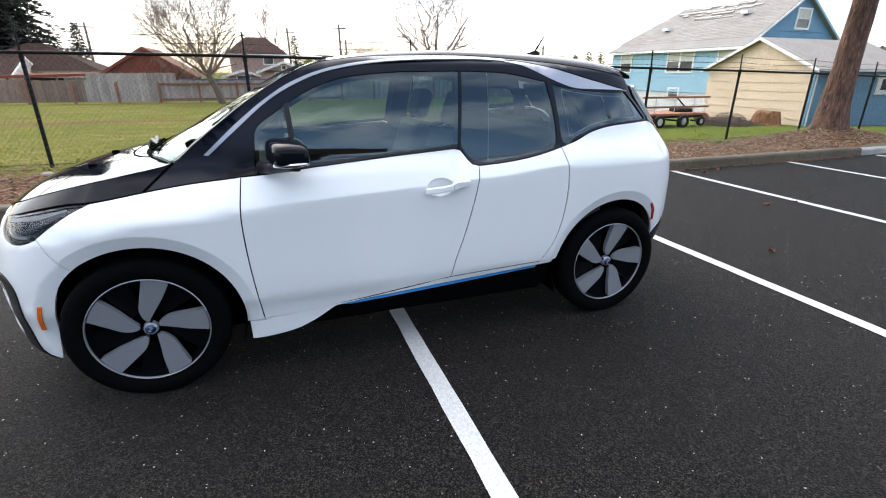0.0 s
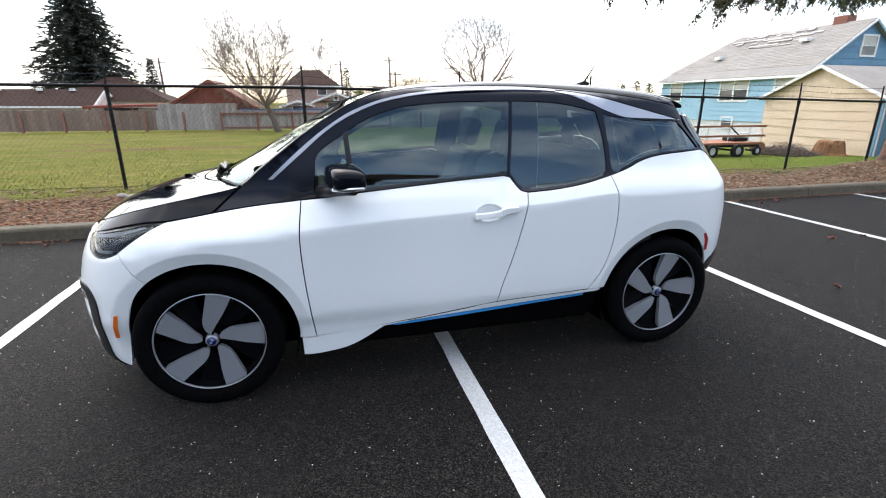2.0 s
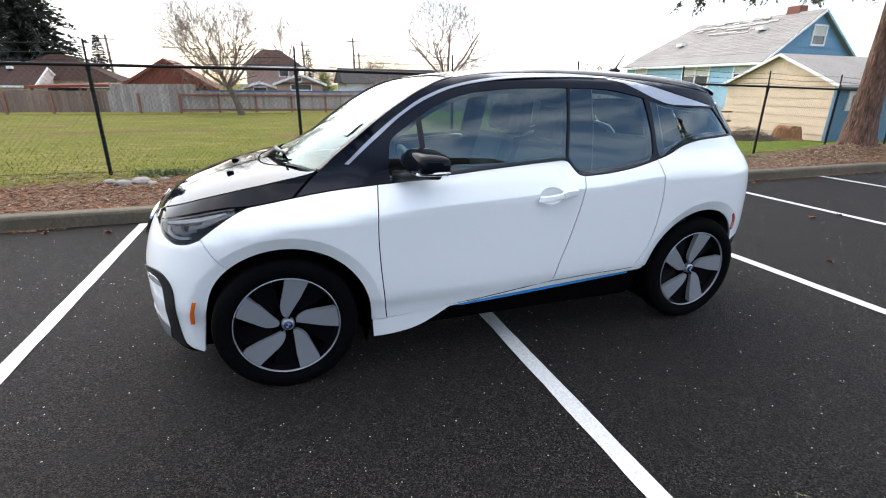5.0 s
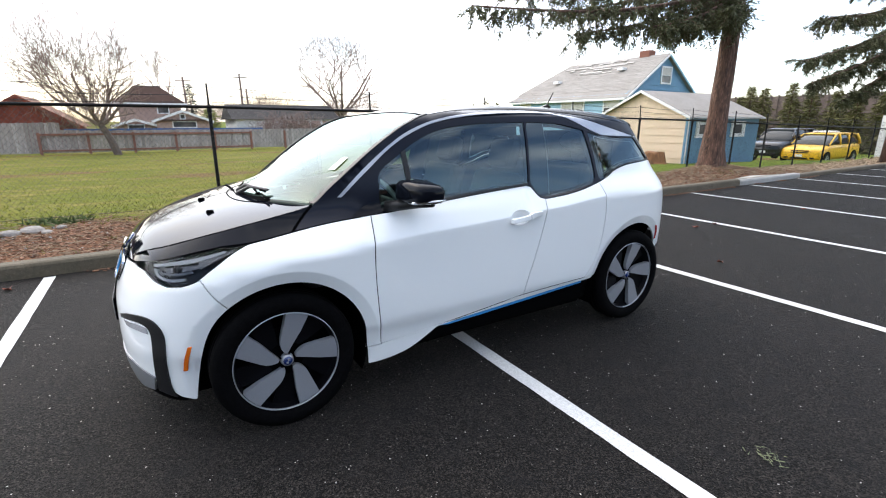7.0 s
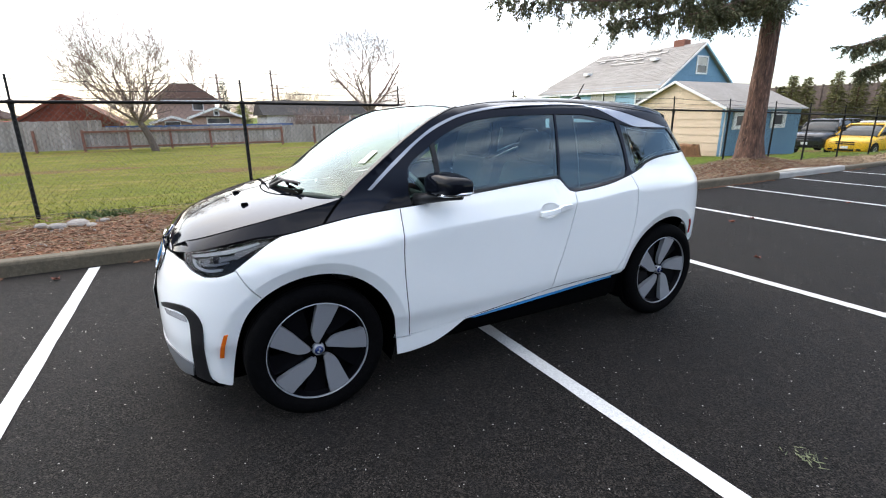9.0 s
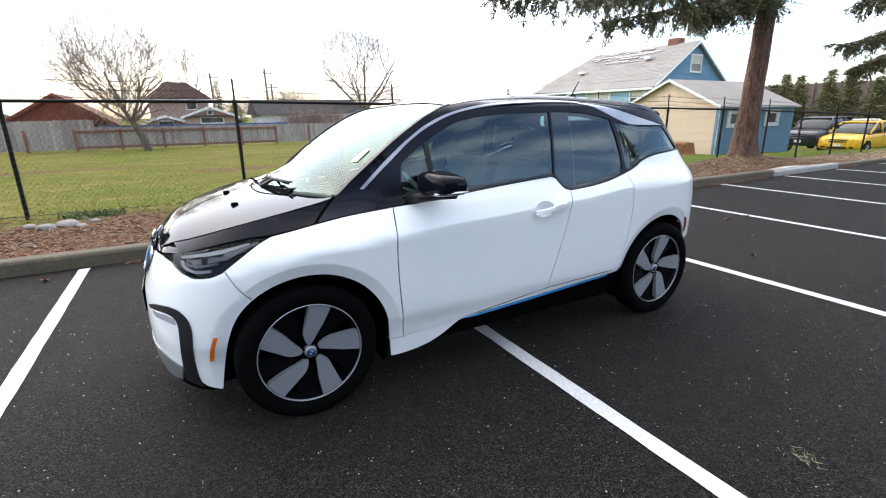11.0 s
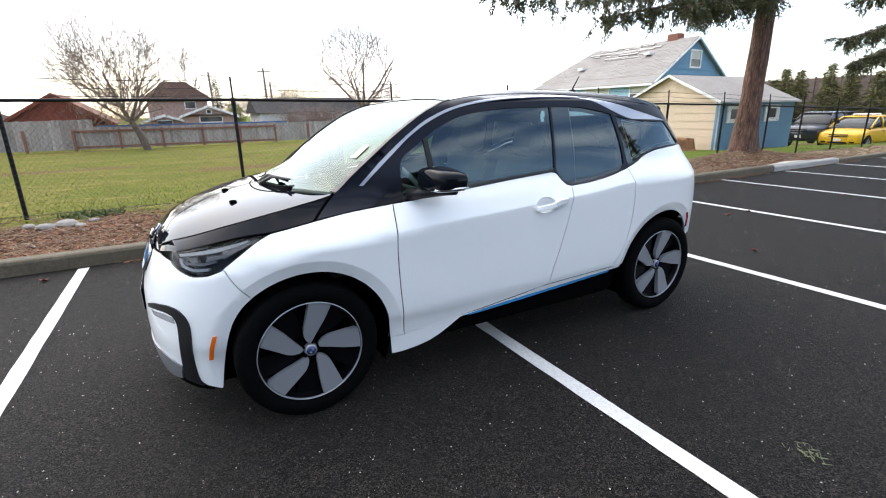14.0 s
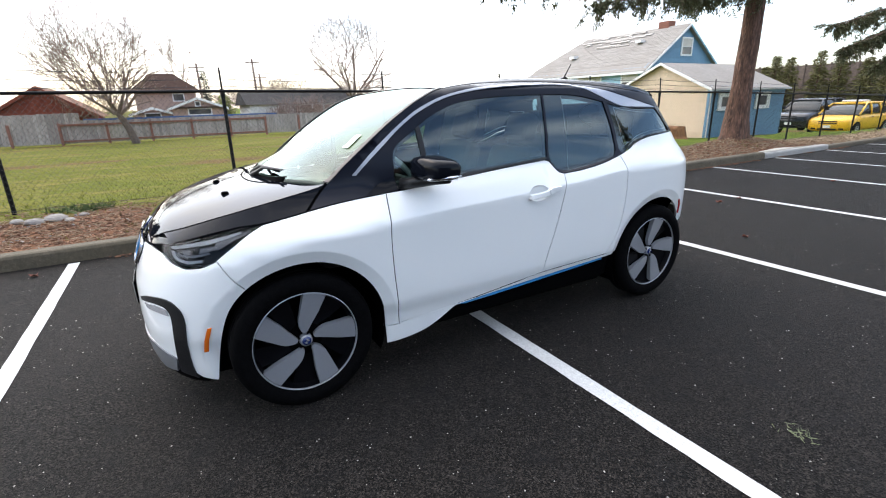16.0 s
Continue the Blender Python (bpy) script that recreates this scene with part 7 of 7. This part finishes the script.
for ax, az in ARCHES:
    for s in (-1, 1):
        g = Geo()
        n = 30
        lo, hi = (-24, 172) if ax < 1 else (8, 204)
        for i in range(n + 1):
            a = radians(lo + (hi - lo) * i / n)
            tuck = ease(1.95, 2.6, a) if ax < 1 else 1 - ease(0.55, 1.15, a)
            for (r, y) in ((0.408, 0.83 - 0.13 * tuck), (0.415, 0.50)):
                g.v.append((ax + r * math.cos(a), s * y, az + r * math.sin(a)))
        g.f = [(2 * i, 2 * i + 1, 2 * i + 3, 2 * i + 2) for i in range(n)]
        g.add([(ax + 0.42 * math.cos(radians(lo + (hi - lo) * i / n)), s * 0.51, az + 0.42 * math.sin(radians(lo + (hi - lo) * i / n))) for i in range(n + 1)], [tuple(range(n + 1))])
        part("wheel_housing", g, M_DARK, car)

# cabin
part("headliner", skin_mesh("headliner", skin(loop([(1.0, -0.69), (1.0, 0.69), (2.64, 0.69), (2.64, -0.69)]), on_roof, lift=-0.03, depth=0, step=0.1), M_CABIN), None, car)
panel("pillar_lining", CPANEL, on_side, M_CABIN, car, lift=-0.03, depth=0, gap=0)
for s in (-1, 1):
    part("tailgate_lining", Geo().bevel_box((2.63, s * 0.60 - 0.10, 0.95), (2.66, s * 0.60 + 0.07, 1.36), 0.01), M_CABIN, car)
part("dashboard", Geo().bevel_box((0.16, -0.66, 0.62), (0.62, 0.66, 0.97), 0.05), M_CABIN, car)
part("centre_tunnel", Geo().bevel_box((0.6, -0.12, 0.4), (1.7, 0.12, 0.62), 0.04), M_CABIN, car)
wheel_m = Matrix.Translation((0.80, -0.36, 0.985)) @ Euler((0, radians(62), 0)).to_matrix().to_4x4()
ring = [(wheel_m @ Vector((0.185 * math.cos(math.tau * i / 32), 0.185 * math.sin(math.tau * i / 32), 0))) for i in range(33)]
sw = part("steering_wheel", Geo().tube(ring, 0.016, 8, cap=False), M_POD, car, "grey steering wheel", smooth=True)
part("wheel_spoke", Geo().bevel_box((-0.05, -0.17, -0.01), (0.05, 0.17, 0.02), 0.01, wheel_m).tube([(0.55, -0.36, 0.87), (0.79, -0.36, 0.98)], 0.04, 10), M_CABIN, sw)
for y in (-0.36, 0.36):
    seat = part("front_seat", Geo().bevel_box((1.02, y - 0.25, 0.45), (1.55, y + 0.25, 0.68), 0.06), M_SEAT, car, "grey cloth front seat")
    back = Matrix.Translation((1.50, y, 0.62)) @ Euler((0, radians(17), 0)).to_matrix().to_4x4()
    part("backrest", Geo().bevel_box((-0.06, -0.24, 0), (0.07, 0.24, 0.56), 0.05, back), M_SEAT, seat)
    part("headrest", Geo().bevel_box((-0.05, -0.13, 0.58), (0.05, 0.13, 0.78), 0.04, back), M_SEAT, seat)
rear = part("rear_bench", Geo().bevel_box((1.75, -0.58, 0.5), (2.25, 0.58, 0.72), 0.06), M_SEAT, car, "grey rear bench seat")
back = Matrix.Translation((2.22, 0, 0.65)) @ Euler((0, radians(17), 0)).to_matrix().to_4x4()
part("backrest", Geo().bevel_box((-0.06, -0.58, 0), (0.06, 0.58, 0.55), 0.05, back), M_SEAT, rear)
part("cabin_floor", Geo().bevel_box((0.47, -0.74, 0.36), (2.12, 0.74, 0.44), 0.02), M_CABIN, car)
part("load_floor", Geo().bevel_box((2.3, -0.6, 0.7), (2.95, 0.6, 0.76), 0.02), M_CABIN, car)
for s in (-1, 1):
    part("door_card", skin_mesh("door_card", skin(loop([(0.5, 0.5), (2.5, 0.5), (2.5, 1.12), (2.2, 1.08), (1.7, 1.01), (1.55, 1.09), (0.55, 1.035)]), lambda x, z: Vector((x, -side_y(x, z) + 0.06, z)), depth=0, step=0.08), M_CABIN, s > 0), None, car)

# wheels
wheel = thing("wheel_root", "black tyre on a silver and black five spoke turbine alloy rim", "wheel")
RT, RR = 0.349, 0.258
WY = Euler((radians(90), 0, 0)).to_matrix().to_4x4()
tyre = Geo().lathe([(RR - 0.012, -0.135), (RR + 0.02, -0.155), (RT - 0.03, -0.157), (RT - 0.008, -0.148), (RT, -0.125), (RT, -0.105), (RT - 0.005, -0.102), (RT - 0.005, -0.096), (RT, -0.093), (RT, -0.064), (RT - 0.005, -0.061), (RT - 0.005, -0.055), (RT, -0.052), (RT, -0.032), (RT - 0.008, -0.010), (RT - 0.026, 0.0), (RT - 0.045, 0.004), (RR + 0.022, 0.002), (RR + 0.008, -0.006), (RR - 0.004, -0.010)], 72, WY)
rim = Geo().lathe([(RR - 0.001, -0.012), (RR - 0.001, -0.006), (RR - 0.004, -0.004), (RR - 0.0055, -0.006), (RR - 0.007, -0.016)], 72, WY)
barrel = Geo().lathe([(RR - 0.007, -0.014), (RR - 0.020, -0.05), (RR - 0.024, -0.13), (0.10, -0.13), (0.0, -0.13)], 48, WY)
disc = Geo().lathe([(0.155, -0.10), (0.155, -0.085), (0.09, -0.085), (0.085, -0.055), (0.0, -0.055)], 40, WY)
spoke_w = [(0.007, 0.2475), (-0.004, 0.205), (-0.016, 0.160), (-0.026, 0.122), (-0.029, 0.100), (-0.027, 0.078), (-0.021, 0.058), (-0.012, 0.044), (0.004, 0.042), (0.036, 0.092), (0.072, 0.145), (0.113, 0.220)]


def spoke_mesh(turn):
    g = Geo()
    poly = [(x, z) for x, z in spoke_w]
    rim_arc = []
    a0, a1 = math.atan2(0.113, 0.220), math.atan2(0.007, 0.2475)
    for i in range(1, 6):
        a = a0 + (a1 - a0) * i / 6
        rim_arc.append((0.248 * math.sin(a), 0.248 * math.cos(a)))
    poly = poly + rim_arc
    c, s = math.cos(turn), math.sin(turn)
    flat = [(x * c + z * s, -x * s + z * c) for x, z in poly]
    fr = [(x, 0.010 + 0.016 * (1 - math.hypot(x, z) / 0.25), z) for x, z in flat]
    bk = [(x, 0.045, z) for x, z in flat]
    n = len(fr)
    g.add(fr + bk, [tuple(range(n)), tuple(reversed(range(n, 2 * n)))] + [(i, i + n, (i + 1) % n + n, (i + 1) % n) for i in range(n)])
    return g


part("tyre", tyre, M_TYRE, wheel, "black low rolling resistance tyre", smooth=True)
rim_ob = part("rim", barrel, M_RIM_BLACK, wheel, "gloss black alloy rim", smooth=True)
part("rim_lip", rim, M_MACHINED, rim_ob, "machined silver lip")
part("brake_disc", disc, M_DARK, wheel)
for k in range(5):
    part("spoke", spoke_mesh(math.tau * k / 5), M_MACHINED, rim_ob, "machined silver turbine blade")
    behind = spoke_mesh(math.tau * (k + 0.42) / 5)
    behind.v = [(x * 0.985, y + 0.038, z * 0.985) for x, y, z in behind.v]
    part("back_spoke", behind, M_RIM_BLACK, rim_ob, "gloss black recessed blade")
hub = Geo().lathe([(0.0, -0.022), (0.024, -0.022), (0.030, -0.026), (0.033, -0.05)], 32, WY)
part("hub", hub, M_MACHINED, rim_ob, smooth=True)
part("hub_emblem", Geo().lathe([(0.0, -0.0155), (0.019, -0.0165), (0.023, -0.023)], 28, WY), M_BLUE_DEEP, rim_ob, "round blue hub cap", smooth=True)
for a0 in (0.0, math.pi):
    wedge = [(0.0, 0.0)] + [(0.0125 * math.cos(a0 + 0.2 + math.pi / 2 * i / 6), 0.0125 * math.sin(a0 + 0.2 + math.pi / 2 * i / 6)) for i in range(7)]
    part("hub_emblem_mark", Geo().prism(wedge, 0.002, Matrix.Translation((0, 0.0160, 0)) @ WY), M_LAMP_WHITE, rim_ob)
for k in range(5):
    a = math.tau * (k + 0.18) / 5
    part("wheel_bolt", Geo().lathe([(0.0, -0.021), (0.005, -0.021), (0.006, -0.03)], 10, Matrix.Translation((0.040 * math.sin(a), 0, 0.040 * math.cos(a))) @ WY), M_DARK, rim_ob)


def fit_wheel(src, x, y, turn):
    """A wheel on the car: its parts are carried over under one part of the car."""
    w = copy_thing(src, pose(x, y, RT - 0.002, 0, 0, turn))
    w.name = "wheel"
    w.parent = car
    return w


def flatten(root):
    """Wheel parts lie one level under the wheel."""
    for o in list(root.children_recursive):
        if o.parent is not root:
            o.parent = root


flatten(wheel)
for x in (0.0, 2.57):
    fit_wheel(wheel, x, -0.853, 0)
    fit_wheel(wheel, x, 0.853, 180)
for o in [*wheel.children_recursive, wheel]:
    bpy.data.objects.remove(o)

# door mirrors
for s in (-1, 1):
    m = Matrix.Diagonal((1, -s, 1, 1))
    g = Geo()
    bm = bmesh.new()
    bmesh.ops.create_uvsphere(bm, u_segments=28, v_segments=16, radius=1)
    for v in bm.verts:
        x, y, z = v.co
        sx = 0.092 if x < 0 else 0.062
        p = Vector((math.copysign(abs(x) ** 0.5, x) * sx, math.copysign(abs(y) ** 0.40, y) * 0.120, math.copysign(abs(z) ** 0.46, z) * (0.072 if z > 0 else 0.045)))
        p.x += 0.018 * (p.y / 0.1) * -1
        p.z *= 1 - 0.20 * max(0, -p.y / 0.1) - 0.10 * max(0.0, p.x / 0.06) * (p.z > 0)
        v.co = p + Vector((0.700, -0.955, 1.135))
    g.take(bm, m)
    mir = part("door_mirror", g, M_GLOSS, car, "gloss black door mirror", smooth=True)
    if s > 0:
        mir.data.flip_normals()
    part("mirror_foot", Geo().tube([m @ Vector(p) for p in ((0.57, -0.80, 1.062), (0.63, -0.86, 1.072), (0.70, -0.93, 1.088), (0.72, -1.03, 1.093))], [0.030, 0.028, 0.028, 0.016], 12), M_SATIN, mir, "black foot and lower shell", smooth=True)
    g = Geo()
    run = [m @ Vector(p) for p in ((0.617, -0.965, 1.100), (0.63, -1.01, 1.103), (0.662, -1.052, 1.108), (0.715, -1.080, 1.112), (0.762, -1.076, 1.116))]
    part("mirror_strip", g.tube(run, [0.006, 0.009, 0.010, 0.010, 0.006], 8), M_CHROME, mir, "silver strip with the turn signal", smooth=True)
    part("mirror_glass", Geo().prism([(-0.08, -0.04), (0.08, -0.04), (0.085, 0.03), (0.05, 0.05), (-0.07, 0.045)], 0.004, m @ Matrix.Translation((0.757, -0.965, 1.135)) @ Euler((radians(90), 0, radians(90))).to_matrix().to_4x4()), M_CHROME, mir)

# door handles
def strap(m, w):
    """A flat pull handle with softened edges and an end cap."""
    g = Geo()
    for run, y0, y1 in ((((1.314, 0.918), (1.316, 0.948), (1.40, 0.952), (1.455, 0.960), (1.462, 0.930), (1.40, 0.924)), 0.006, 0.030), (((1.463, 0.929), (1.456, 0.962), (1.478, 0.972), (1.548, 0.976), (1.552, 0.946), (1.50, 0.938)), 0.000, 0.029)):
        bm = bmesh.new()
        lo = [bm.verts.new((x, -w - y0, z)) for x, z in run]
        hi = [bm.verts.new((x, -w - y1 + 0.004 * math.cos((z - 0.945) * 60), z)) for x, z in run]
        k = len(run)
        bm.faces.new(hi)
        bm.faces.new(lo[::-1])
        for i in range(k):
            bm.faces.new((lo[i], lo[(i + 1) % k], hi[(i + 1) % k], hi[i]))
        bmesh.ops.recalc_face_normals(bm, faces=bm.faces)
        bmesh.ops.bevel(bm, geom=list(bm.edges), offset=0.005, segments=3, affect="EDGES", profile=0.5)
        g.take(bm, m)
    return g


for s in (-1, 1):
    m = Matrix.Diagonal((1, -s, 1, 1))
    w = side_y(1.43, 0.94)
    m = m @ Matrix.Translation((0.015, 0, -0.016))
    handle = part("door_handle", strap(m, w), M_WHITE, car, "white door handle")

# wipers, washer jets, aerial, paper tag on the screen
for (xa, ya), (xb, yb) in (((-0.02, 0.03), (0.085, -0.33)), ((0.0, 0.16), (0.06, -0.20))):
    a, b = Vector((xa, ya, 1.075)), on_roof(xb, yb / 1.05) + Vector((0, 0, 0.02))
    wiper = part("wiper", Geo().tube([a, a.lerp(b, 0.45) + Vector((0, 0, 0.03)), b], [0.013, 0.010, 0.006], 8), M_SATIN, car, "black windscreen wiper arm")
    part("wiper_blade", Geo().tube([a.lerp(b, 0.4) + Vector((0.035, 0, 0.02)), b + Vector((-0.02, -0.03, -0.004))], 0.006, 6), M_DARK, wiper)
g = Geo()
for i in range(25):
    v = -0.40 + 0.80 * i / 24
    x = 0.205 - 0.215 * (1 - (v / 0.7) ** 2)
    p, q = on_hood(x - 0.07 * (1 - (v / 0.40) ** 4), v), on_roof(x + 0.02, v)
    g.v += [tuple(p + Vector((0, 0, 0.003))), tuple(p.lerp(q, 0.5) - Vector((0, 0, 0.012))), tuple(q + Vector((0, 0, 0.002)))]
g.f = [(3 * i + j, 3 * i + 3 + j, 3 * i + 4 + j, 3 * i + 1 + j) for i in range(24) for j in range(2)]
part("cowl_panel", g, M_DARK, car, "black cowl under the wipers")
for y in (-0.36, 0.12):
    p = on_hood(-0.215, y / 1.1)
    part("washer_jet", Geo().bevel_box((p.x - 0.018, p.y - 0.014, p.z - 0.01), (p.x + 0.018, p.y + 0.014, p.z + 0.012), 0.006), M_DARK, car)
p = on_roof(2.36, 0)
fin = [(-0.10, 0.0), (0.085, 0.0), (0.095, 0.045), (0.06, 0.060), (-0.02, 0.034)]
part("aerial_fin", Geo().prism(fin, 0.03, Matrix.Translation((p.x, p.y + 0.015, p.z - 0.005)) @ Euler((radians(90), 0, 0)).to_matrix().to_4x4()), M_GLOSS, car, "black roof aerial fin")
part("aerial_rod", Geo().tube([(p.x + 0.05, 0, p.z + 0.03), (p.x + 0.13, 0, p.z + 0.15)], [0.006, 0.003], 6), M_DARK, car)
tag1 = loop([(0.452, -0.510), (0.460, -0.562), (0.374, -0.580), (0.362, -0.524)], step=0.03)
panel("paper_tag", tag1, on_roof, M_PAPER, car, "white paper tag behind the windscreen", both=False, lift=0.0015, depth=0, gap=0, step=0.03)
tag2 = loop([(0.155, -0.36), (0.165, -0.29), (0.178, -0.29), (0.168, -0.36)], step=0.03)
panel("paper_tag", tag2, on_roof, M_PAPER, car, "small white tag on the dashboard edge", both=False, lift=-0.012, depth=0, gap=0, step=0.03)

# ---- leaves and litter on the asphalt ----
M_LEAF = mat("dead_leaf", (0.16, 0.045, 0.025), 0.8, vary=0.3, scale=60)
M_SPRIG = mat("green_sprig", (0.13, 0.15, 0.075), 0.7, vary=0.3, scale=40)
rnd = random.Random(21)
for lx, ly in ((4.71, -0.42), (6.16, 0.73), (6.62, 0.72), (9.16, 0.59), (-1.7, 2.5), (-2.3, 2.62), (7.1, 2.5), (7.5, 2.6)):
    g = Geo()
    s = rnd.uniform(0.035, 0.055)
    pts = [(math.cos(math.tau * i / 9) * s * (0.5 if i % 2 else 1.0), math.sin(math.tau * i / 9) * s * (0.5 if i % 2 else 1.0), 0.008 + 0.012 * (i % 3)) for i in range(9)]
    g.add([(0, 0, 0.004)] + pts, [(0, 1 + i, 1 + (i + 1) % 9) for i in range(9)])
    leaf = part("dead_leaf", g, M_LEAF)
    leaf.matrix_basis = pose(lx, ly, 0.002, 0, 0, rnd.uniform(0, 360))
    tagged(leaf, "small curled reddish brown leaf on the asphalt", "leaf", group="fallen leaves")
g = Geo()
for _ in range(38):
    p = Vector((rnd.gauss(0, 0.03), rnd.gauss(0, 0.035), 0.004))
    d = Vector((rnd.uniform(-1, 1), rnd.uniform(-1, 1), rnd.uniform(0, 0.35))).normalized() * rnd.uniform(0.015, 0.045)
    w = d.orthogonal().normalized() * 0.0025
    g.add([p - w, p + w, p + d], [(0, 1, 2)])
sprig = part("fir_sprig", g, M_SPRIG)
sprig.matrix_basis = pose(1.79, -2.25, 0.002)
tagged(sprig, "pale green fallen sprig of needles on the asphalt", "sprig")
M_GRIT = mat("pale_grit", (0.42, 0.40, 0.37), 0.8, vary=0.3, scale=80, island=0.7)
g = Geo()
for _ in range(5200):
    x, y = rnd.uniform(-5, 11), rnd.uniform(-3.2, 2.8)
    s = rnd.choice((0.001, 0.0013, 0.0016, 0.0025))
    m = Matrix.Translation((x, y, s * 0.4)) @ Euler((0, 0, rnd.uniform(0, 6.3))).to_matrix().to_4x4()
    g.box((-s * rnd.uniform(0.8, 2.2), -s, -s * 0.5), (s, s, s * 0.5), m)
tagged(part("grit", g, M_GRIT), "pale grit and fir needles scattered on the asphalt", "grit", kind="stuff")
